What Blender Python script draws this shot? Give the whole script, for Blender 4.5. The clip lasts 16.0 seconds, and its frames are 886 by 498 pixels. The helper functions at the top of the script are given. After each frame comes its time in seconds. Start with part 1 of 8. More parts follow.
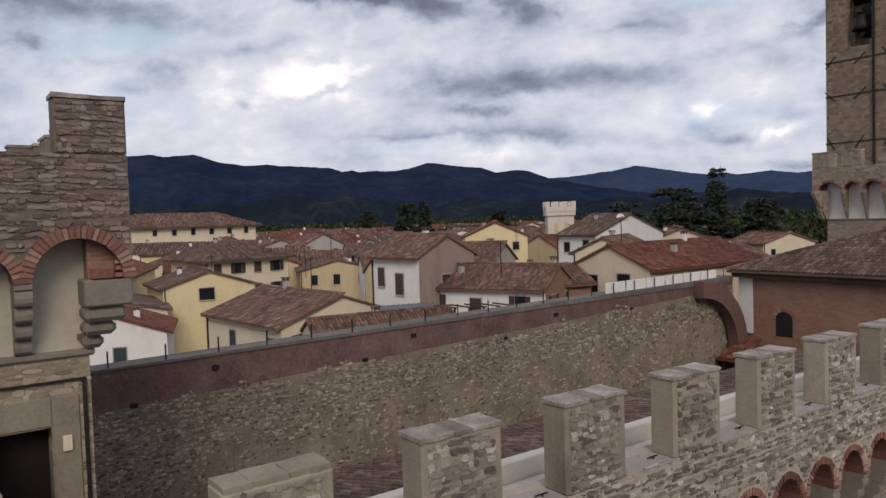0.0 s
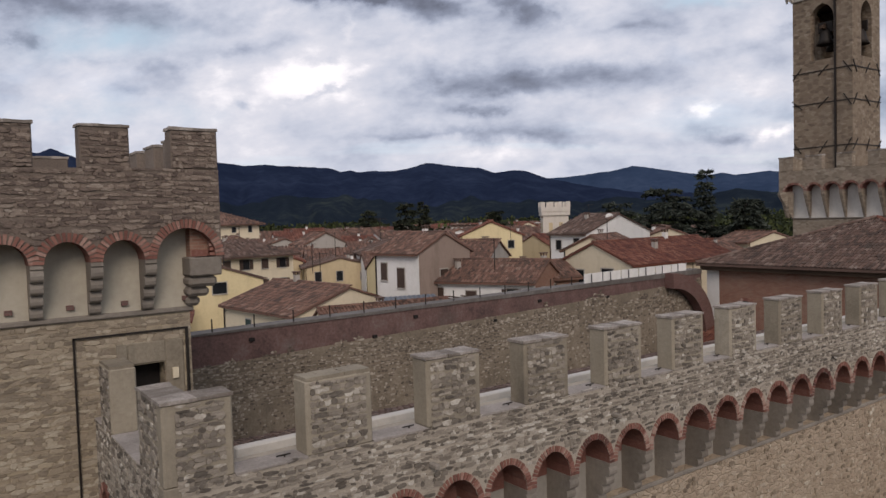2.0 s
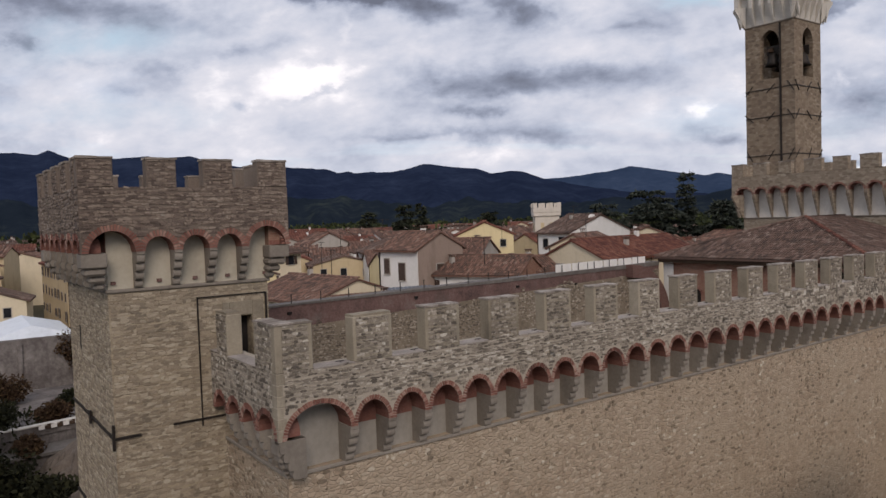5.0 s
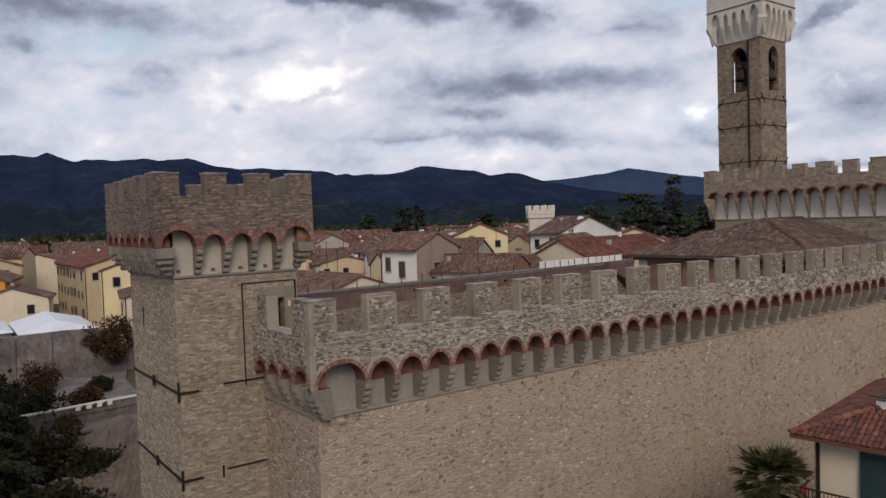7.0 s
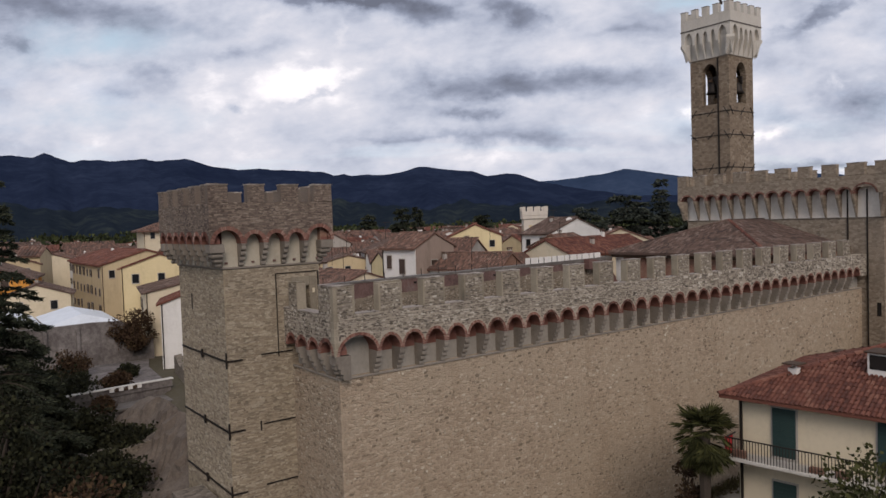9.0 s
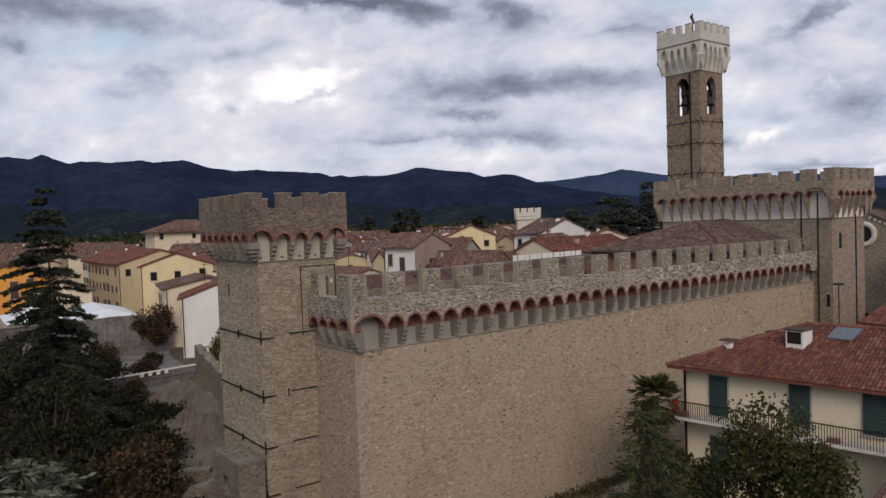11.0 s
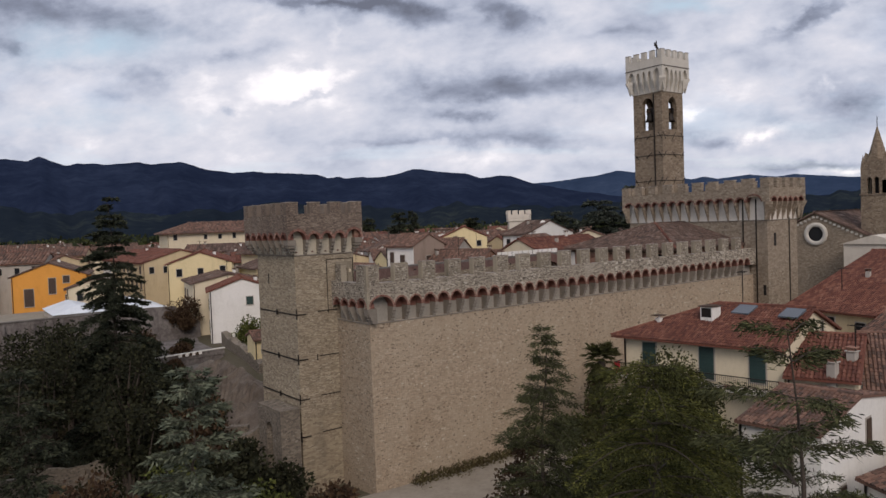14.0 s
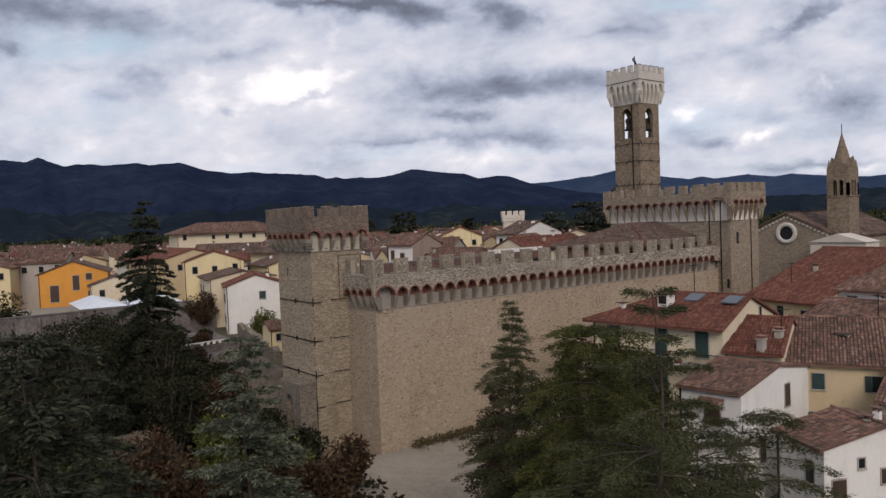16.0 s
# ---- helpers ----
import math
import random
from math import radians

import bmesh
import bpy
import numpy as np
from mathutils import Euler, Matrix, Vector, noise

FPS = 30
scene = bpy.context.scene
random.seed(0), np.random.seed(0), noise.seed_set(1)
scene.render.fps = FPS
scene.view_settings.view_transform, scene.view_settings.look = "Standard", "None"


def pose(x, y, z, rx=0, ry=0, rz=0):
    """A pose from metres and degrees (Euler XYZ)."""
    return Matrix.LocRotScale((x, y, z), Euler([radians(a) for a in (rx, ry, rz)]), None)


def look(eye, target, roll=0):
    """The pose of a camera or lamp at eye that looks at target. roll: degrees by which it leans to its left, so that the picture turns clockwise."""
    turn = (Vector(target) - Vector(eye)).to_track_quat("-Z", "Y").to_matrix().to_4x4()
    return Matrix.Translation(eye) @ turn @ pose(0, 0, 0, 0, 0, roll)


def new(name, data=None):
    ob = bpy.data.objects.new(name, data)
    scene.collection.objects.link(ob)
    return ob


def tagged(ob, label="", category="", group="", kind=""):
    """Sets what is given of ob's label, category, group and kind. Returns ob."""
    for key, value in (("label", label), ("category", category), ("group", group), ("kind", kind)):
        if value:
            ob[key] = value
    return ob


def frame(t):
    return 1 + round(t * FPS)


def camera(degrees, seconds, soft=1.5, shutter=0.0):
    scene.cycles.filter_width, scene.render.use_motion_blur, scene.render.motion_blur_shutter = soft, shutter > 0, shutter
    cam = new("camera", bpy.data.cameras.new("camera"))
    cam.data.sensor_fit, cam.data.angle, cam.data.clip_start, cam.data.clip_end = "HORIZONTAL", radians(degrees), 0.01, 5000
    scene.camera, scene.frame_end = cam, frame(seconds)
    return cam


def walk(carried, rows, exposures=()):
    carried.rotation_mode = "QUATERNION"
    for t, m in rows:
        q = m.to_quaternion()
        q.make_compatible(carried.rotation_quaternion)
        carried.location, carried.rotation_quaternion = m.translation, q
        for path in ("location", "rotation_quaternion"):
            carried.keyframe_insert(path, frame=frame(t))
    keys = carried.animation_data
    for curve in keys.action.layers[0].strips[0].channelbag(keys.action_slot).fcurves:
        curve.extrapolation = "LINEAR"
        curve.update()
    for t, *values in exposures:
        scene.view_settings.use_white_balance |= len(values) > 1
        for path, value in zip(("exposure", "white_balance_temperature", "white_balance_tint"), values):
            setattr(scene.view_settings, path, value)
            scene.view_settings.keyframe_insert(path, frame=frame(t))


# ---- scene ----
cam = camera(63.1, 16.0)
PATH = [
    (0, (-0.449, -7.504, 19.658), (0.719, -5.883, 19.573), -1.74),
    (0.5, (-1.096, -8.434, 19.629), (0.073, -6.813, 19.544), -1.63),
    (1, (-1.794, -9.414, 19.586), (-0.625, -7.794, 19.502), -1.72),
    (1.5, (-2.537, -10.457, 19.568), (-1.368, -8.838, 19.484), -1.81),
    (2, (-3.295, -11.481, 19.564), (-2.123, -9.862, 19.479), -1.7),
    (2.5, (-4.076, -12.588, 19.541), (-2.904, -10.97, 19.458), -1.79),
    (3, (-4.869, -13.716, 19.549), (-3.695, -12.098, 19.467), -1.78),
    (3.5, (-5.675, -14.851, 19.554), (-4.501, -13.235, 19.47), -1.77),
    (4, (-6.492, -15.976, 19.56), (-5.316, -14.361, 19.475), -1.84),
    (6.5, (-10.635, -22.147, 19.543), (-9.456, -20.534, 19.464), -1.9),
    (7, (-11.571, -23.405, 19.539), (-10.39, -21.793, 19.461), -1.9),
    (7.5, (-12.574, -24.772, 19.528), (-11.392, -23.161, 19.451), -1.9),
    (8, (-13.576, -26.165, 19.556), (-12.392, -24.554, 19.478), -1.9),
    (8.5, (-14.564, -27.578, 19.591), (-13.38, -25.968, 19.513), -1.9),
    (9, (-15.613, -29.037, 19.608), (-14.426, -27.429, 19.531), -1.9),
    (11.5, (-21.253, -36.842, 19.713), (-20.059, -35.239, 19.638), -2.0),
    (12, (-22.46, -38.506, 19.77), (-21.265, -36.905, 19.695), -2.0),
    (12.5, (-23.629, -40.147, 19.785), (-22.433, -38.546, 19.711), -2.1),
    (13, (-24.86, -41.827, 19.77), (-23.662, -40.227, 19.697), -2.1),
    (13.5, (-26.161, -43.622, 19.764), (-24.962, -42.023, 19.691), -2.1),
    (14, (-27.443, -45.412, 19.747), (-26.243, -43.814, 19.675), -2.1),
    (14.5, (-28.798, -47.291, 19.789), (-27.597, -45.693, 19.717), -2.1),
    (15, (-30.158, -49.199, 19.794), (-28.956, -47.602, 19.722), -2.1),
    (15.5, (-31.521, -51.129, 19.791), (-30.318, -49.534, 19.719), -2.1),
    (16, (-32.844, -53.082, 19.817), (-31.64, -51.486, 19.745), -2.2),
]
walk(cam, [(t, look(eye, target, roll)) for t, eye, target, roll in PATH], exposures=((0, 0.12, 6500, 17), (16, 0.12, 6500, 17)))

# ---- light: overcast evening sky with broken cloud ----
VIEW_AZ = radians(53.0)


def node(nt, kind):
    return nt.nodes.new(kind)


def put(nt, socket, value):
    if isinstance(value, bpy.types.NodeSocket):
        nt.links.new(value, socket)
    else:
        socket.default_value = value


def calc(nt, op, a, b=0.0, clamp=False):
    k = node(nt, "ShaderNodeMath")
    k.operation, k.use_clamp = op, clamp
    put(nt, k.inputs[0], a)
    put(nt, k.inputs[1], b)
    return k.outputs[0]


def noise_of(nt, vec, scale, detail=4.0, rough=0.55, distort=0.0):
    k = node(nt, "ShaderNodeTexNoise")
    put(nt, k.inputs["Vector"], vec)
    put(nt, k.inputs["Scale"], scale)
    k.inputs["Detail"].default_value, k.inputs["Roughness"].default_value = detail, rough
    k.inputs["Distortion"].default_value = distort
    return k.outputs[0]


def ramp_of(nt, fac, stops):
    k = node(nt, "ShaderNodeValToRGB")
    el = k.color_ramp.elements
    while len(el) < len(stops):
        el.new(0.5)
    for e, (at, col) in zip(el, stops):
        e.position, e.color = at, (*col, 1.0)
    put(nt, k.inputs[0], fac)
    return k.outputs[0]


def blend(nt, fac, a, b, mode="MIX"):
    k = node(nt, "ShaderNodeMix")
    k.data_type, k.blend_type = "RGBA", mode
    put(nt, k.inputs[0], fac)
    put(nt, k.inputs[6], a if isinstance(a, bpy.types.NodeSocket) else (*a, 1.0))
    put(nt, k.inputs[7], b if isinstance(b, bpy.types.NodeSocket) else (*b, 1.0))
    return k.outputs[2]


def scaled_vec(nt, vec, s):
    k = node(nt, "ShaderNodeVectorMath")
    k.operation = "MULTIPLY"
    put(nt, k.inputs[0], vec)
    k.inputs[1].default_value = s
    return k.outputs[0]


def make_world():
    w = bpy.data.worlds.new("overcast_sky")
    scene.world = w
    w.use_nodes = True
    nt = w.node_tree
    nt.nodes.clear()
    out, bg = node(nt, "ShaderNodeOutputWorld"), node(nt, "ShaderNodeBackground")
    nt.links.new(bg.outputs[0], out.inputs[0])
    sky = node(nt, "ShaderNodeTexSky")
    sky.sky_type, sky.sun_disc = "NISHITA", False
    sky.sun_elevation, sky.sun_rotation = radians(36), radians(207)
    blue = blend(nt, 1.0, sky.outputs[0], (0.13, 0.13, 0.13), "MULTIPLY")
    coord = node(nt, "ShaderNodeTexCoord").outputs["Generated"]
    sep = node(nt, "ShaderNodeSeparateXYZ")
    nt.links.new(coord, sep.inputs[0])
    x, y, z = sep.outputs
    ca, sa = math.cos(VIEW_AZ), math.sin(VIEW_AZ)
    ahead = calc(nt, "ADD", calc(nt, "MULTIPLY", x, ca), calc(nt, "MULTIPLY", y, sa))
    side = calc(nt, "SUBTRACT", calc(nt, "MULTIPLY", x, sa), calc(nt, "MULTIPLY", y, ca))
    # cloud sheet at a height: directions projected on a level plane
    lift = calc(nt, "ADD", calc(nt, "MAXIMUM", z, 0.0), 0.16)
    comb = node(nt, "ShaderNodeCombineXYZ")
    nt.links.new(calc(nt, "DIVIDE", side, lift), comb.inputs[0])
    nt.links.new(calc(nt, "DIVIDE", ahead, lift), comb.inputs[1])
    plane = comb.outputs[0]
    big = noise_of(nt, scaled_vec(nt, plane, (0.55, 0.95, 1)), 0.9, 7, 0.56, 0.5)
    # slopes across and up, for the cloud banks ahead
    front = calc(nt, "MAXIMUM", ahead, 0.05)
    h0, v0 = calc(nt, "DIVIDE", side, front), calc(nt, "DIVIDE", z, front)

    def shifted(scale, stretch, amount_h, amount_v, base):
        k = node(nt, "ShaderNodeTexNoise")
        put(nt, k.inputs["Vector"], scaled_vec(nt, coord, stretch))
        k.inputs["Scale"].default_value, k.inputs["Detail"].default_value, k.inputs["Roughness"].default_value = scale, 6.0, 0.6
        sp = node(nt, "ShaderNodeSeparateColor")
        nt.links.new(k.outputs["Color"], sp.inputs[0])
        return (calc(nt, "ADD", base[0], calc(nt, "MULTIPLY", calc(nt, "SUBTRACT", sp.outputs[0], 0.5), amount_h)),
                calc(nt, "ADD", base[1], calc(nt, "MULTIPLY", calc(nt, "SUBTRACT", sp.outputs[1], 0.5), amount_v)))

    h, v = shifted(15.0, (1, 1, 1.5), 0.12, 0.05, (h0, v0))

    def bank(h1, v1, rh, rv, amount, tilt=0.0):
        dh = calc(nt, "SUBTRACT", h, h1)
        dv = calc(nt, "SUBTRACT", calc(nt, "SUBTRACT", v, v1), calc(nt, "MULTIPLY", dh, tilt))
        a, b = calc(nt, "DIVIDE", dh, rh), calc(nt, "DIVIDE", dv, rv)
        r = calc(nt, "ADD", calc(nt, "MULTIPLY", a, a), calc(nt, "MULTIPLY", b, b))
        return calc(nt, "MULTIPLY", calc(nt, "POWER", 2.718, calc(nt, "MULTIPLY", r, -1.0)), amount)

    def layer_noise(sx, sy, slant, scale, detail, rough, distort):
        layer = node(nt, "ShaderNodeCombineXYZ")
        nt.links.new(calc(nt, "MULTIPLY", h0, sx), layer.inputs[0])
        nt.links.new(calc(nt, "ADD", calc(nt, "MULTIPLY", v0, sy), calc(nt, "MULTIPLY", h0, slant)), layer.inputs[1])
        return noise_of(nt, layer.outputs[0], scale, detail, rough, distort)

    puffs = layer_noise(5.0, 8.5, -0.5, 1.7, 10, 0.55, 0.1)
    wisps = layer_noise(5.0, 10.0, -0.8, 4.0, 9, 0.58, 0.2)
    bright = calc(nt, "MULTIPLY", calc(nt, "SUBTRACT", big, 0.5), 0.20)
    bright = calc(nt, "ADD", bright, calc(nt, "MULTIPLY", calc(nt, "SUBTRACT", puffs, 0.5), 0.95))
    bright = calc(nt, "ADD", bright, calc(nt, "MULTIPLY", calc(nt, "SUBTRACT", wisps, 0.5), 0.38))
    for b in BRIGHT_BANKS + DARK_BANKS + THIN_BANKS:
        bright = calc(nt, "ADD", bright, bank(*b))
    bright = calc(nt, "ADD", bright, 0.60, True)
    cloud = ramp_of(nt, bright, [(0.0, (0.145, 0.165, 0.210)), (0.2, (0.235, 0.272, 0.345)), (0.4, (0.385, 0.437, 0.525)),
                                 (0.58, (0.535, 0.583, 0.655)), (0.78, (0.68, 0.705, 0.745)), (1.0, (1.0, 0.99, 0.975))])
    hole = ramp_of(nt, noise_of(nt, scaled_vec(nt, plane, (0.5, 0.8, 1)), 0.75, 5, 0.6, 0.4),
                   [(0.0, (1, 1, 1)), (0.36, (1, 1, 1)), (0.46, (0, 0, 0)), (1.0, (0, 0, 0))])
    sky_col = blend(nt, calc(nt, "MULTIPLY", hole, 0.3), cloud, blue)
    gaps = bank(*BLUE_GAPS[0])
    for b in BLUE_GAPS[1:]:
        gaps = calc(nt, "ADD", gaps, bank(*b))
    thin = calc(nt, "MULTIPLY", calc(nt, "SUBTRACT", 0.66, puffs), 4.0, True)
    sky_col = blend(nt, calc(nt, "MULTIPLY", calc(nt, "MULTIPLY", gaps, thin), 0.85, True), sky_col, (0.44, 0.60, 0.70))
    low = calc(nt, "MULTIPLY", calc(nt, "SUBTRACT", 0.0, z), 30.0, True)
    sky_col = blend(nt, low, sky_col, (0.10, 0.10, 0.09))
    nt.links.new(sky_col, bg.inputs["Color"])
    bg.inputs["Strength"].default_value = 1.0


# across, up, half-width, half-height, lighter or darker, slant
BRIGHT_BANKS = [(-0.224, 0.19, 0.094, 0.0303, 0.42, 0.063), (-0.161, 0.207, 0.045, 0.0125, 0.25, 0.013), (-0.343, 0.218, 0.031, 0.0178, 0.24, -0.137),
         (0.439, 0.106, 0.037, 0.0125, 0.42, 0.263), (0.335, 0.137, 0.023, 0.0125, 0.38, 0.363), (0.092, 0.087, 0.116, 0.0143, 0.24, 0.013),
         (0.547, 0.053, 0.049, 0.0062, 0.36, 0.063), (0.531, 0.174, 0.008, 0.0098, 0.22, -0.037), (-0.238, 0.289, 0.027, 0.008, 0.16, 0.463),
         (-0.141, 0.264, 0.009, 0.0196, 0.14, 0.563), (-0.374, 0.142, 0.232, 0.0446, 0.12, -0.037), (0.267, 0.222, 0.116, 0.0178, 0.14, 0.063),
         (0.39, 0.164, 0.143, 0.025, 0.16, 0.213), (0.048, 0.157, 0.107, 0.008, 0.12, -0.087), (-0.059, 0.223, 0.062, 0.0107, 0.12, -0.037)]
DARK_BANKS = [(-0.559, 0.317, 0.098, 0.0321, -0.5, -0.137), (-0.595, 0.266, 0.023, 0.016, -0.42, -0.037), (-0.044, 0.293, 0.08, 0.0232, -0.52, -0.187),
         (0.102, 0.284, 0.037, 0.0214, -0.46, -0.337), (-0.164, 0.308, 0.098, 0.0071, -0.4, -0.087), (0.119, 0.184, 0.152, 0.0214, -0.46, 0.063),
         (0.047, 0.149, 0.041, 0.008, -0.34, -0.087), (0.062, 0.114, 0.125, 0.0116, -0.25, -0.057), (0.516, 0.267, 0.076, 0.0098, -0.38, 0.463),
         (0.576, 0.147, 0.053, 0.0214, -0.36, -0.087), (0.381, 0.098, 0.046, 0.0098, -0.32, -0.087), (0.512, 0.062, 0.098, 0.0062, -0.3, -0.007),
         (-0.397, 0.22, 0.053, 0.0152, -0.26, 0.163), (-0.446, 0.191, 0.037, 0.0107, -0.2, -0.037), (0.245, 0.254, 0.053, 0.0089, -0.2, 0.013),
         (-0.413, 0.294, 0.08, 0.0196, -0.26, -0.137)]
THIN_BANKS = [(-0.275, 0.246, 0.062, 0.008, -0.18, 0.063), (-0.17, 0.179, 0.036, 0.0045, -0.22, 0.313), (-0.283, 0.162, 0.012, 0.0053, -0.26, -0.037),
         (-0.063, 0.115, 0.107, 0.0053, -0.14, 0.013), (-0.006, 0.19, 0.045, 0.0223, -0.2, -0.037), (0.459, 0.134, 0.053, 0.0089, -0.12, 0.063),
         (-0.502, 0.233, 0.053, 0.0071, -0.14, -0.037), (0.178, 0.097, 0.053, 0.0062, -0.12, -0.037)]
BLUE_GAPS = [(-0.485, 0.258, 0.098, 0.0232, 1.0, 0.063), (-0.506, 0.166, 0.062, 0.0214, 0.6, -0.037), (0.339, 0.286, 0.053, 0.0089, 0.9, -0.037),
         (-0.553, 0.283, 0.036, 0.0125, 0.6, -0.037), (-0.366, 0.153, 0.053, 0.0178, 0.35, -0.037)]
make_world()
sun_data = bpy.data.lights.new("sun", "SUN")
sun_data.energy, sun_data.angle, sun_data.color = 1.5, radians(25), (1.0, 0.90, 0.78)
sun = new("sun", sun_data)
sun.matrix_world = look((-50, -95, 75), (0, 0, 0))

# ---- materials ----
def fresh(name):
    m = bpy.data.materials.new(name)
    m.use_nodes = True
    nt = m.node_tree
    return m, nt, nt.nodes["Principled BSDF"], node(nt, "ShaderNodeNewGeometry")


def bump_to(nt, bsdf, height, strength, dist):
    k = node(nt, "ShaderNodeBump")
    k.inputs["Strength"].default_value, k.inputs["Distance"].default_value = strength, dist
    put(nt, k.inputs["Height"], height)
    nt.links.new(k.outputs[0], bsdf.inputs["Normal"])


def surface(name, stops, big=0.35, grain=9.0, rough=0.88, relief=0.02, island=0.0, obj=0.0, stain=0.0,
            stain_col=(0.05, 0.045, 0.04), streak=1.0, metal=0.0, gloss=0.25):
    """Mottled surface: colour from coarse and fine noise, with variation by piece and dirt."""
    m, nt, bsdf, geo = fresh(name)
    pos = geo.outputs["Position"]
    coarse, fine = noise_of(nt, pos, big, 4, 0.6), noise_of(nt, pos, grain, 5, 0.65)
    fac = calc(nt, "ADD", calc(nt, "MULTIPLY", coarse, 0.55), calc(nt, "MULTIPLY", fine, 0.45))
    if island:
        fac = calc(nt, "ADD", fac, calc(nt, "MULTIPLY", calc(nt, "SUBTRACT", geo.outputs["Random Per Island"], 0.5), island))
    if obj:
        info = node(nt, "ShaderNodeObjectInfo")
        fac = calc(nt, "ADD", fac, calc(nt, "MULTIPLY", calc(nt, "SUBTRACT", info.outputs["Random"], 0.5), obj))
    col = ramp_of(nt, fac, stops)
    if stain:
        s = noise_of(nt, scaled_vec(nt, pos, (1, 1, streak)), 0.8, 6, 0.7)
        s = calc(nt, "MULTIPLY", calc(nt, "SUBTRACT", s, 0.5), 4.0, True)
        col = blend(nt, calc(nt, "MULTIPLY", s, stain), col, stain_col)
    nt.links.new(col, bsdf.inputs["Base Color"])
    bsdf.inputs["Roughness"].default_value, bsdf.inputs["Metallic"].default_value = rough, metal
    bsdf.inputs["Specular IOR Level"].default_value = gloss
    if relief:
        bump_to(nt, bsdf, fine, 0.6, relief)
    return m


def rubble(name, stones, mortar, size=3.6, flat=1.7, joint=0.06, relief=0.04, wash=0.35, wash_col=(0.3, 0.25, 0.18), dirt=0.45, dirt_col=(0.10, 0.085, 0.07)):
    """Coursed rubble seen from afar: irregular stones set in mortar, partly washed over with lime."""
    m, nt, bsdf, geo = fresh(name)
    pos = geo.outputs["Position"]
    k = node(nt, "ShaderNodeVectorMath")
    k.operation = "ADD"
    nt.links.new(scaled_vec(nt, pos, (1, 1, flat)), k.inputs[0])
    wob = node(nt, "ShaderNodeTexNoise")
    nt.links.new(pos, wob.inputs["Vector"])
    wob.inputs["Scale"].default_value = 3.0
    nt.links.new(scaled_vec(nt, wob.outputs["Color"], (0.12, 0.12, 0.12)), k.inputs[1])
    cells, edge = node(nt, "ShaderNodeTexVoronoi"), node(nt, "ShaderNodeTexVoronoi")
    edge.feature = "DISTANCE_TO_EDGE"
    for v in (cells, edge):
        nt.links.new(k.outputs[0], v.inputs["Vector"])
        v.inputs["Scale"].default_value = size
    sepc = node(nt, "ShaderNodeSeparateColor")
    nt.links.new(cells.outputs["Color"], sepc.inputs[0])
    fine, coarse = noise_of(nt, pos, 14, 5, 0.7), noise_of(nt, pos, 0.22, 5, 0.6)
    fac = calc(nt, "ADD", calc(nt, "MULTIPLY", sepc.outputs[0], 0.6), calc(nt, "MULTIPLY", fine, 0.4))
    col = ramp_of(nt, fac, stones)
    gap = calc(nt, "SUBTRACT", 1.0, calc(nt, "DIVIDE", edge.outputs["Distance"], joint), True)
    gap = calc(nt, "MAXIMUM", gap, 0.0)
    mort = blend(nt, fine, mortar, tuple(c * 0.75 for c in mortar))
    col = blend(nt, gap, col, mort)
    patch = calc(nt, "MULTIPLY", calc(nt, "SUBTRACT", coarse, 0.42), 5.0, True)
    col = blend(nt, calc(nt, "MULTIPLY", patch, wash), col, wash_col)
    grime = calc(nt, "MULTIPLY", calc(nt, "SUBTRACT", noise_of(nt, scaled_vec(nt, pos, (1, 1, 0.3)), 0.5, 6, 0.7), 0.52), 3.5, True)
    col = blend(nt, calc(nt, "MULTIPLY", grime, dirt), col, dirt_col)
    nt.links.new(col, bsdf.inputs["Base Color"])
    bsdf.inputs["Roughness"].default_value = 0.92
    bsdf.inputs["Specular IOR Level"].default_value = 0.2
    height = calc(nt, "ADD", calc(nt, "MULTIPLY", calc(nt, "MINIMUM", edge.outputs["Distance"], joint * 1.5), 5.0), calc(nt, "MULTIPLY", fine, 0.3))
    bump_to(nt, bsdf, height, 0.7, relief)
    return m


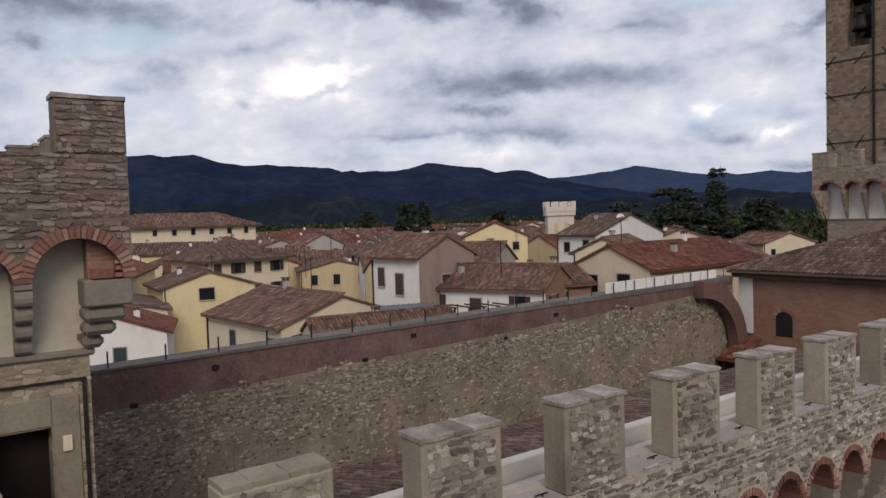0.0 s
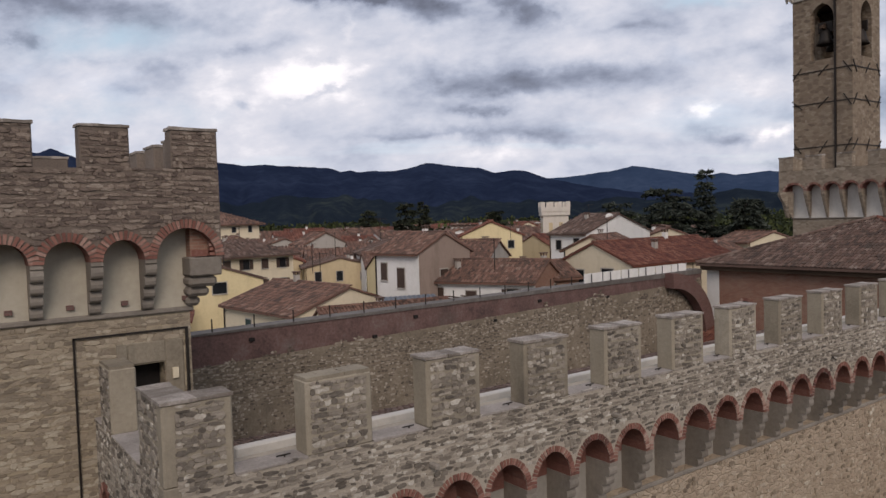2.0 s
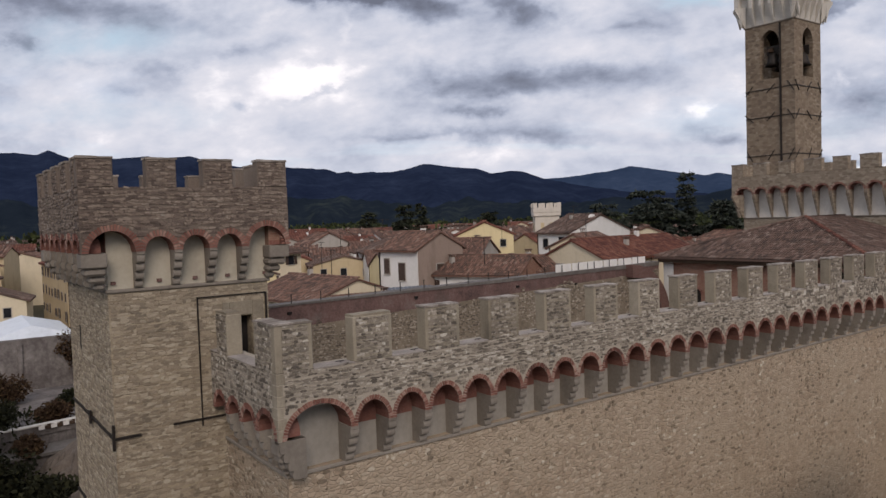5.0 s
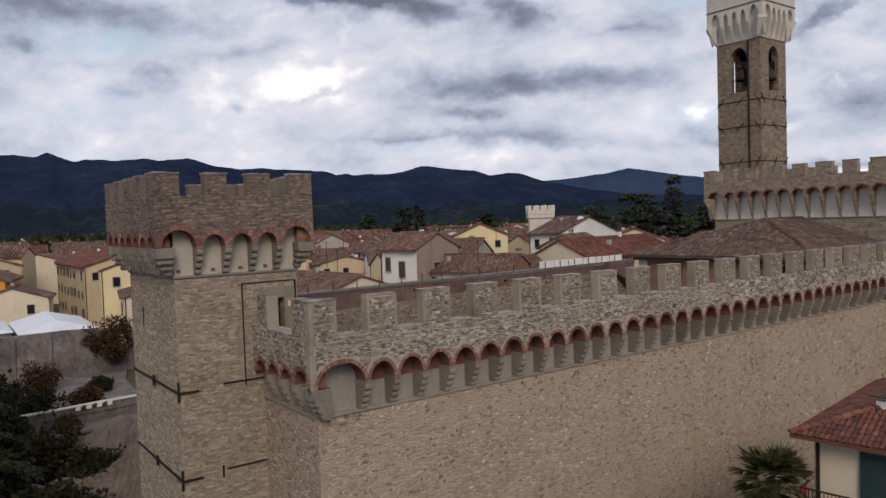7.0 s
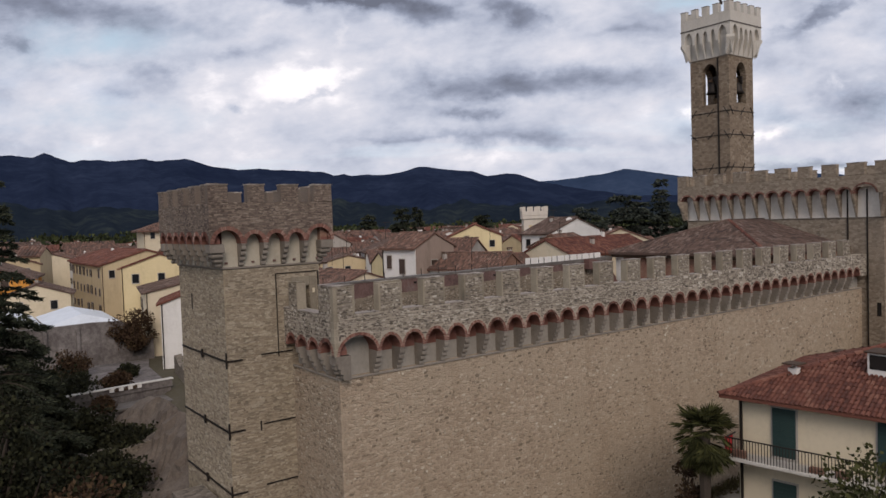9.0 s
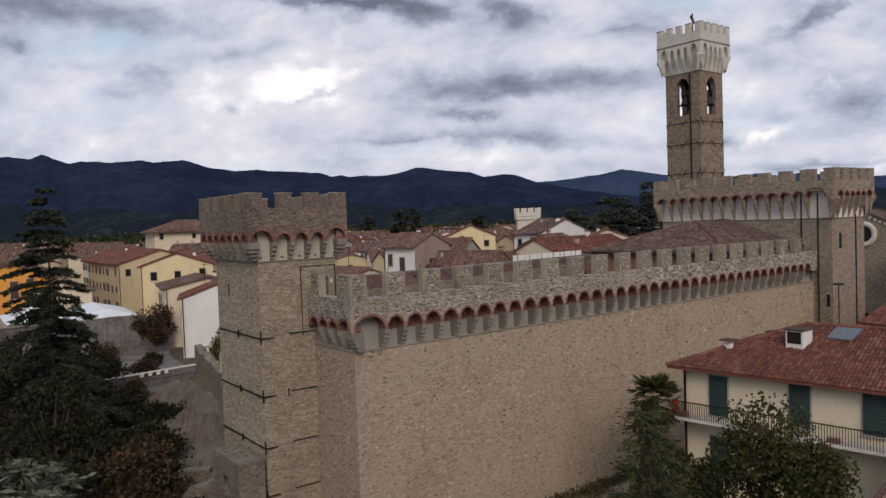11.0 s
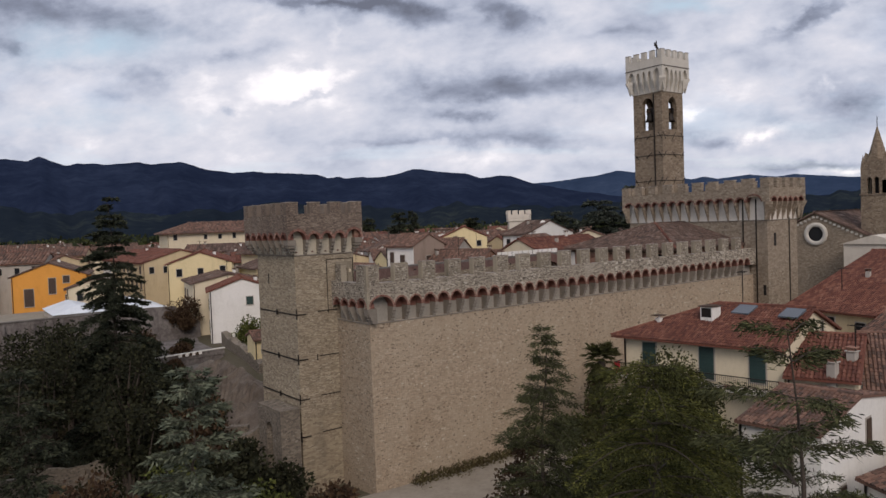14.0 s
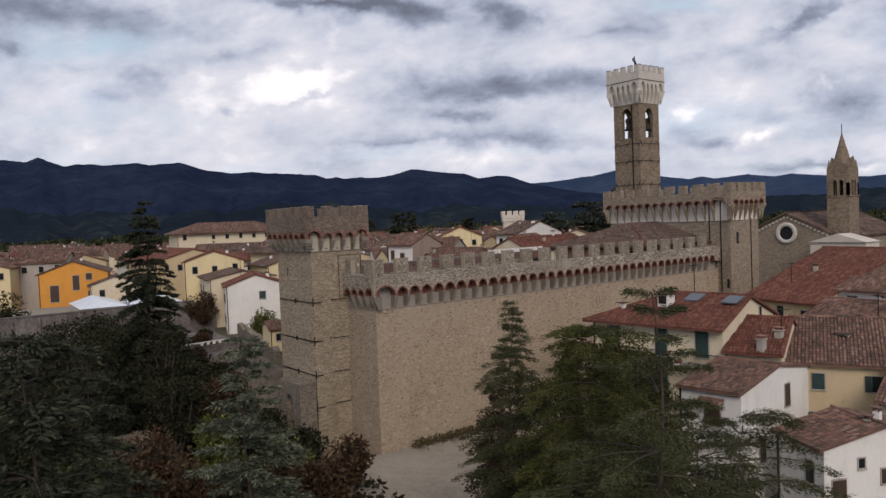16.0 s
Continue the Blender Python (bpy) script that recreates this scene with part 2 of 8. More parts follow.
def brickwork(name, c1, c2, mortar, relief=0.02):
    m, nt, bsdf, geo = fresh(name)
    pos = geo.outputs["Position"]
    sep, comb = node(nt, "ShaderNodeSeparateXYZ"), node(nt, "ShaderNodeCombineXYZ")
    nt.links.new(pos, sep.inputs[0])
    nt.links.new(calc(nt, "ADD", sep.outputs[0], sep.outputs[1]), comb.inputs[0])
    nt.links.new(sep.outputs[2], comb.inputs[1])
    b = node(nt, "ShaderNodeTexBrick")
    nt.links.new(comb.outputs[0], b.inputs["Vector"])
    b.inputs["Scale"].default_value = 1.0
    b.inputs["Brick Width"].default_value, b.inputs["Row Height"].default_value = 0.28, 0.075
    b.inputs["Mortar Size"].default_value, b.inputs["Mortar Smooth"].default_value = 0.010, 0.4
    b.inputs["Color1"].default_value, b.inputs["Color2"].default_value, b.inputs["Mortar"].default_value = (*c1, 1), (*c2, 1), (*mortar, 1)
    fine, coarse = noise_of(nt, pos, 10, 5, 0.7), noise_of(nt, pos, 0.5, 5, 0.65)
    col = blend(nt, calc(nt, "MULTIPLY", fine, 0.5), b.outputs["Color"], tuple(v * 0.45 for v in c1))
    worn = calc(nt, "MULTIPLY", calc(nt, "SUBTRACT", coarse, 0.5), 4.0, True)
    col = blend(nt, calc(nt, "MULTIPLY", worn, 0.55), col, mortar)
    nt.links.new(col, bsdf.inputs["Base Color"])
    bsdf.inputs["Roughness"].default_value = 0.93
    bsdf.inputs["Specular IOR Level"].default_value = 0.2
    bump_to(nt, bsdf, calc(nt, "SUBTRACT", calc(nt, "MULTIPLY", fine, 0.4), b.outputs["Fac"]), 0.6, relief)
    return m


def leafage(name, dark, mid, light):
    m, nt, bsdf, geo = fresh(name)
    fac = calc(nt, "ADD", calc(nt, "MULTIPLY", geo.outputs["Random Per Island"], 0.5), calc(nt, "MULTIPLY", noise_of(nt, geo.outputs["Position"], 0.7, 4), 0.5))
    nt.links.new(ramp_of(nt, fac, [(0.2, dark), (0.5, mid), (0.8, light)]), bsdf.inputs["Base Color"])
    bsdf.inputs["Roughness"].default_value = 0.8
    bsdf.inputs["Specular IOR Level"].default_value = 0.05
    return m


STONE_STOPS = [(0.10, (0.092, 0.078, 0.063)), (0.32, (0.17, 0.145, 0.116)), (0.55, (0.245, 0.211, 0.168)), (0.76, (0.32, 0.28, 0.225)), (0.95, (0.52, 0.48, 0.41))]
OLD_STOPS = [(0.08, (0.066, 0.050, 0.042)), (0.32, (0.138, 0.104, 0.084)), (0.60, (0.215, 0.168, 0.132)), (0.80, (0.275, 0.225, 0.18)), (0.95, (0.42, 0.38, 0.32))]
M_STONE = surface("rubble_stone", STONE_STOPS, grain=16, relief=0.03, island=0.8, stain=0.25)
M_STONE_LOOSE = surface("rubble_stone_by_piece", STONE_STOPS, grain=16, relief=0.03, obj=0.8, stain=0.25)
M_OLDSTONE = surface("tower_rubble_stone", OLD_STOPS, grain=22, relief=0.04, island=0.6, stain=0.5, streak=0.3)
M_OLDSTONE_LOOSE = surface("tower_rubble_stone_by_piece", OLD_STOPS, grain=22, relief=0.04, obj=0.6, stain=0.5, streak=0.3)
M_MORTAR = surface("lime_mortar", [(0.25, (0.24, 0.205, 0.16)), (0.5, (0.345, 0.302, 0.24)), (0.8, (0.46, 0.415, 0.345))], grain=20, relief=0.02, stain=0.4, streak=0.4)
M_OLDMORTAR = surface("old_tower_mortar", [(0.25, (0.085, 0.066, 0.054)), (0.5, (0.15, 0.118, 0.094)), (0.8, (0.25, 0.21, 0.17))], grain=20, relief=0.02, stain=0.4, streak=0.4)
M_WALL = rubble("flush_rubble_wall", [(0.1, (0.24, 0.180, 0.127)), (0.4, (0.34, 0.262, 0.187)), (0.7, (0.41, 0.322, 0.233)), (1.0, (0.54, 0.463, 0.365))],
                (0.385, 0.315, 0.228), size=4.6, flat=1.6, joint=0.10, relief=0.05, wash=0.6, wash_col=(0.375, 0.305, 0.222), dirt=0.6, dirt_col=(0.245, 0.178, 0.115))
M_FACESTONE = surface("flush_face_stone", [(0.12, (0.16, 0.124, 0.088)), (0.33, (0.27, 0.214, 0.15)), (0.58, (0.345, 0.28, 0.203)), (0.78, (0.40, 0.335, 0.25)), (0.95, (0.56, 0.50, 0.40))], grain=16, relief=0.03, island=0.7, stain=0.2)
M_TOWERWALL = rubble("coursed_rubble_tower", [(0.1, (0.13, 0.105, 0.08)), (0.4, (0.25, 0.20, 0.14)), (0.7, (0.33, 0.275, 0.19)), (1.0, (0.43, 0.385, 0.30))],
                     (0.34, 0.285, 0.20), size=3.0, flat=2.4, wash=0.3, wash_col=(0.30, 0.245, 0.17))
M_DARKRUBBLE = rubble("courtyard_rubble", [(0.1, (0.07, 0.06, 0.05)), (0.4, (0.15, 0.125, 0.10)), (0.7, (0.22, 0.185, 0.145)), (1.0, (0.36, 0.33, 0.28))],
                      (0.20, 0.17, 0.13), size=4.5, flat=1.6, wash=0.3, wash_col=(0.16, 0.135, 0.105), relief=0.06)
M_DARKSTONE = surface("courtyard_stone", [(0.1, (0.085, 0.068, 0.052)), (0.35, (0.165, 0.134, 0.10)), (0.6, (0.235, 0.194, 0.147)), (0.9, (0.38, 0.335, 0.27))], grain=16, relief=0.03, island=0.8, stain=0.4)
M_SHAFTSTONE = surface("tower_shaft_stone", [(0.1, (0.165, 0.134, 0.098)), (0.35, (0.245, 0.20, 0.145)), (0.6, (0.305, 0.252, 0.18)), (0.9, (0.41, 0.36, 0.275))], grain=16, relief=0.03, island=0.65, stain=0.3)
M_QUOIN = surface("sandstone_quoin", [(0.2, (0.165, 0.138, 0.101)), (0.45, (0.25, 0.214, 0.158)), (0.62, (0.30, 0.26, 0.195)), (0.85, (0.40, 0.355, 0.28))], big=1.1, grain=14, relief=0.02, stain=0.55, streak=0.3, obj=0.3)
M_COPING = surface("lichened_slab_coping", [(0.2, (0.10, 0.082, 0.068)), (0.42, (0.165, 0.14, 0.116)), (0.58, (0.25, 0.215, 0.182)), (0.75, (0.42, 0.38, 0.335))], big=2.5, grain=22, relief=0.03, stain=0.3, island=0.35)
M_SILL = surface("worn_limestone_sill", [(0.2, (0.17, 0.145, 0.125)), (0.5, (0.30, 0.265, 0.235)), (0.8, (0.45, 0.41, 0.37))], big=1.5, grain=14, relief=0.03, stain=0.4)
# arch brick with the shade under the arches put into its red
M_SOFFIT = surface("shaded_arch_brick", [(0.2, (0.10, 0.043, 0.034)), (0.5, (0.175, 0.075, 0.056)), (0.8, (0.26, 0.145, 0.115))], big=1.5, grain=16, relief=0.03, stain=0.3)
M_WORNBAND = surface("plaster_stained_brick", [(0.27, (0.050, 0.036, 0.032)), (0.40, (0.090, 0.056, 0.050)), (0.52, (0.140, 0.083, 0.072)), (0.62, (0.155, 0.112, 0.098)), (0.76, (0.25, 0.21, 0.175))], big=0.9, grain=9, relief=0.03, stain=0.6, streak=0.5, stain_col=(0.055, 0.045, 0.04))
M_RECESS = surface("lime_plaster", [(0.2, (0.31, 0.275, 0.215)), (0.5, (0.42, 0.38, 0.30)), (0.8, (0.50, 0.46, 0.375))], grain=6, relief=0.008, stain=0.35, streak=0.25,
                   stain_col=(0.2, 0.18, 0.15))
# recess render: the grey of the shadow is put into its colour
M_GREYRECESS = surface("shadow_grey_render", [(0.2, (0.20, 0.182, 0.155)), (0.5, (0.285, 0.262, 0.226)), (0.8, (0.37, 0.345, 0.30))], grain=6, relief=0.01, stain=0.45, streak=0.25, stain_col=(0.13, 0.115, 0.095))
M_REARWALL = surface("worn_lime_face", [(0.28, (0.095, 0.076, 0.056)), (0.45, (0.175, 0.142, 0.103)), (0.58, (0.235, 0.194, 0.144)), (0.74, (0.31, 0.268, 0.208))], big=0.6, grain=9, relief=0.05, stain=0.5, streak=0.4, stain_col=(0.085, 0.07, 0.052))
M_CORBEL = surface("pietra_serena", [(0.2, (0.14, 0.120, 0.098)), (0.5, (0.21, 0.183, 0.150)), (0.8, (0.29, 0.258, 0.216))], grain=10, relief=0.015, stain=0.5, obj=0.3)
M_ARCHBRICK = surface("arch_brick", [(0.15, (0.10, 0.046, 0.037)), (0.42, (0.185, 0.080, 0.060)), (0.66, (0.25, 0.122, 0.092)), (0.9, (0.36, 0.25, 0.20))], grain=14, relief=0.015,
                      island=0.6, obj=0.5, stain=0.3)
M_BRICK = brickwork("red_brickwork", (0.255, 0.118, 0.083), (0.33, 0.185, 0.13), (0.30, 0.225, 0.17))
M_OLDBRICK = brickwork("worn_brickwork", (0.150, 0.074, 0.064), (0.185, 0.105, 0.09), (0.165, 0.125, 0.105))
M_TOWERSTONE = rubble("bell_tower_stone", [(0.1, (0.10, 0.075, 0.055)), (0.4, (0.18, 0.135, 0.095)), (0.7, (0.25, 0.20, 0.145)), (1.0, (0.34, 0.29, 0.23))],
                      (0.22, 0.175, 0.125), size=2.6, flat=1.8, wash=0.4, wash_col=(0.19, 0.145, 0.105))
M_WHITESTONE = surface("pale_head_stone", [(0.2, (0.37, 0.335, 0.285)), (0.5, (0.50, 0.47, 0.415)), (0.8, (0.60, 0.575, 0.52))], grain=7, relief=0.01, stain=0.35, streak=0.25, stain_col=(0.25, 0.22, 0.19))
M_KEEPSTONE = rubble("keep_stone", [(0.1, (0.13, 0.105, 0.08)), (0.4, (0.22, 0.175, 0.13)), (0.7, (0.29, 0.24, 0.18)), (1.0, (0.36, 0.32, 0.26))],
                     (0.26, 0.21, 0.155), size=3.0, flat=1.9, wash=0.4, wash_col=(0.25, 0.20, 0.15))
M_PALEPLASTER = surface("keep_recess_plaster", [(0.2, (0.42, 0.38, 0.33)), (0.5, (0.56, 0.52, 0.46)), (0.8, (0.64, 0.61, 0.55))], grain=5, relief=0.008, stain=0.3, streak=0.3, stain_col=(0.2, 0.17, 0.14))
M_IRON = surface("wrought_iron", [(0.3, (0.02, 0.018, 0.016)), (0.7, (0.05, 0.04, 0.034))], rough=0.6, relief=0.004, metal=0.6)
# near-black that paints the shade inside openings
M_DARK = surface("interior_shade", [(0.3, (0.012, 0.010, 0.009)), (0.7, (0.022, 0.018, 0.016))], relief=0)
M_CONCRETE = surface("pale_concrete", [(0.2, (0.36, 0.33, 0.29)), (0.5, (0.50, 0.47, 0.42)), (0.8, (0.58, 0.55, 0.50))], grain=8, relief=0.008, stain=0.3)
M_GROUND = surface("dusty_ground", [(0.25, (0.14, 0.12, 0.09)), (0.5, (0.24, 0.21, 0.165)), (0.75, (0.33, 0.30, 0.25))], big=0.15, grain=3, relief=0.03, stain=0.3, stain_col=(0.09, 0.10, 0.05))
TILE_STOPS = [(0.10, (0.040, 0.030, 0.025)), (0.33, (0.090, 0.057, 0.045)), (0.55, (0.145, 0.080, 0.058)), (0.75, (0.20, 0.116, 0.084)), (0.92, (0.28, 0.22, 0.18))]
M_TILE = surface("weathered_roof_tile", TILE_STOPS, big=0.3, grain=5, relief=0.01, island=0.55, stain=0.35, stain_col=(0.07, 0.062, 0.05))
M_TILERED = surface("red_roof_tile", [(0.10, (0.045, 0.021, 0.016)), (0.38, (0.105, 0.040, 0.028)), (0.62, (0.155, 0.060, 0.040)), (0.9, (0.24, 0.13, 0.09))], big=0.25, grain=5, relief=0.01,
                    island=0.45, stain=0.25, stain_col=(0.07, 0.045, 0.035))
M_TILEBROWN = surface("brown_roof_tile", [(0.10, (0.038, 0.027, 0.023)), (0.38, (0.080, 0.053, 0.042)), (0.62, (0.125, 0.078, 0.060)), (0.9, (0.22, 0.175, 0.145))], big=0.3, grain=5,
                      relief=0.01, island=0.5, stain=0.4, stain_col=(0.06, 0.05, 0.04))
M_STAINED = surface("stained_concrete", [(0.2, (0.065, 0.056, 0.05)), (0.5, (0.125, 0.112, 0.10)), (0.8, (0.23, 0.21, 0.19))], grain=4, relief=0.02, stain=0.7, streak=0.2, stain_col=(0.06, 0.05, 0.045))
M_RETAIN = surface("stained_retaining_wall", [(0.28, (0.055, 0.047, 0.043)), (0.44, (0.115, 0.10, 0.092)), (0.57, (0.185, 0.165, 0.153)), (0.75, (0.30, 0.275, 0.255))], big=0.35, grain=2.5, relief=0.08, stain=0.8, streak=0.25, stain_col=(0.055, 0.045, 0.042))
M_SHEET = surface("white_sheet_metal", [(0.2, (0.52, 0.56, 0.60)), (0.8, (0.66, 0.70, 0.74))], grain=2, rough=0.5, relief=0.005, stain=0.2)
M_WOOD = surface("dark_timber", [(0.3, (0.035, 0.022, 0.015)), (0.7, (0.085, 0.055, 0.035))], grain=12, relief=0.01)
M_GREEN = surface("green_shutter_paint", [(0.3, (0.012, 0.028, 0.026)), (0.7, (0.03, 0.058, 0.052))], grain=15, rough=0.6, relief=0.004)
M_BROWNSHUT = surface("brown_shutter_paint", [(0.3, (0.035, 0.022, 0.016)), (0.7, (0.075, 0.048, 0.034))], grain=15, rough=0.6, relief=0.004)
M_GLASS = surface("dark_window_glass", [(0.3, (0.010, 0.011, 0.013)), (0.7, (0.022, 0.024, 0.027))], rough=0.12, relief=0)
M_SKYLIGHT = surface("skylight_glass", [(0.3, (0.055, 0.065, 0.078)), (0.7, (0.115, 0.13, 0.15))], rough=0.3, relief=0)


def paint(name, r, g, b, st=0.25):
    return surface(name, [(0.2, (r * 0.8, g * 0.8, b * 0.78)), (0.5, (r, g, b)), (0.8, (min(r * 1.08, 0.85), min(g * 1.08, 0.85), min(b * 1.1, 0.85)))],
                   grain=4, relief=0.006, stain=st, streak=0.3, stain_col=(r * 0.45, g * 0.42, b * 0.4))


M_CREAM, M_WHITE, M_YELLOW = paint("cream_render", 0.60, 0.52, 0.375), paint("white_render", 0.68, 0.66, 0.62), paint("yellow_render", 0.64, 0.53, 0.31)
M_ORANGE, M_GREYR, M_OCHRE = paint("orange_render", 0.62, 0.28, 0.055), paint("grey_render", 0.36, 0.33, 0.29, 0.4), paint("ochre_render", 0.50, 0.40, 0.25, 0.35)
M_BARE = paint("bare_brown_plaster", 0.27, 0.205, 0.165, 0.5)
M_PALE = paint("pale_tower_render", 0.54, 0.49, 0.42)
M_DUST = surface("pale_sandy_forecourt", [(0.25, (0.15, 0.125, 0.095)), (0.5, (0.26, 0.225, 0.178)), (0.75, (0.34, 0.30, 0.245))], big=0.12, grain=2.5, relief=0.02, stain=0.35, stain_col=(0.14, 0.11, 0.075))
M_NEEDLE = leafage("cedar_needles", (0.021, 0.024, 0.013), (0.047, 0.051, 0.025), (0.100, 0.104, 0.046))
M_GOLDNEEDLE = leafage("yellow_green_needles", (0.021, 0.023, 0.010), (0.050, 0.054, 0.019), (0.135, 0.135, 0.034))
M_REDCLOTH = surface("red_cloth", [(0.3, (0.30, 0.018, 0.022)), (0.7, (0.44, 0.03, 0.034))], grain=8, relief=0.01)
M_BLUENEEDLE = leafage("blue_cedar_needles", (0.034, 0.041, 0.029), (0.078, 0.090, 0.062), (0.16, 0.175, 0.12))
M_DARKNEEDLE = leafage("dark_conifer_needles", (0.014, 0.017, 0.012), (0.030, 0.035, 0.023), (0.064, 0.070, 0.044))
M_TOWNCEDAR = leafage("distant_cedar_needles", (0.022, 0.027, 0.022), (0.042, 0.050, 0.040), (0.078, 0.088, 0.068))
M_LEAF = leafage("broad_leaves", (0.030, 0.036, 0.012), (0.064, 0.075, 0.022), (0.125, 0.132, 0.036))
M_RUSSET = leafage("russet_leaves", (0.030, 0.018, 0.012), (0.058, 0.036, 0.023), (0.095, 0.064, 0.034))
M_FARLEAF = leafage("far_woods_leaves", (0.014, 0.018, 0.011), (0.030, 0.037, 0.018), (0.068, 0.078, 0.028))
# darker leaf set with the slope's shade put into its colour
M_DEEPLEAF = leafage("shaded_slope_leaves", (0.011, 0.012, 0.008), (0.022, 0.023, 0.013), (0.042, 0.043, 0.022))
M_BARK = surface("grey_brown_bark", [(0.3, (0.035, 0.027, 0.021)), (0.7, (0.085, 0.068, 0.054))], grain=10, relief=0.03)

# ---- building blocks ----
UP = Vector((0, 0, 1))


def mesh_of(name, verts, faces, material, smooth=False):
    me = bpy.data.meshes.new(name)
    me.from_pydata([tuple(v) for v in verts], [], faces)
    me.materials.append(material)
    if smooth:
        me.polygons.foreach_set("use_smooth", [True] * len(me.polygons))
    me.update()
    return me


def piece(name, me, parent=None, m=None, label="", kind=""):
    """One mesh object, as a part of parent."""
    ob = new(name, me)
    if parent:
        ob.parent = parent
    if m is not None:
        ob.matrix_basis = m
    return tagged(ob, label, kind=kind)


def part(name, bm, material, parent=None, label="", kind=""):
    me = bpy.data.meshes.new(name)
    bm.to_mesh(me)
    bm.free()
    me.materials.append(material)
    return piece(name, me, parent, None, label, kind)


def thing(name, label, category, group="", kind="", at=(0, 0, 0)):
    ob = new(name)
    ob.empty_display_size = 0.3
    ob.location = at
    return tagged(ob, label, category, group, kind)


def block(bm, x0, x1, y0, y1, z0, z1, bevel=0.0):
    r = bmesh.ops.create_cube(bm, size=1.0)
    bmesh.ops.scale(bm, vec=(x1 - x0, y1 - y0, z1 - z0), verts=r["verts"])
    bmesh.ops.translate(bm, vec=((x0 + x1) / 2, (y0 + y1) / 2, (z0 + z1) / 2), verts=r["verts"])
    if bevel:
        edges = list({e for v in r["verts"] for e in v.link_edges})
        bmesh.ops.bevel(bm, geom=edges, offset=bevel, segments=1, affect="EDGES")
    return bm


def box_part(name, x0, x1, y0, y1, z0, z1, material, parent=None, bevel=0.0, label="", kind=""):
    return part(name, block(bmesh.new(), x0, x1, y0, y1, z0, z1, bevel), material, parent, label, kind)


def box_mesh(name, sx, sy, sz, material, bevel=0.0):
    bm = block(bmesh.new(), -sx / 2, sx / 2, -sy / 2, sy / 2, 0, sz, bevel)
    me = bpy.data.meshes.new(name)
    bm.to_mesh(me)
    bm.free()
    me.materials.append(material)
    return me


class Side:
    """A vertical face: u runs along it, z up, n out of it. Seen from outside u runs to the right."""

    def __init__(self, ox, oy, ux, uy):
        self.o, self.u, self.n = Vector((ox, oy, 0)), Vector((ux, uy, 0)), Vector((uy, -ux, 0))

    def at(self, u, z, n=0.0):
        return self.o + self.u * u + self.n * n + UP * z

    def pose_at(self, u, z, n=0.0):
        """Pose whose x runs along the face, y into it, z up."""
        p = self.at(u, z, n)
        return Matrix(((self.u.x, -self.n.x, 0, p.x), (self.u.y, -self.n.y, 0, p.y), (0, 0, 1, p.z), (0, 0, 0, 1)))


def arch_curve(u0, u1, spring, rise, steps=10, pointed=False):
    out = []
    for i in range(steps + 1):
        a = math.pi * (1 - i / steps)
        c, s = math.cos(a), math.sin(a)
        if pointed:
            s = s ** 0.8 * (1 - 0.12 * abs(c)) + 0.06 * (1 - abs(c))
        out.append(((u0 + u1) / 2 + (u1 - u0) / 2 * c, spring + rise * s))
    return out


def arcade(side, length, spans, spring, rises, top, depth, material, name, parent, start=0.0, label="", pointed=False, caps=False, soffit=None):
    """Wall strip from the springing of a row of arches to top, open under each arch, with depth behind its face."""
    v, f, under = [], [], []

    def quad(*pts):
        k = len(v)
        v.extend(side.at(*p) for p in pts)
        f.append((k, k + 1, k + 2, k + 3))
    at = start
    for (u0, u1), rise in zip(spans, rises):
        if u0 > at:
            quad((at, spring), (u0, spring), (u0, top), (at, top))
            quad((at, spring, -depth), (u0, spring, -depth), (u0, spring), (at, spring))
        pts = arch_curve(u0, u1, spring, rise, pointed=pointed)
        for (a, za), (b, zb) in zip(pts, pts[1:]):
            quad((a, za), (b, zb), (b, top), (a, top))
            under.append(len(f))
            quad((a, za, -depth), (b, zb, -depth), (b, zb), (a, za))
        at = u1
    if at < length:
        quad((at, spring), (length, spring), (length, top), (at, top))
        quad((at, spring, -depth), (length, spring, -depth), (length, spring), (at, spring))
    quad((start, top), (length, top), (length, top, -depth), (start, top, -depth))
    if caps:
        quad((start, spring, -depth), (start, spring), (start, top), (start, top, -depth))
        quad((length, spring), (length, spring, -depth), (length, top, -depth), (length, top))
    me = mesh_of(name, v, f, material)
    if soffit:
        me.materials.append(soffit)
        for i in under:
            me.polygons[i].material_index = 1
    return piece(name, me, parent, label=label)


def brick_shape(name, w0, w1, h, d, material):
    """A wedge of an arch ring: narrower at its inner end."""
    v = [(-w0 / 2, 0, 0), (w0 / 2, 0, 0), (w1 / 2, 0, h), (-w1 / 2, 0, h), (-w0 / 2, d, 0), (w0 / 2, d, 0), (w1 / 2, d, h), (-w1 / 2, d, h)]
    f = [(0, 1, 2, 3), (1, 5, 6, 2), (5, 4, 7, 6), (4, 0, 3, 7), (3, 2, 6, 7), (4, 5, 1, 0)]
    return v, f


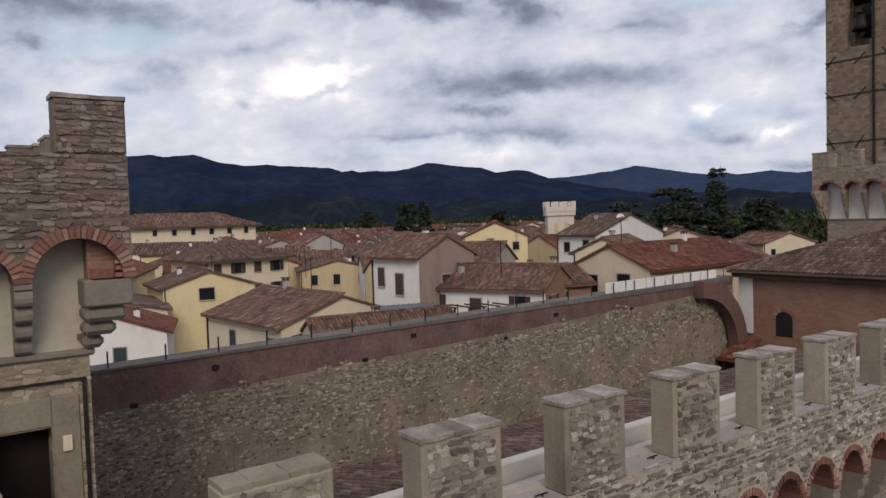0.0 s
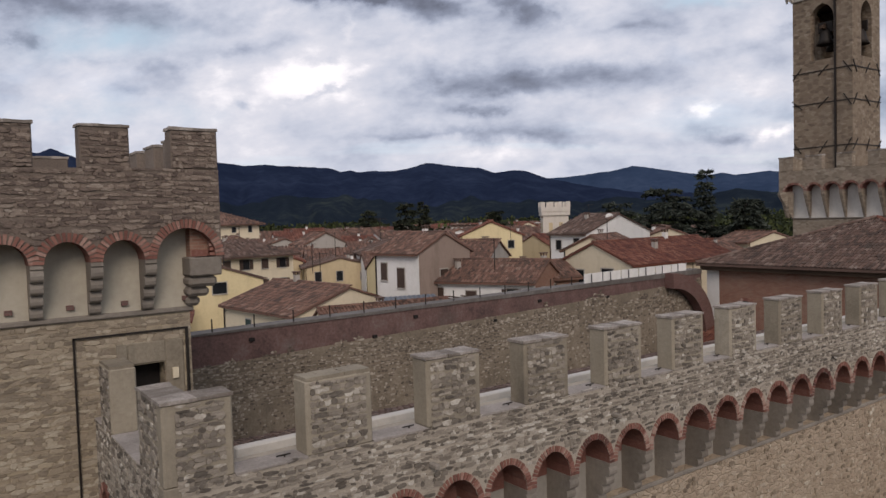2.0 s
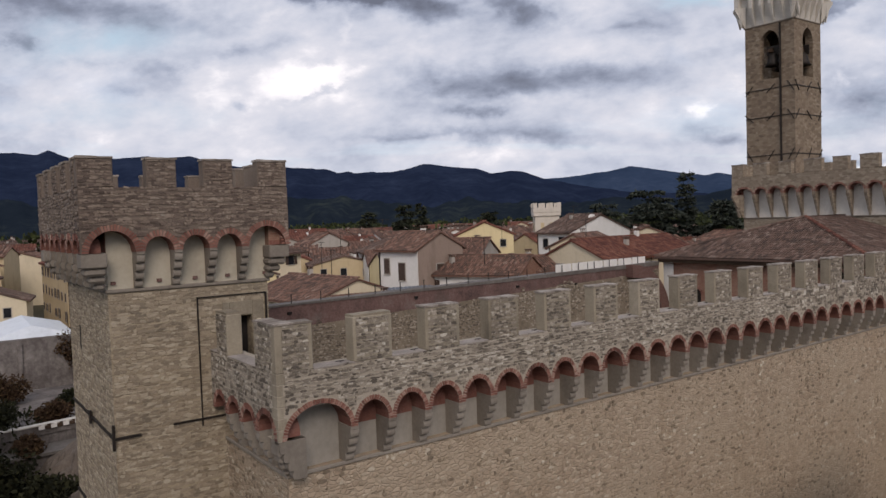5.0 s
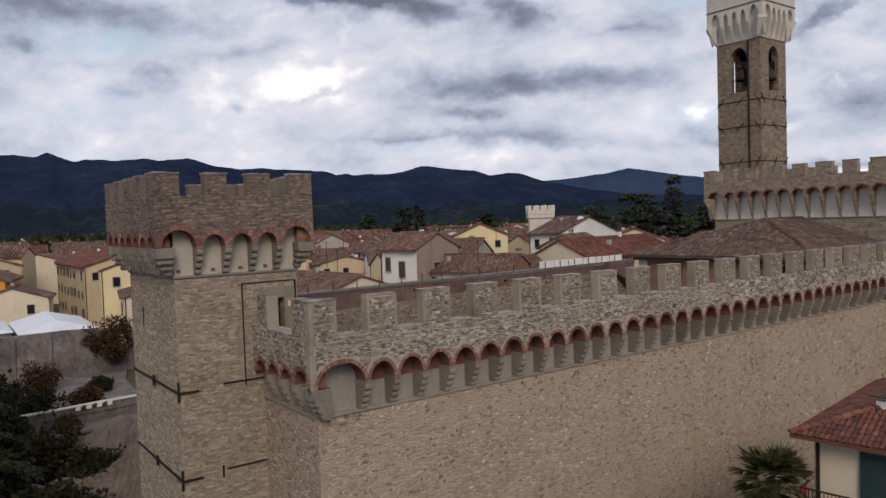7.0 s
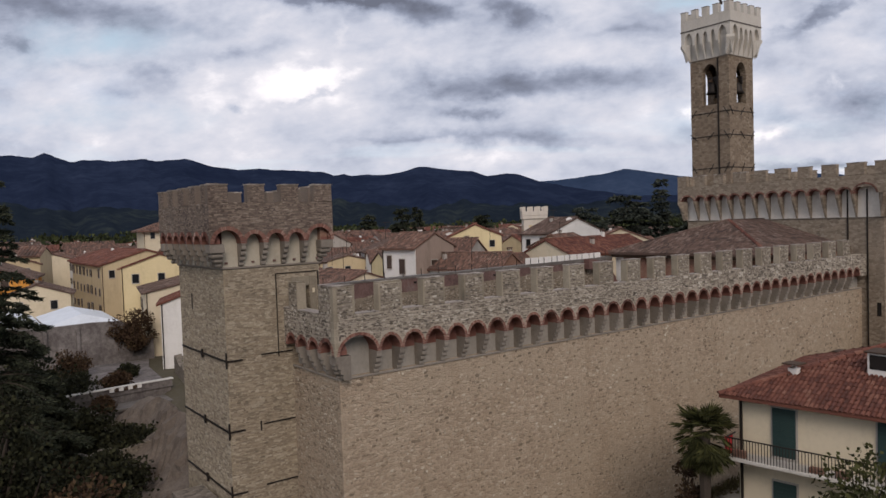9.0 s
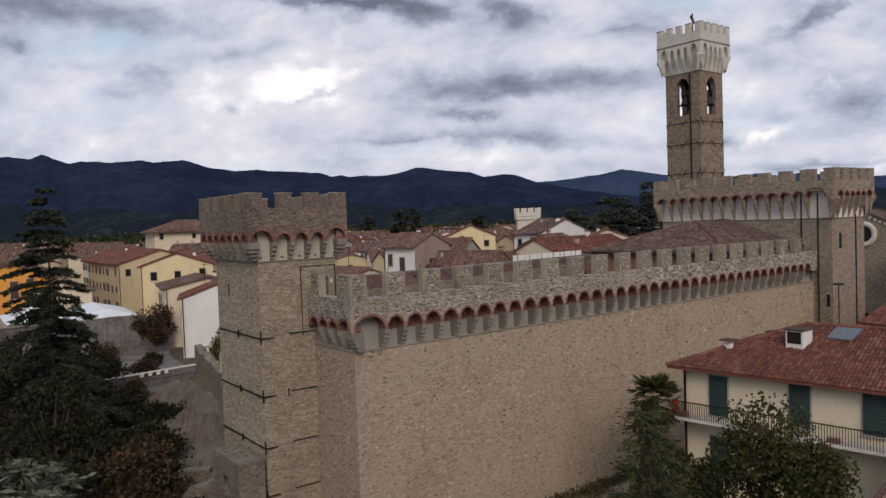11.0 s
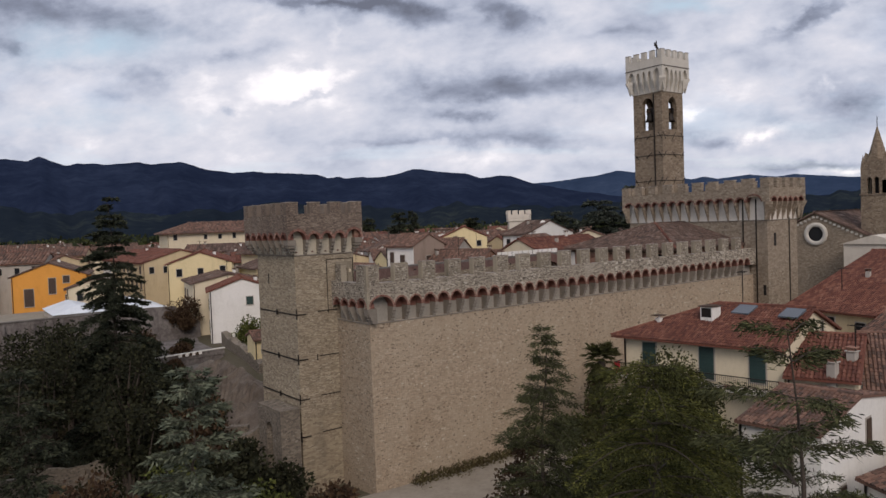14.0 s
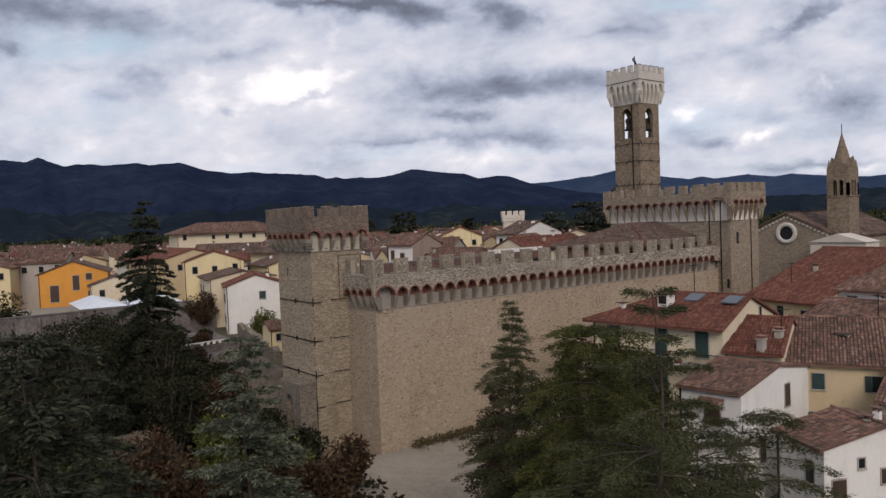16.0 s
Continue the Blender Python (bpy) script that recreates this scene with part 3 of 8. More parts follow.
def arch_ring(side, u0, u1, spring, rise, thick, depth, material, parent, single=False, proud=0.022, rng=random.Random(3)):
    """Ring of brick wedges round an arch opening; each a part, or all joined into one part."""
    pts = arch_curve(u0, u1, spring, rise, 60)
    lens = [0.0]
    for (a, b), (c, d) in zip(pts, pts[1:]):
        lens.append(lens[-1] + math.hypot(c - a, d - b))
    n = max(11, int(lens[-1] / 0.074))
    vv, ff = [], []
    bv, bf = brick_shape("brick", 0.056, 0.068, thick, depth, material)
    shared = mesh_of("brick", bv, bf, material) if single else None
    for i in range(n):
        d = (i + 0.5) / n * lens[-1]
        j = max(k for k in range(len(lens)) if lens[k] <= d)
        j = min(j, len(pts) - 2)
        (a, za), (b, zb) = pts[j], pts[j + 1]
        t = (d - lens[j]) / max(lens[j + 1] - lens[j], 1e-6)
        u, z = a + (b - a) * t, za + (zb - za) * t
        ang = math.atan2(zb - za, b - a)
        m = side.pose_at(u, z, proud + rng.uniform(-0.012, 0.012)) @ Matrix.Rotation(-ang, 4, "Y") @ Matrix.Diagonal((1, 1, rng.uniform(0.93, 1.06), 1))
        if single:
            piece("brick", shared, parent, m)
        else:
            k = len(vv)
            vv.extend(m @ Vector(p) for p in bv)
            ff.extend(tuple(k + q for q in face) for face in bf)
    if not single:
        piece("arch_ring", mesh_of("arch_ring", vv, ff, material), parent, label="ring of red bricks", kind="stuff")


def corbel_mesh(width, depth, height, material, steps=4, root=0.0):
    """Stone bracket of stacked rolls; top outer edge at y=0, the wall at y=depth, top at z=height."""
    prof = [(depth + root, 0.0), (depth + root, height), (0.0, height), (0.0, height * 0.93)]
    body = height * 0.93
    for i in range(steps):
        y0, y1 = depth * (i / steps) ** 1.15, depth * ((i + 1) / steps) ** 1.15
        z1 = body * (1 - i / steps)
        h = body / steps
        for q in range(5):
            a = math.pi * (q + 0.5) / 5
            prof.append((y0 + 0.35 * (y1 - y0) * (1 - 1.6 * math.sin(a)) + 0.03, z1 - h * (0.5 - 0.47 * math.cos(a))))
        prof.append((min(y1 + 0.01, depth - 0.004 * (steps - i)), z1 - h * 0.99))
    n = len(prof)
    v = [(-width / 2, y, z) for y, z in prof] + [(width / 2, y, z) for y, z in prof]
    f = [tuple(range(n)), tuple(range(2 * n - 1, n - 1, -1))] + [(i, i + n, (i + 1) % n + n, (i + 1) % n) for i in range(n)]
    return mesh_of("corbel", v, f, material)


def corner_corbel(parent, cx, cy, sx, sy, over, band, spring, material, label=""):
    """Stack of rounded blocks that step out over a corner in both directions."""
    bm = bmesh.new()
    steps, z = 4, band
    for i in range(steps):
        h = (spring - band) * (0.2, 0.2, 0.22, 0.38)[i]
        e = over * (0.34, 0.62, 0.86, 1.0)[i]
        xa, xb = sorted((cx - sx * 0.12, cx + sx * e))
        ya, yb = sorted((cy - sy * 0.12, cy + sy * e))
        block(bm, xa, xb, ya, yb, z, z + h, 0.075 if i < 3 else 0.03)
        z += h
    return part("corbel", bm, material, parent, label)


def merlon_mesh(w, d, h, material, cap, rough=False):
    """Merlon body with slightly worn edges; x centred, y from 0 inward; topped with broken slabs."""
    bm = block(bmesh.new(), -w / 2, w / 2, 0, d, 0, h, 0.03)
    me = bpy.data.meshes.new("merlon")
    bm.to_mesh(me)
    bm.free()
    me.materials.append(material)
    rng = random.Random(int(w * 1000 + d * 77 + h * 13))
    bm = bmesh.new()
    lip = -0.02 if rough else 0.022
    n = max(2, int(w / 0.42))
    cuts = [-w / 2 - lip] + sorted(-w / 2 + w * (i + rng.uniform(-0.25, 0.25)) / n for i in range(1, n)) + [w / 2 + lip]
    for a, b in zip(cuts, cuts[1:]):
        t = cap * rng.uniform(0.75, 1.2)
        ring = []
        for (xa, ya), (xb, yb) in (((a, -lip), (b, -lip)), ((b, -lip), (b, d + lip)), ((b, d + lip), (a, d + lip)), ((a, d + lip), (a, -lip))):
            for q in range(3):
                s = q / 3
                ring.append((xa + (xb - xa) * s + rng.uniform(-0.012, 0.010), ya + (yb - ya) * s + rng.uniform(-0.016, 0.012)))
        vb = [bm.verts.new((x, y, h - 0.01)) for x, y in ring]
        vt = [bm.verts.new((x * 0.995, y, h + t + rng.uniform(-0.008, 0.008))) for x, y in ring]
        m = len(ring)
        for i in range(m):
            bm.faces.new((vb[i], vb[(i + 1) % m], vt[(i + 1) % m], vt[i]))
        bm.faces.new(vt)
        bm.faces.new(vb[::-1])
    mc = bpy.data.meshes.new("coping")
    bm.to_mesh(mc)
    bm.free()
    mc.materials.append(M_QUOIN if rough else M_COPING)
    return me, mc


def stone_templates(rng, count=22, sides=7):
    out = []
    for _ in range(count):
        turn, ring = rng.uniform(0, 6.28), []
        for i in range(sides):
            a = turn + 2 * math.pi * (i + rng.uniform(-0.3, 0.3)) / sides
            c, s = math.cos(a), math.sin(a)
            r = rng.uniform(0.47, 0.60) / (abs(c) ** 5 + abs(s) ** 5) ** 0.2
            ring.append((r * c, r * s))
        tip = (rng.uniform(-0.1, 0.1), rng.uniform(-0.1, 0.1))
        v = [(x, y, -0.5) for x, y in ring] + [(x * 0.93 + tip[0] * 0.1, y * 0.90 + tip[1] * 0.1, rng.uniform(0.6, 1.15)) for x, y in ring]
        f = [(i, (i + 1) % sides, (i + 1) % sides + sides, i + sides) for i in range(sides)]
        f.append(tuple(range(sides, 2 * sides)))
        out.append((np.array(v), f))
    return out


STONES = stone_templates(random.Random(11))
OLD_STONE_MESHES = [mesh_of("stone", [(p[0], -p[2], p[1]) for p in v], f, M_OLDSTONE_LOOSE) for v, f in STONES]
STONE_MESHES = [mesh_of("stone", [(p[0], -p[2], p[1]) for p in v], f, M_STONE_LOOSE) for v, f in STONES]


def stone_field(side, u0, u1, z0, z1, parent, keep=None, course=0.10, width=0.17, proud=0.02, seed=1, single=None, n0=0.0, material=None, fill=1.0, dense=0.99):
    """Rubble laid in uneven courses on a face. Stones for which single(u, z) holds are parts of their own, the rest one part."""
    rng = random.Random(seed)
    vs, fs, k, z, left = [], [], 0, z0, 290
    while z < z1 - 0.03:
        h = min(course * rng.uniform(0.6, 1.5), z1 - z)
        u = u0
        wave = rng.uniform(0, 6)
        while u < u1 - 0.02:
            w = max(0.05, width * rng.choice((0.45, 0.6, 0.8, 1.0, 1.2, 1.5, 1.9)) * rng.uniform(0.85, 1.15))
            if u1 - u - w < 0.06:
                w = u1 - u
            cu, cz = u + w / 2, z + h / 2 + 0.03 * math.sin(u * 1.7 + wave) + rng.uniform(-0.16, 0.16) * h
            if (keep is None or keep(cu, cz, w / 2, h / 2)) and rng.random() < dense:
                i = rng.randrange(len(STONES))
                sw, sh, tilt = w * fill * rng.uniform(0.84, 0.98), h * fill * rng.uniform(0.78, 1.06), rng.gauss(0, 0.09)
                pr = proud * rng.uniform(0.3, 1.6)
                if single and left > 0 and single(cu, cz):
                    left -= 1
                    piece("stone", (OLD_STONE_MESHES if material is M_OLDSTONE else STONE_MESHES)[i], parent, side.pose_at(cu, cz, n0) @ Matrix.Rotation(tilt, 4, "Y") @ Matrix.Diagonal((sw, pr, sh, 1)))
                else:
                    tv, tf = STONES[i]
                    c, s = math.cos(tilt), math.sin(tilt)
                    a, b = tv[:, 0] * sw, tv[:, 1] * sh
                    uu, zz, nn = cu + a * c - b * s, cz + a * s + b * c, n0 + tv[:, 2] * pr
                    vs.append(np.stack([side.o.x + side.u.x * uu + side.n.x * nn, side.o.y + side.u.y * uu + side.n.y * nn, zz], 1))
                    fs.extend(tuple(k + q for q in face) for face in tf)
                    k += len(tv)
            u += w
        z += h
    if vs:
        piece("stonework", mesh_of("stonework", np.concatenate(vs).tolist(), fs, material or M_STONE), parent, kind="stuff")


def tile_field(poly, eave, slope, normal, parent, material, step=0.24, row=0.42, seed=1):
    """Half-round cover tiles on a sloping roof plane. poly: corners; eave: unit vector along the eave; slope: unit vector up the plane."""
    rng = np.random.RandomState(seed)
    o = poly[0]
    pu = [((p - o).dot(eave), (p - o).dot(slope)) for p in poly]
    us, vs = [p[0] for p in pu], [p[1] for p in pu]
    gu, gv = np.meshgrid(np.arange(min(us), max(us), step) + step / 2, np.arange(min(vs), max(vs), row))
    gu, gv = gu.ravel(), gv.ravel()
    inside = np.ones(len(gu), bool)
    area = sum(pu[i][0] * pu[(i + 1) % len(pu)][1] - pu[(i + 1) % len(pu)][0] * pu[i][1] for i in range(len(pu)))
    for i in range(len(pu)):
        (a, b), (c, d) = pu[i], pu[(i + 1) % len(pu)]
        inside &= ((c - a) * (gv + row * 0.3 - b) - (d - b) * (gu - a)) * (1 if area > 0 else -1) > -0.02
    gu, gv = gu[inside], gv[inside]
    n = len(gu)
    if not n:
        return
    gu = gu + rng.uniform(-0.015, 0.015, n)
    yaw = rng.uniform(-0.04, 0.04, n)
    lift = rng.uniform(0.0, 0.02, n)
    prof = [(-0.5, 0.0), (-0.27, 0.27), (0.27, 0.27), (0.5, 0.0)]
    e, s, nn = (np.array(q) for q in (eave, slope, normal))
    rows = []
    for end, width, up in ((0.0, 0.86, 0.035), (1.12, 0.72, 0.008)):
        for a, b in prof:
            uu = gu + a * step * width + yaw * end * row
            rows.append(np.array(o) + np.outer(uu, e) + np.outer(gv + end * row, s) + np.outer(up + lift + b * step * 1.0, nn))
    v = np.stack(rows, 1).reshape(-1, 3)
    base = np.arange(n) * 8
    quads = np.concatenate([np.stack([base + i, base + i + 1, base + i + 5, base + i + 4], 1) for i in range(3)] + [np.stack([base, base + 3, base + 2, base + 1], 1)])
    me = bpy.data.meshes.new("tiles")
    me.from_pydata(v.tolist(), [], quads.tolist())
    me.materials.append(material)
    piece("tiles", me, parent, kind="stuff")


def roof_plane(poly, parent, material, thick=0.14, step=0.24, row=0.42, seed=1, tiles=True):
    """One slope of a roof: a slab and its rows of tiles. poly runs along the eave first, counter-clockwise from above."""
    p = [Vector(q) for q in poly]
    nrm = (p[1] - p[0]).cross(p[2] - p[0]).normalized()
    eave = (p[1] - p[0]).normalized()
    slope = nrm.cross(eave).normalized()
    n = len(p)
    v = p + [q - UP * thick for q in p]
    f = [tuple(range(n)), tuple(range(2 * n - 1, n - 1, -1))] + [(i, i + n, (i + 1) % n + n, (i + 1) % n) for i in range(n)]
    roof = piece("roof", mesh_of("roof", v, f, material), parent)
    if tiles:
        tile_field(p, eave, slope, nrm, roof, material, step, row, seed)
    return roof

# ---- castle: curtain wall facing the garden ----
def build_curtain_wall():
    wall = thing("wall_south", "tall castle curtain wall of flush rubble with brick-arched machicolations", "castle wall", kind="structure")
    over, band, spring, sill, top, x0, x1 = 0.5, 12.5, 13.62, 15.48, 16.83, -0.43, 52.3
    south, west = Side(x0, 0, 1, 0), Side(x0, 5.4, 0, -1)
    # body of the wall, slightly battered at its foot
    v = [(0.02, over, 12.5), (x1 + 1, over, 12.5), (x1 + 1, over - 0.02, -2), (0.0, over - 0.02, -2),
         (0.02, 6.0, 12.5), (0.0, 6.0, -2), (x1 + 1, 2.2, 12.5), (x1 + 1, 2.2, -2), (2.0, 6.0, 12.5), (2.0, 2.2, 12.5), (2.0, 2.2, -2), (2.0, 6.0, -2)]
    f = [(3, 2, 1, 0), (5, 3, 0, 4), (0, 1, 6, 9), (4, 0, 9, 8), (6, 7, 10, 9), (9, 10, 11, 8)]
    piece("wall_body", mesh_of("wall_body", v, f, M_WALL), wall, label="flush rubble wall face")
    # wall behind the arches, plastered, with shadow grey in its colour
    box_part("recess_wall", 0.3, x1, 0.78, 2.2, 12.5, 14.55, M_GREYRECESS, wall, label="lime-plastered recess behind the arches in shadow grey")
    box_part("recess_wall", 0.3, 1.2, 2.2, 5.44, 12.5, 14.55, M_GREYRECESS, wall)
    # brick lining sheets under the small arches, their red darkened for shade
    box_part("arch_lining", 2.05, x1 - 0.1, 0.765, 0.777, spring - 0.16, 14.6, M_SOFFIT, wall, label="brick lining under the arches, red darkened for shade")
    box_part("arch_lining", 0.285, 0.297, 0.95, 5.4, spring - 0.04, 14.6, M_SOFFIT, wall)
    # string course under the corbels
    box_part("string_course", -0.06, x1, over - 0.07, over, 12.40, 12.52, M_CORBEL, wall, 0.02)
    box_part("string_course", -0.06, 0.02, over, 5.4, 12.40, 12.52, M_CORBEL, wall, 0.02)
    spans, rises = [(0.24, 2.24)], [0.86]
    u = 2.45
    while u < x1 - x0 - 1.2:
        spans.append((u, u + 1.07))
        rises.append(0.68)
        u += 1.33
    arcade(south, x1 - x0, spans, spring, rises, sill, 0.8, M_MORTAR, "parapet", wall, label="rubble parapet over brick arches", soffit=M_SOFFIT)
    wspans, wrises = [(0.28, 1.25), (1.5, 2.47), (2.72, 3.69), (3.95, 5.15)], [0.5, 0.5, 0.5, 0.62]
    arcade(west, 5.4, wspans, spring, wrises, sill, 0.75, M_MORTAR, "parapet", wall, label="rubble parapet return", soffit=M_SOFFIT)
    for i, ((a, b), r) in enumerate(zip(spans, rises)):
        arch_ring(south, a, b, spring, r, 0.14, 0.30, M_ARCHBRICK, wall, single=i < 6)
    for (a, b), r in zip(wspans, wrises):
        arch_ring(west, a, b, spring, r, 0.18, 0.30, M_ARCHBRICK, wall)
    # corbels at each pier
    cm = corbel_mesh(0.28, over, spring - band, M_CORBEL, root=0.29)
    for (a, b), (c, d) in zip(spans, spans[1:]):
        piece("corbel", cm, wall, south.pose_at((b + c) / 2, band))
    for (a, b), (c, d) in zip(wspans, wspans[1:]):
        piece("corbel", cm, wall, west.pose_at((b + c) / 2, band))
    corner_corbel(wall, 0.02, 0.5, -1, -1, 0.45, band, spring, M_CORBEL, "heavy corner bracket of grey stone")
    piece("corbel", cm, wall, west.pose_at(5.28, band))
    # merlons
    edges = [(0.0, 1.12)] + [(2.40 + 2.555 * i, 3.74 + 2.555 * i) for i in range(19)]
    holes = [(a, b) for (_, a), (b, _) in zip(edges, edges[1:])]
    me, cap = merlon_mesh(1.33, 0.5, top - sill, M_QUOIN, 0.045)
    mc, capc = merlon_mesh(1.12, 0.5, top - sill - 0.02, M_QUOIN, 0.04)
    ml, capl = merlon_mesh(1.0, 0.5, top - sill - 0.02, M_QUOIN, 0.04)
    mr, capr = merlon_mesh(1.32, 0.5, top - sill - 0.03, M_QUOIN, 0.06, rough=True)
    for i, (a, b) in enumerate(edges):
        m = piece("merlon", mc if i == 0 else mr if i == 1 else me, wall, south.pose_at((a + b) / 2, sill))
        piece("coping", capc if i == 0 else capr if i == 1 else cap, m)
    m = piece("merlon", ml, wall, west.pose_at(4.395, sill))
    piece("coping", capl, m)
    mw, capw = merlon_mesh(1.0, 0.5, top - sill - 0.04, M_QUOIN, 0.05, rough=True)
    m = piece("merlon", mw, wall, west.pose_at(1.15, sill))
    piece("coping", capw, m)
    # slate sills in the gaps
    for a, b in holes:
        sl = merlon_mesh(b - a - 0.04, 0.5, 0.1, M_SILL, 0.03)[1]
        sl.materials[0] = M_SILL
        piece("sill", sl, wall, south.pose_at((a + b) / 2, sill - 0.1))
        hook = bmesh.new()
        block(hook, x0 + (a + b) / 2 + 0.30, x0 + (a + b) / 2 + 0.32, 0.2, 0.22, sill, sill + 0.08)
        block(hook, x0 + (a + b) / 2 + 0.16, x0 + (a + b) / 2 + 0.42, 0.2, 0.22, sill + 0.06, sill + 0.08)
        part("hook", hook, M_IRON, wall)
    box_part("sill", x0 - 0.02, x0 + 0.5, 1.52, 3.73, sill, sill + 0.03, M_SILL, wall, 0.012)
    box_part("sill", x0 - 0.02, x0 + 0.5, 4.77, 5.4, sill, sill + 0.03, M_SILL, wall, 0.012)
    # inner half of the parapet and the wall walk
    box_part("parapet_back", x0 + 0.8, x1, 0.5, 0.8, 14.4, sill - 0.006, M_RECESS, wall)
    box_part("corner_core", 0.14, 0.5, 0.62, 0.9, band, spring, M_RECESS, wall)
    box_part("wall_walk", x0 + 0.45, x1, 0.5, 2.7, 14.3, 14.62, M_CONCRETE, wall, label="pale concrete wall walk")
    box_part("walk_kerb", 1.7, 39.2, 2.75, 3.0, 13.2, 15.02, M_CONCRETE, wall, 0.03, label="pale kerb along the wall walk")
    # put-log stones: short dark drain spouts in the parapet
    spout = box_mesh("spout", 0.12, 0.4, 0.1, M_CORBEL, 0.02)
    for i in range(9):
        piece("spout", spout, wall, south.pose_at(5.0 + i * 5.3, 14.72, 0.05))

    def clear(u, z, hw, hh, sp=spans, rs=rises):
        for (a, b), r in zip(sp, rs):
            c, hr = (a + b) / 2, (b - a) / 2 + 0.18
            if abs(u - c) < hr + hw * 0.4 and z - hh * 0.5 < spring + (r + 0.18) * math.sqrt(max(0.0, 1 - (max(abs(u - c) - hw * 0.4, 0) / hr) ** 2)):
                return False
        return True

    stone_field(south, 0.22, 26.0, spring + 0.03, sill, wall, clear, 0.068, 0.145, 0.018, 5, fill=1.05, single=lambda u, z: 2.4 < u < 6.0)
    stone_field(south, 26.0, x1 - x0, spring + 0.03, sill, wall, clear, 0.115, 0.19, 0.02, 6, fill=1.05)
    stone_field(west, 0.1, 5.1, spring + 0.08, sill - 0.01, wall, lambda u, z, a, b: clear(u, z, a, b, wspans, wrises), 0.085, 0.135, 0.018, 7, fill=1.06)
    for i, (a, b) in enumerate(edges):
        stone_field(south, a + (0.2 if i == 0 else 0.10), b - 0.13, sill, top - 0.03, wall, None, 0.070 if i < 9 else 0.10, 0.135 if i < 9 else 0.18, 0.018, 60 + i, fill=1.08)
    stone_field(west, 0.72, 1.6, sill, top - 0.05, wall, None, 0.10, 0.16, 0.018, 90)
    stone_field(west, 3.98, 5.15, sill, top - 0.05, wall, None, 0.10, 0.16, 0.018, 91)
    # stones that show through the lime on the lower face
    stone_field(Side(0, over - 0.01, 1, 0), 0.1, 30.0, 0.2, 12.35, wall, lambda u, z, a, b: noise.noise((u * 0.35, z * 0.5, 4.0)) > -0.35, 0.10, 0.16, 0.013, 92, n0=0.008, material=M_FACESTONE, dense=0.24)
    stone_field(Side(0, over - 0.01, 1, 0), 30.0, x1, 1.0, 12.35, wall, lambda u, z, a, b: noise.noise((u * 0.35, z * 0.5, 4.0)) > -0.35, 0.15, 0.24, 0.013, 94, n0=0.008, material=M_FACESTONE, dense=0.22)
    stone_field(Side(0, 6.0, 0, -1), 0.6, 5.4, 0.2, 12.35, wall, None, 0.10, 0.17, 0.012, 93, n0=0.004, material=M_FACESTONE, dense=0.35)
    # ashlar quoins at the corner of the parapet
    for k in range(6):
        z0, z1 = spring + 0.02 + k * 0.31, spring + 0.02 + (k + 1) * 0.31 - 0.015
        w = 0.26 if k % 2 else 0.17
        box_part("quoin", x0 - 0.012, x0 + w, -0.012, 0.6 - w, z0, z1, M_QUOIN, wall, 0.012)
    return wall


build_curtain_wall()


# ---- castle: corner tower ----
def crown(parent, box, over, band, spring, sill, top, spec, cap, wall_mat, ring, corbel, single=False, capstone=0.08, pointed=False, merlon_mat=None):
    """Machicolated crown round a tower. spec: for each of south, west, north, east the arches, their rises and the merlons along the side."""
    x0, x1, y0, y1 = box
    sides = {"s": (Side(x0, y0, 1, 0), x1 - x0), "w": (Side(x0, y1, 0, -1), y1 - y0), "n": (Side(x1, y1, -1, 0), x1 - x0), "e": (Side(x1, y0, 0, 1), y1 - y0)}
    for key, (spans, rises, merlons) in spec.items():
        side, length = sides[key]
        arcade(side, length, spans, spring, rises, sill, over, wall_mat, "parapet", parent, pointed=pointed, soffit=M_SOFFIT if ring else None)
        if ring:
            for (a, b), r in zip(spans, rises):
                arch_ring(side, a, b, spring, r, ring, 0.26, M_ARCHBRICK, parent, single=single and key == "s")
        if corbel:
            mids = [(b + c) / 2 for (_, b), (c, _) in zip(spans, spans[1:])]
            for u in mids if single else [spans[0][0] / 2] + mids + [(spans[-1][1] + length) / 2]:
                piece("corbel", corbel, parent, side.pose_at(u, band))
        made = {}
        for a, b in merlons:
            if key in "we":
                a, b = max(a, 0.46), min(b, length - 0.46)
            w = round(b - a, 2)
            if w not in made:
                made[w] = merlon_mesh(w, 0.45, top - sill - capstone, merlon_mat or wall_mat, capstone)
            m = piece("merlon", made[w][0], parent, side.pose_at((a + b) / 2, sill))
            piece("coping", made[w][1], m)
    return sides


def row(start, end, n, gap):
    w = (end - start - gap * (n - 1)) / n
    return [(start + i * (w + gap), start + i * (w + gap) + w) for i in range(n)]


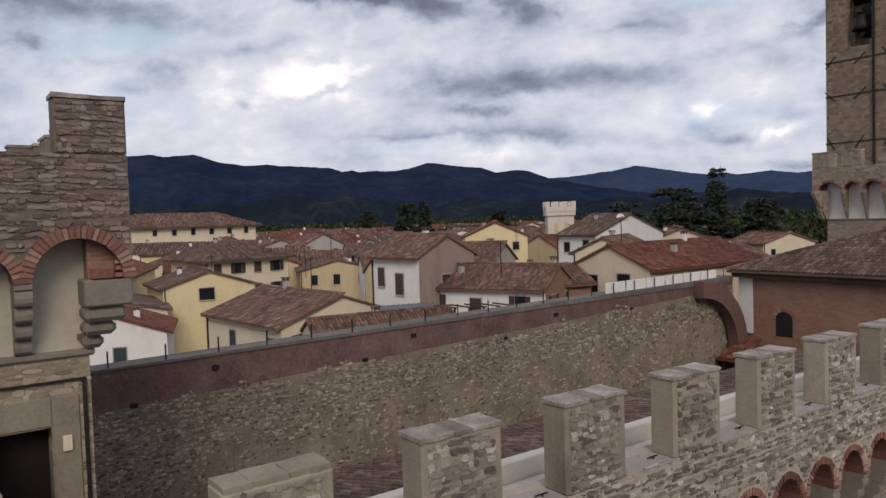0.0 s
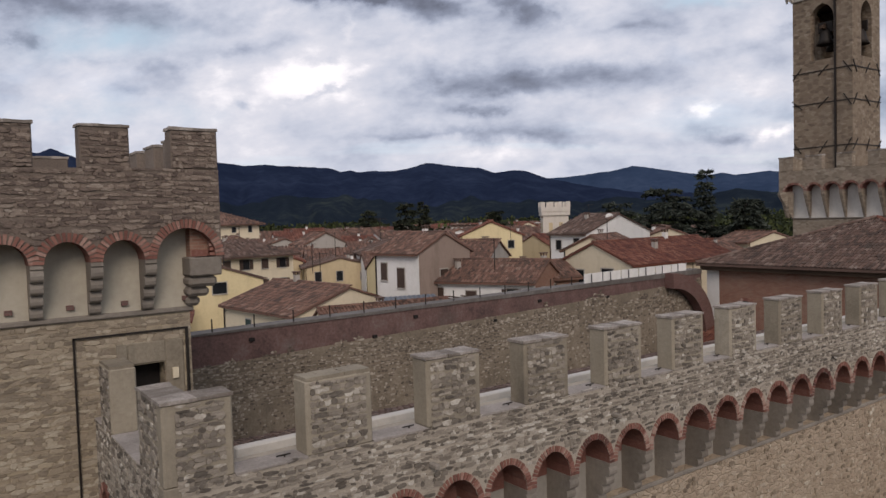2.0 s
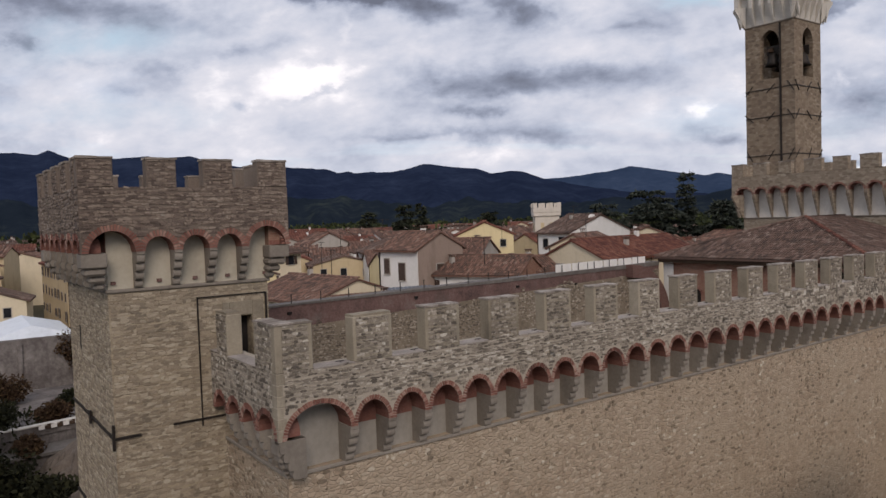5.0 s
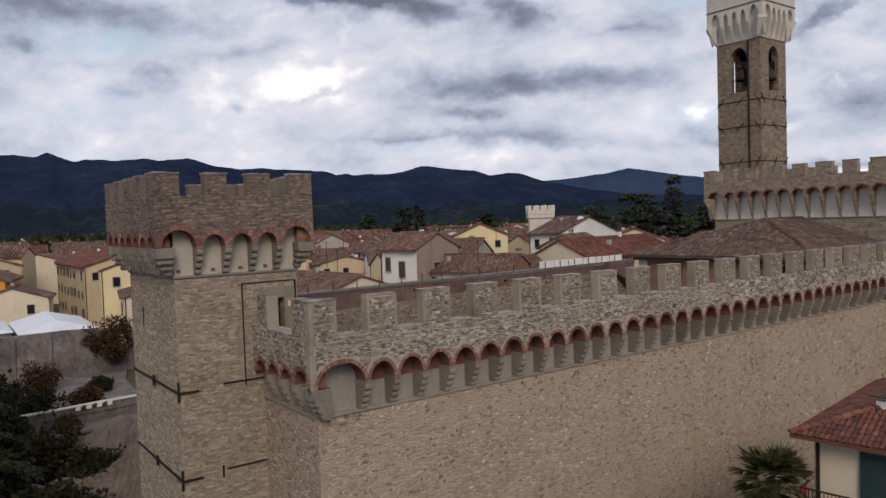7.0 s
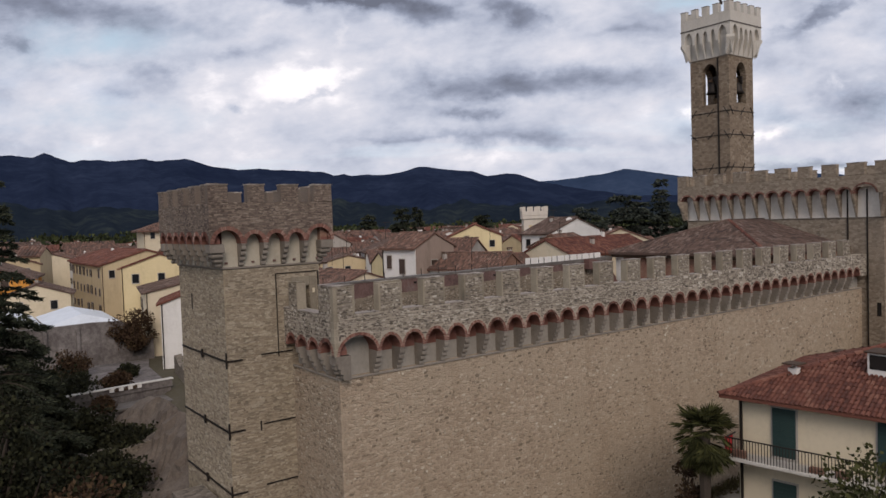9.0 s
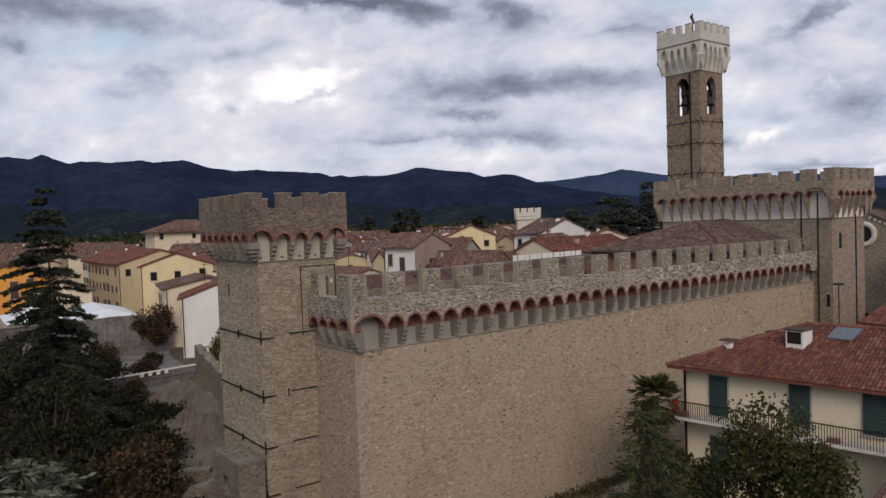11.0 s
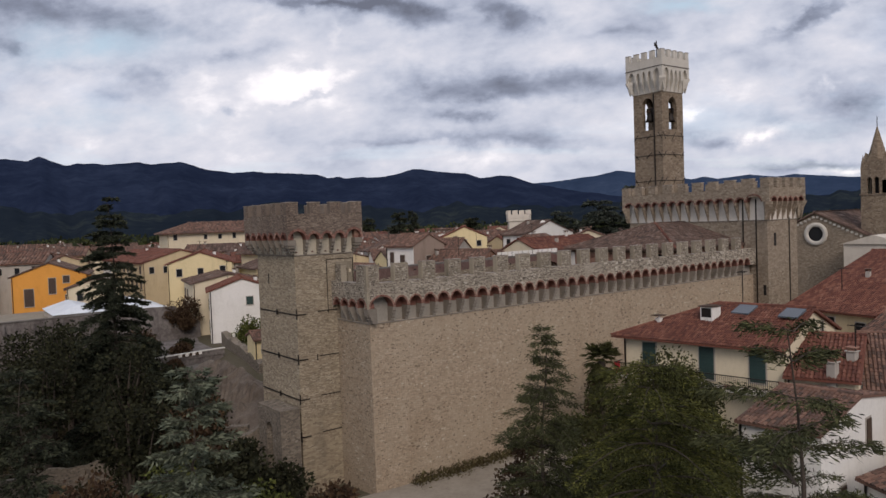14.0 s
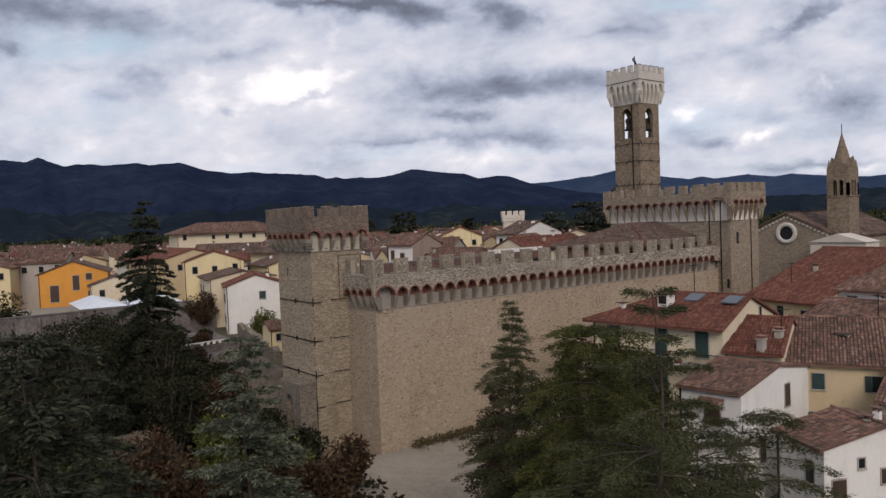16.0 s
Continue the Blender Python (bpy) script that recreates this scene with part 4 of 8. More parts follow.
def build_corner_tower():
    tower = thing("tower", "square rubble corner tower with brick-arched machicolations and merlons", "castle tower")
    box, over, band, spring, sill, top = (-4.25, 2.28, 4.87, 13.2), 0.6, 17.72, 18.86, 20.82, 21.74
    x0, x1, y0, y1 = box
    bx0, bx1, by0, by1 = x0 + over + 0.2, x1 - over, y0 + over, y1 - over
    # shaft with a thick wall, the doorway to the wall walk cut in
    lobes = ((bx0, 0.30, by0, by0 + 1.0, -7, band), (1.08, bx1, by0, by0 + 1.0, -7, band), (0.30, 1.08, by0, by0 + 1.0, 16.5, band),
             (0.30, 1.08, by0, by0 + 1.0, -7, 14.5), (bx0, bx1, by0 + 1.0, by1, -7, band))
    for lobe in lobes:
        box_part("shaft_wall", *lobe, M_TOWERWALL, tower)
    # black block in place of the doorway's unlit depth
    box_part("passage", 0.3, 1.08, by0 + 0.5, by0 + 0.99, 14.5, 16.5, M_DARK, tower, label="near-black fill for the shade inside the doorway")
    fr = bmesh.new()
    block(fr, 0.06, 0.29, by0 - 0.03, by0 + 0.1, 14.6, 17.0, 0.02)
    block(fr, 1.09, 1.5, by0 - 0.03, by0 + 0.1, 14.6, 17.0, 0.02)
    block(fr, 0.29, 1.09, by0 - 0.03, by0 + 0.1, 16.52, 17.0, 0.02)
    part("door_surround", fr, M_QUOIN, tower, "tan stone door surround")
    box_part("meter_box", 1.22, 1.36, by0 - 0.09, by0 - 0.03, 16.1, 16.35, M_CREAM, tower, 0.01, "small cream electric box")
    box_part("recess_wall", bx0, bx1, by0, by1, band, 19.7, M_RECESS, tower, label="pale plastered recess behind the arches")
    # same shade-darkened brick sheet on the west recess
    box_part("arch_lining", bx0 - 0.012, bx0 - 0.003, by0, by1, spring, 19.7, M_SOFFIT, tower, label="brick lining under the arches, red darkened for shade")
    bm = bmesh.new()
    block(bm, bx0 - 0.08, bx1 + 0.08, by0 - 0.08, by1 + 0.08, band - 0.12, band, 0.03)
    part("string_course", bm, M_CORBEL, tower)
    front = [(0.22, 1.53), (1.81, 2.67), (2.94, 3.79), (4.03, 4.86), (5.11, 6.40)]
    rises = [0.66, 0.45, 0.45, 0.45, 0.66]
    longs, lr = row(0.25, 8.08, 7, 0.27), [0.44] * 7
    spec = {"s": (front, rises, [(0.0, 0.99), (1.94, 2.84), (3.68, 4.65), (5.50, 6.53)]),
            "w": (longs, lr, row(0.0, 8.33, 5, 0.85)), "n": (row(0.25, 6.28, 5, 0.27), [0.45] * 5, row(0.0, 6.53, 4, 0.9)),
            "e": (longs, lr, row(0.0, 8.33, 5, 0.85))}
    cm = corbel_mesh(0.24, over, spring - band, M_CORBEL)
    sides = crown(tower, box, over, band, spring, sill, top, spec, 0.05, M_OLDMORTAR, 0.19, cm, single=True, capstone=0.05)
    for cx, cy, sx, sy in ((bx0 - 0.2, by0, -1, -1), (bx0 - 0.2, by1, -1, 1), (bx1, by0, 1, -1), (bx1, by1, 1, 1)):
        corner_corbel(tower, cx, cy, sx, sy, over, band, spring, M_CORBEL)
    box_part("arch_haunch", bx1 - 0.02, x1 - 0.14, y0 + 0.28, by0 + 0.3, spring, 19.71, M_BRICK, tower, label="brick haunch behind the end arch")
    hole = box_mesh("putlog_hole", 0.14, 0.1, 0.10, M_OLDBRICK)
    for a, b in front:
        piece("putlog_hole", hole, tower, sides["s"][0].pose_at((a + b) / 2 + 0.08, band + 0.14, -over + 0.02))
    for y in (y0, y1 - 0.45):
        box_part("parapet_back", x0 + 0.02, x1 - 0.02, y + 0.01, y + 0.44, 19.72, sill - 0.01, M_MORTAR, tower)
    for x in (x0, x1 - 0.45):
        box_part("parapet_back", x + 0.01, x + 0.44, y0 + 0.02, y1 - 0.02, 19.72, sill - 0.01, M_MORTAR, tower)
    box_part("terrace", x0 + 0.44, x1 - 0.44, y0 + 0.44, y1 - 0.44, 19.70, 19.95, M_CONCRETE, tower)

    def clear(sp, rs):
        def ok(u, z, hw, hh):
            for (a, b), r in zip(sp, rs):
                c, hr = (a + b) / 2, (b - a) / 2 + 0.19
                if abs(u - c) < hr + hw * 0.4 and z - hh * 0.5 < spring + (r + 0.19) * math.sqrt(max(0.0, 1 - (max(abs(u - c) - hw * 0.4, 0) / hr) ** 2)):
                    return False
            return True
        return ok
    for key, seed in (("s", 21), ("w", 22)):
        side, length = sides[key]
        stone_field(side, 0.02, length - 0.02, spring + 0.08, sill - 0.01, tower, clear(*spec[key][:2]), 0.060, 0.15, 0.02, seed, fill=1.10,
                    single=(lambda u, z: 3.6 < u < 6.5) if key == "s" else None, material=M_OLDSTONE)
        for i, (a, b) in enumerate(spec[key][2]):
            if key == "w":
                a, b = max(a, 0.46), min(b, length - 0.46)
            stone_field(side, a + 0.03, b - 0.03, sill + 0.01, top - 0.1, tower, None, 0.060, 0.13, 0.02, 200 + seed * 10 + i, material=M_OLDSTONE, fill=1.14)
    # coursed rubble on the shaft
    def shaft_keep(u, z, hw, hh):
        x = bx0 + u
        return not (0.04 - hw < x < 1.52 + hw and 14.5 < z < 17.02)
    stone_field(Side(bx0, by0, 1, 0), 0.05, bx1 - bx0, 5.0, band - 0.13, tower, shaft_keep, 0.078, 0.19, 0.014, 23, material=M_SHAFTSTONE, fill=1.08)
    stone_field(Side(bx0, by1, 0, -1), 0.05, by1 - by0, 6.0, band - 0.13, tower, None, 0.10, 0.24, 0.014, 24, material=M_SHAFTSTONE, dense=0.85)
    # iron straps with anchors
    for z in (13.1, 9.6, 6.5, 3.6):
        strap = bmesh.new()
        block(strap, bx0 - 0.07, bx0 + 0.01, by0 - 0.05, by1 - 0.1, z - 0.04, z + 0.04)
        block(strap, bx0 - 0.07, bx0 + 0.75, by0 - 0.07, by0 + 0.01, z - 0.04, z + 0.04)
        block(strap, bx0 - 0.10, bx0 - 0.02, by0 - 0.10, by0 - 0.02, z - 0.35, z + 0.45)
        block(strap, bx0 - 0.12, bx0 - 0.05, by0 + 3.4, by0 + 3.6, z - 0.22, z + 0.22)
        part("tie_bar", strap, M_IRON, tower, "rusty iron tie bar")
        box_part("tie_bar", -1.7, 0.0, by0 - 0.06, by0 + 0.01, z + 0.1, z + 0.16, M_IRON, tower)
    cable = bmesh.new()
    block(cable, -0.79, -0.75, by0 - 0.05, by0, 13.0, 17.25)
    block(cable, -0.79, 1.6, by0 - 0.05, by0, 17.21, 17.25)
    block(cable, 1.55, 1.61, by0 - 0.06, by0, 13.0, 17.25)
    part("conduit", cable, M_IRON, tower, "thin dark cable conduit")
    for y, z in ((10.4, 15.3), (9.0, 4.6)):
        # slits are near-black blocks, shade painted rather than cut
        box_part("arrow_slit", bx0 - 0.02, bx0 + 0.2, y, y + 0.16, z, z + 0.85, M_DARK, tower)
    box_part("arrow_slit", -1.9, -1.82, by0 - 0.03, by0 + 0.2, 9.4, 9.9, M_DARK, tower)
    return tower


build_corner_tower()


# ---- castle: rear courtyard wall, with its brick upper part and railing posts ----
def build_rear_wall():
    wall = thing("wall_north", "courtyard rear wall of dark rubble with a worn brick top", "castle wall", kind="structure")
    ax, ay, bx, by = 1.0, 15.9, 39.2, 17.6
    d = Vector((bx - ax, by - ay, 0))
    length = d.length
    side = Side(ax, ay, d.x / length, d.y / length)

    def slab(name, u0, u1, z0, z1, z2, n0, n1, mat, label=""):
        v = [side.at(u0, z0, n0), side.at(u1, z0, n0), side.at(u1, z2, n0), side.at(u0, z1, n0), side.at(u0, z0, n1), side.at(u1, z0, n1), side.at(u1, z2, n1), side.at(u0, z1, n1)]
        return piece(name, mesh_of(name, v, [(0, 1, 2, 3), (3, 2, 6, 7), (1, 5, 6, 2), (4, 0, 3, 7), (5, 4, 7, 6)], mat), wall, label=label)
    slab("wall_body", 0, length, 2, 14.05, 14.9, 0, -1.0, M_REARWALL, "worn lime-washed rubble wall face")
    slab("brick_band", 0, length, 14.05, 15.35, 15.6, -0.03, -0.9, M_WORNBAND, "worn, plaster-stained red brick band")
    slab("brick_cap", 0, length, 15.35, 15.41, 15.66, 0.02, -0.93, M_STAINED, "stained grey coping")
    def ragged(u, z, a, b):
        up = 14.0 + 0.022 * u + 0.8 * noise.noise((u * 0.35, 0.3, 7.0)) + 0.45 * noise.noise((u * 1.7, z * 2, 2.0))
        low = 12.2 + 0.03 * u - max(0.0, 7 - u) * 0.6 + 0.9 * noise.noise((u * 0.3, 5.3, 1.0)) + 0.7 * noise.noise((u * 1.3, z * 1.6, 9.0))
        return z < up and (low < z or noise.noise((u * 5.1, z * 7.3, 3.3)) > 0.12)
    stone_field(side, 0.1, 24.0, 9.0, 15.0, wall, ragged, 0.072, 0.12, 0.014, 31, material=M_DARKSTONE, dense=0.85)
    stone_field(side, 24.0, length - 0.2, 9.0, 15.1, wall, ragged, 0.10, 0.16, 0.016, 33, material=M_DARKSTONE, dense=0.8)
    post = box_mesh("post", 0.04, 0.04, 0.62, M_IRON)
    for i in range(22):
        u = 1.2 + i * 1.72
        piece("post", post, wall, side.pose_at(u, 15.30 + 0.0066 * u, -0.06))
    # white boards on the far end of the railing
    for i in range(6):
        u = 27.3 + i * 1.72
        box = box_mesh("railing_board", 1.6, 0.04, 0.55, M_WHITE)
        piece("railing_board", box, wall, side.pose_at(u, 15.58, -0.2), label="white railing board")
    # shallow black boxes paint the shade of the holes
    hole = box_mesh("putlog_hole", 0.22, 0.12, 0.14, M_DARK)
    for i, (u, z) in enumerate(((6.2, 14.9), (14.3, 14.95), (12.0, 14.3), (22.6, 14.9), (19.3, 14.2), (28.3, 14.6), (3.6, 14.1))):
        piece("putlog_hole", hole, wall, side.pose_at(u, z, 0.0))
    return wall


build_rear_wall()


# ---- castle: brick range with a hipped roof ----
def build_range():
    rng_ = thing("hall_range", "red brick range with a brown hipped tile roof", "castle building")
    x0, x1, y0, y1, ez = 39.7, 52.6, 1.6, 17.3, 16.0
    body = bmesh.new()
    block(body, x0, x1, y0, y1, 3, ez)
    part("wall", body, M_BRICK, rng_, "red brick wall")
    o = 0.7
    e0, e1, f0, f1 = x0 - o, x1, y0 - o + 0.5, y1 + 0.6
    r0, r1 = (46.6, 9.7, 18.75), (x1, 9.7, 18.75)
    roof_plane([(e0, f1, ez), (e0, f0, ez), r0], rng_, M_TILEBROWN, seed=41)
    roof_plane([(e0, f0, ez), (e1, f0, ez), r1, r0], rng_, M_TILEBROWN, seed=42)
    roof_plane([(e1, f1, ez), (e0, f1, ez), r0, r1], rng_, M_TILEBROWN, seed=43)
    ridge_tiles(rng_, (e0, f0, ez + 0.06), (46.6, 9.7, 18.85), M_TILERED)
    ridge_tiles(rng_, (e0, f1, ez + 0.06), (46.6, 9.7, 18.85), M_TILEBROWN)
    box_part("cornice", x0 - 0.5, x0 + 0.02, y0, y1 + 0.4, ez - 0.42, ez - 0.15, M_WOOD, rng_, label="dark timber eaves")
    for y, z in ((14.7, 12.2), (8.0, 11.4), (4.2, 14.0)):
        sd = Side(x0, y + 0.6, 0, -1)
        rim = [(0.1, z), (1.1, z)] + arch_curve(0.1, 1.1, z + 1.05, 0.4, 10)[::-1]
        v = [sd.at(u, h, 0.01) for u, h in rim] + [sd.at(u, h, -0.3) for u, h in rim]
        k = len(rim)
        # solid arched panel, its black standing for the shaded room
        piece("window", mesh_of("window", v, [tuple(range(k))] + [(i, i + k, (i + 1) % k + k, (i + 1) % k) for i in range(k)], M_DARK), rng_, label="arched opening filled near black for shade")
        arch_ring(Side(x0 - 0.02, y + 0.6, 0, -1), 0.1, 1.1, z + 1.05, 0.4, 0.2, 0.1, M_ARCHBRICK, rng_)
    box_part("plaster_strip", x0 - 0.06, x0 - 0.02, 16.6, 17.5, 12.2, ez - 0.2, M_WHITE, rng_, label="white plaster strip")
    # buttress arch leaning against the rear wall
    but = thing("flying_arch", "worn brick half-arch buttress against the rear wall", "buttress")
    cx, cz, r1, r2, ya, yb = 35.0, 11.5, 3.2, 4.15, 16.75, 17.42
    v, f, n = [], [], 14
    for i in range(n + 1):
        a = math.pi / 2 * (1 - i / n)
        for r, y in ((r1, ya), (r2, ya), (r2, yb), (r1, yb)):
            v.append((cx + r * math.cos(a) * 1.05, y, cz + r * math.sin(a)))
    for i in range(n):
        k = i * 4
        f += [(k, k + 1, k + 5, k + 4), (k + 1, k + 2, k + 6, k + 5), (k + 3, k, k + 4, k + 7)]
    f += [(0, 3, 2, 1), (n * 4, n * 4 + 1, n * 4 + 2, n * 4 + 3)]
    piece("half_arch", mesh_of("half_arch", v, f, M_OLDBRICK), but)
    box_part("pier", cx + 3.36, cx + 4.36, ya, yb, 3, cz, M_OLDBRICK, but)
    lean = thing("porch_roof", "small red-tiled porch roof against the brick wall", "roof")
    roof_plane([(37.0, 18.0 - 0.7, 11.0), (37.0, 15.9, 11.0), (39.4, 16.0, 11.9), (39.4, 17.3, 11.9)], lean, M_TILERED, seed=44)
    box_part("bracket", 37.3, 39.4, 17.05, 17.15, 10.4, 10.95, M_WOOD, lean)
    box_part("bracket", 37.3, 39.4, 16.05, 16.15, 10.4, 10.95, M_WOOD, lean)
    shed = thing("lean_to", "dark tiled lean-to roofs along the courtyard side", "lean-to")
    roof_plane([(33, 9.6, 13.0), (3, 9.6, 13.0), (3, 3.0, 14.62), (33, 3.0, 14.62)], shed, M_TILEBROWN, seed=45)
    box_part("wall", 3, 33, 9.0, 9.3, 3, 12.9, M_WHITE, shed, label="pale courtyard wall")
    box_part("floor", 2.1, 51, 2.3, 17, 2.6, 3.0, M_GROUND, None, kind="structure", label="paved courtyard floor of dusty stone")["category"] = "floor"


def ridge_tiles(parent, a, b, material):
    """A line of half-round ridge tiles."""
    a, b = Vector(a), Vector(b)
    d = b - a
    n = max(2, int(d.length / 0.42))
    dirv = d.normalized()
    sidev = dirv.cross(UP).normalized()
    upv = sidev.cross(dirv)
    v, f = [], []
    for i in range(n):
        p = a + d * (i / n)
        k = len(v)
        for end, r in ((0.0, 0.17), (0.46, 0.13)):
            for q in range(5):
                t = math.pi * q / 4
                v.append(p + dirv * end + sidev * (r * math.cos(t)) + upv * (r * math.sin(t) * 0.9))
        f += [(k + q, k + q + 1, k + q + 6, k + q + 5) for q in range(4)] + [(k, k + 4, k + 3, k + 2, k + 1)]
    piece("ridge_tiles", mesh_of("ridge_tiles", v, f, material), parent, kind="stuff")


build_range()


# ---- castle: keep with its own crown, and the bell tower ----
def wedge_mesh(w0, w1, depth, height, material):
    """Long tapering bracket, a knife edge at its foot."""
    v = [(-w0 / 2, depth, 0), (w0 / 2, depth, 0), (-w1 / 2, depth, height), (w1 / 2, depth, height), (-w1 / 2, 0, height), (w1 / 2, 0, height),
         (-w0 / 2, depth - 0.05, 0), (w0 / 2, depth - 0.05, 0), (-w1 / 2, 0, height - 0.25), (w1 / 2, 0, height - 0.25)]
    f = [(6, 7, 9, 8), (8, 9, 5, 4), (0, 6, 8, 4, 2), (7, 1, 3, 5, 9), (4, 5, 3, 2), (0, 1, 7, 6)]
    return mesh_of("corbel", v, f, material)


def build_keep():
    keep = thing("keep", "massive stone keep with a machicolated and crenellated crown", "castle keep", at=(51.63, -2.12, 0))
    keep.rotation_euler = (0, 0, -0.057)
    box, over, band, spring, sill, top = (0.0, 7.5, 0.0, 21.9), 0.72, 18.76, 20.84, 22.48, 23.6
    x0, x1, y0, y1 = box
    bx0, bx1, by0, by1 = x0 + over, x1 - over, y0 + over, y1 - over
    box_part("shaft", bx0, bx1, by0, by1, -3, band, M_KEEPSTONE, keep, label="smooth stone shaft")
    box_part("recess_wall", bx0, bx1, by0, by1, band, 21.4, M_PALEPLASTER, keep, label="pale plastered recess behind the arches")
    box_part("string_course", bx0 - 0.08, bx1 + 0.08, by0 - 0.08, by1 + 0.08, band - 0.1, band, M_CORBEL, keep, 0.03)
    ws = [(0.45, 2.05)] + row(2.3, 18.75, 12, 0.26) + [(19.0, 20.9)]
    ss = [(0.5, 1.5)] + row(1.75, 5.75, 4, 0.22) + [(6.0, 7.0)]
    spec = {"w": (ws, [0.55] + [0.5] * 12 + [0.8], [(0.0, 1.22), (2.23, 3.54), (4.63, 5.82), (6.92, 8.46), (9.35, 10.6), (11.5, 12.97), (13.83, 15.08), (16.1, 17.5), (18.4, 19.96), (20.8, 21.9)]),
            "s": (ss, [0.5] + [0.45] * 4 + [0.5], row(0.0, 7.5, 5, 0.66)),
            "n": (ss, [0.5] + [0.45] * 4 + [0.5], row(0.0, 7.5, 5, 0.66)), "e": (row(0.4, 21.5, 16, 0.26), [0.5] * 16, row(0, 21.9, 11, 0.9))}
    wm = wedge_mesh(0.16, 0.26, over, spring - band, M_KEEPSTONE)
    crown(keep, box, over, band, spring, sill, top, spec, 0.08, M_KEEPSTONE, 0.16, wm)
    for y in (y0, y1 - 0.45):
        box_part("parapet_back", x0 + 0.02, x1 - 0.02, y + 0.01, y + 0.44, 21.42, sill - 0.01, M_KEEPSTONE, keep)
    for x in (x0, x1 - 0.45):
        box_part("parapet_back", x + 0.01, x + 0.44, y0 + 0.02, y1 - 0.02, 21.42, sill - 0.01, M_KEEPSTONE, keep)
    for cx, cy, a in ((x0, y0, -45), (x1, y0, 45), (x0, y1, -135)):
        piece("corbel", wm, keep, Matrix.Translation((cx, cy, band)) @ Matrix.Rotation(radians(a), 4, "Z") @ Matrix.Diagonal((3.2, 1.38, 1, 1)))
    box_part("terrace", x0 + 0.44, x1 - 0.44, y0 + 0.44, y1 - 0.44, 21.40, 21.7, M_CONCRETE, keep)
    # rain pipes down the faces, slit windows
    for py in (2.05, 3.75):
        box_part("rain_pipe", bx0 - 0.1, bx0, py, py + 0.1, 2, 21.2, M_IRON, keep)
    box_part("rain_pipe", bx0 + 4.3, bx0 + 4.4, by0 - 0.1, by0, 2, 19, M_IRON, keep)
    # black blocks painted as the shade of slit windows
    box_part("slit_window", bx0 + 1.25, bx0 + 1.7, by0 - 0.02, by0 + 0.2, 15.7, 17.2, M_DARK, keep)
    box_part("slit_window", bx0 - 0.02, bx0 + 0.2, 1.0, 1.35, 10.0, 11.2, M_DARK, keep)


build_keep()


def lathe(profile, n=16):
    v, f = [], []
    for r, z in profile:
        v += [(r * math.cos(2 * math.pi * i / n), r * math.sin(2 * math.pi * i / n), z) for i in range(n)]
    for j in range(len(profile) - 1):
        f += [(j * n + i, j * n + (i + 1) % n, (j + 1) * n + (i + 1) % n, (j + 1) * n + i) for i in range(n)]
    return v, f


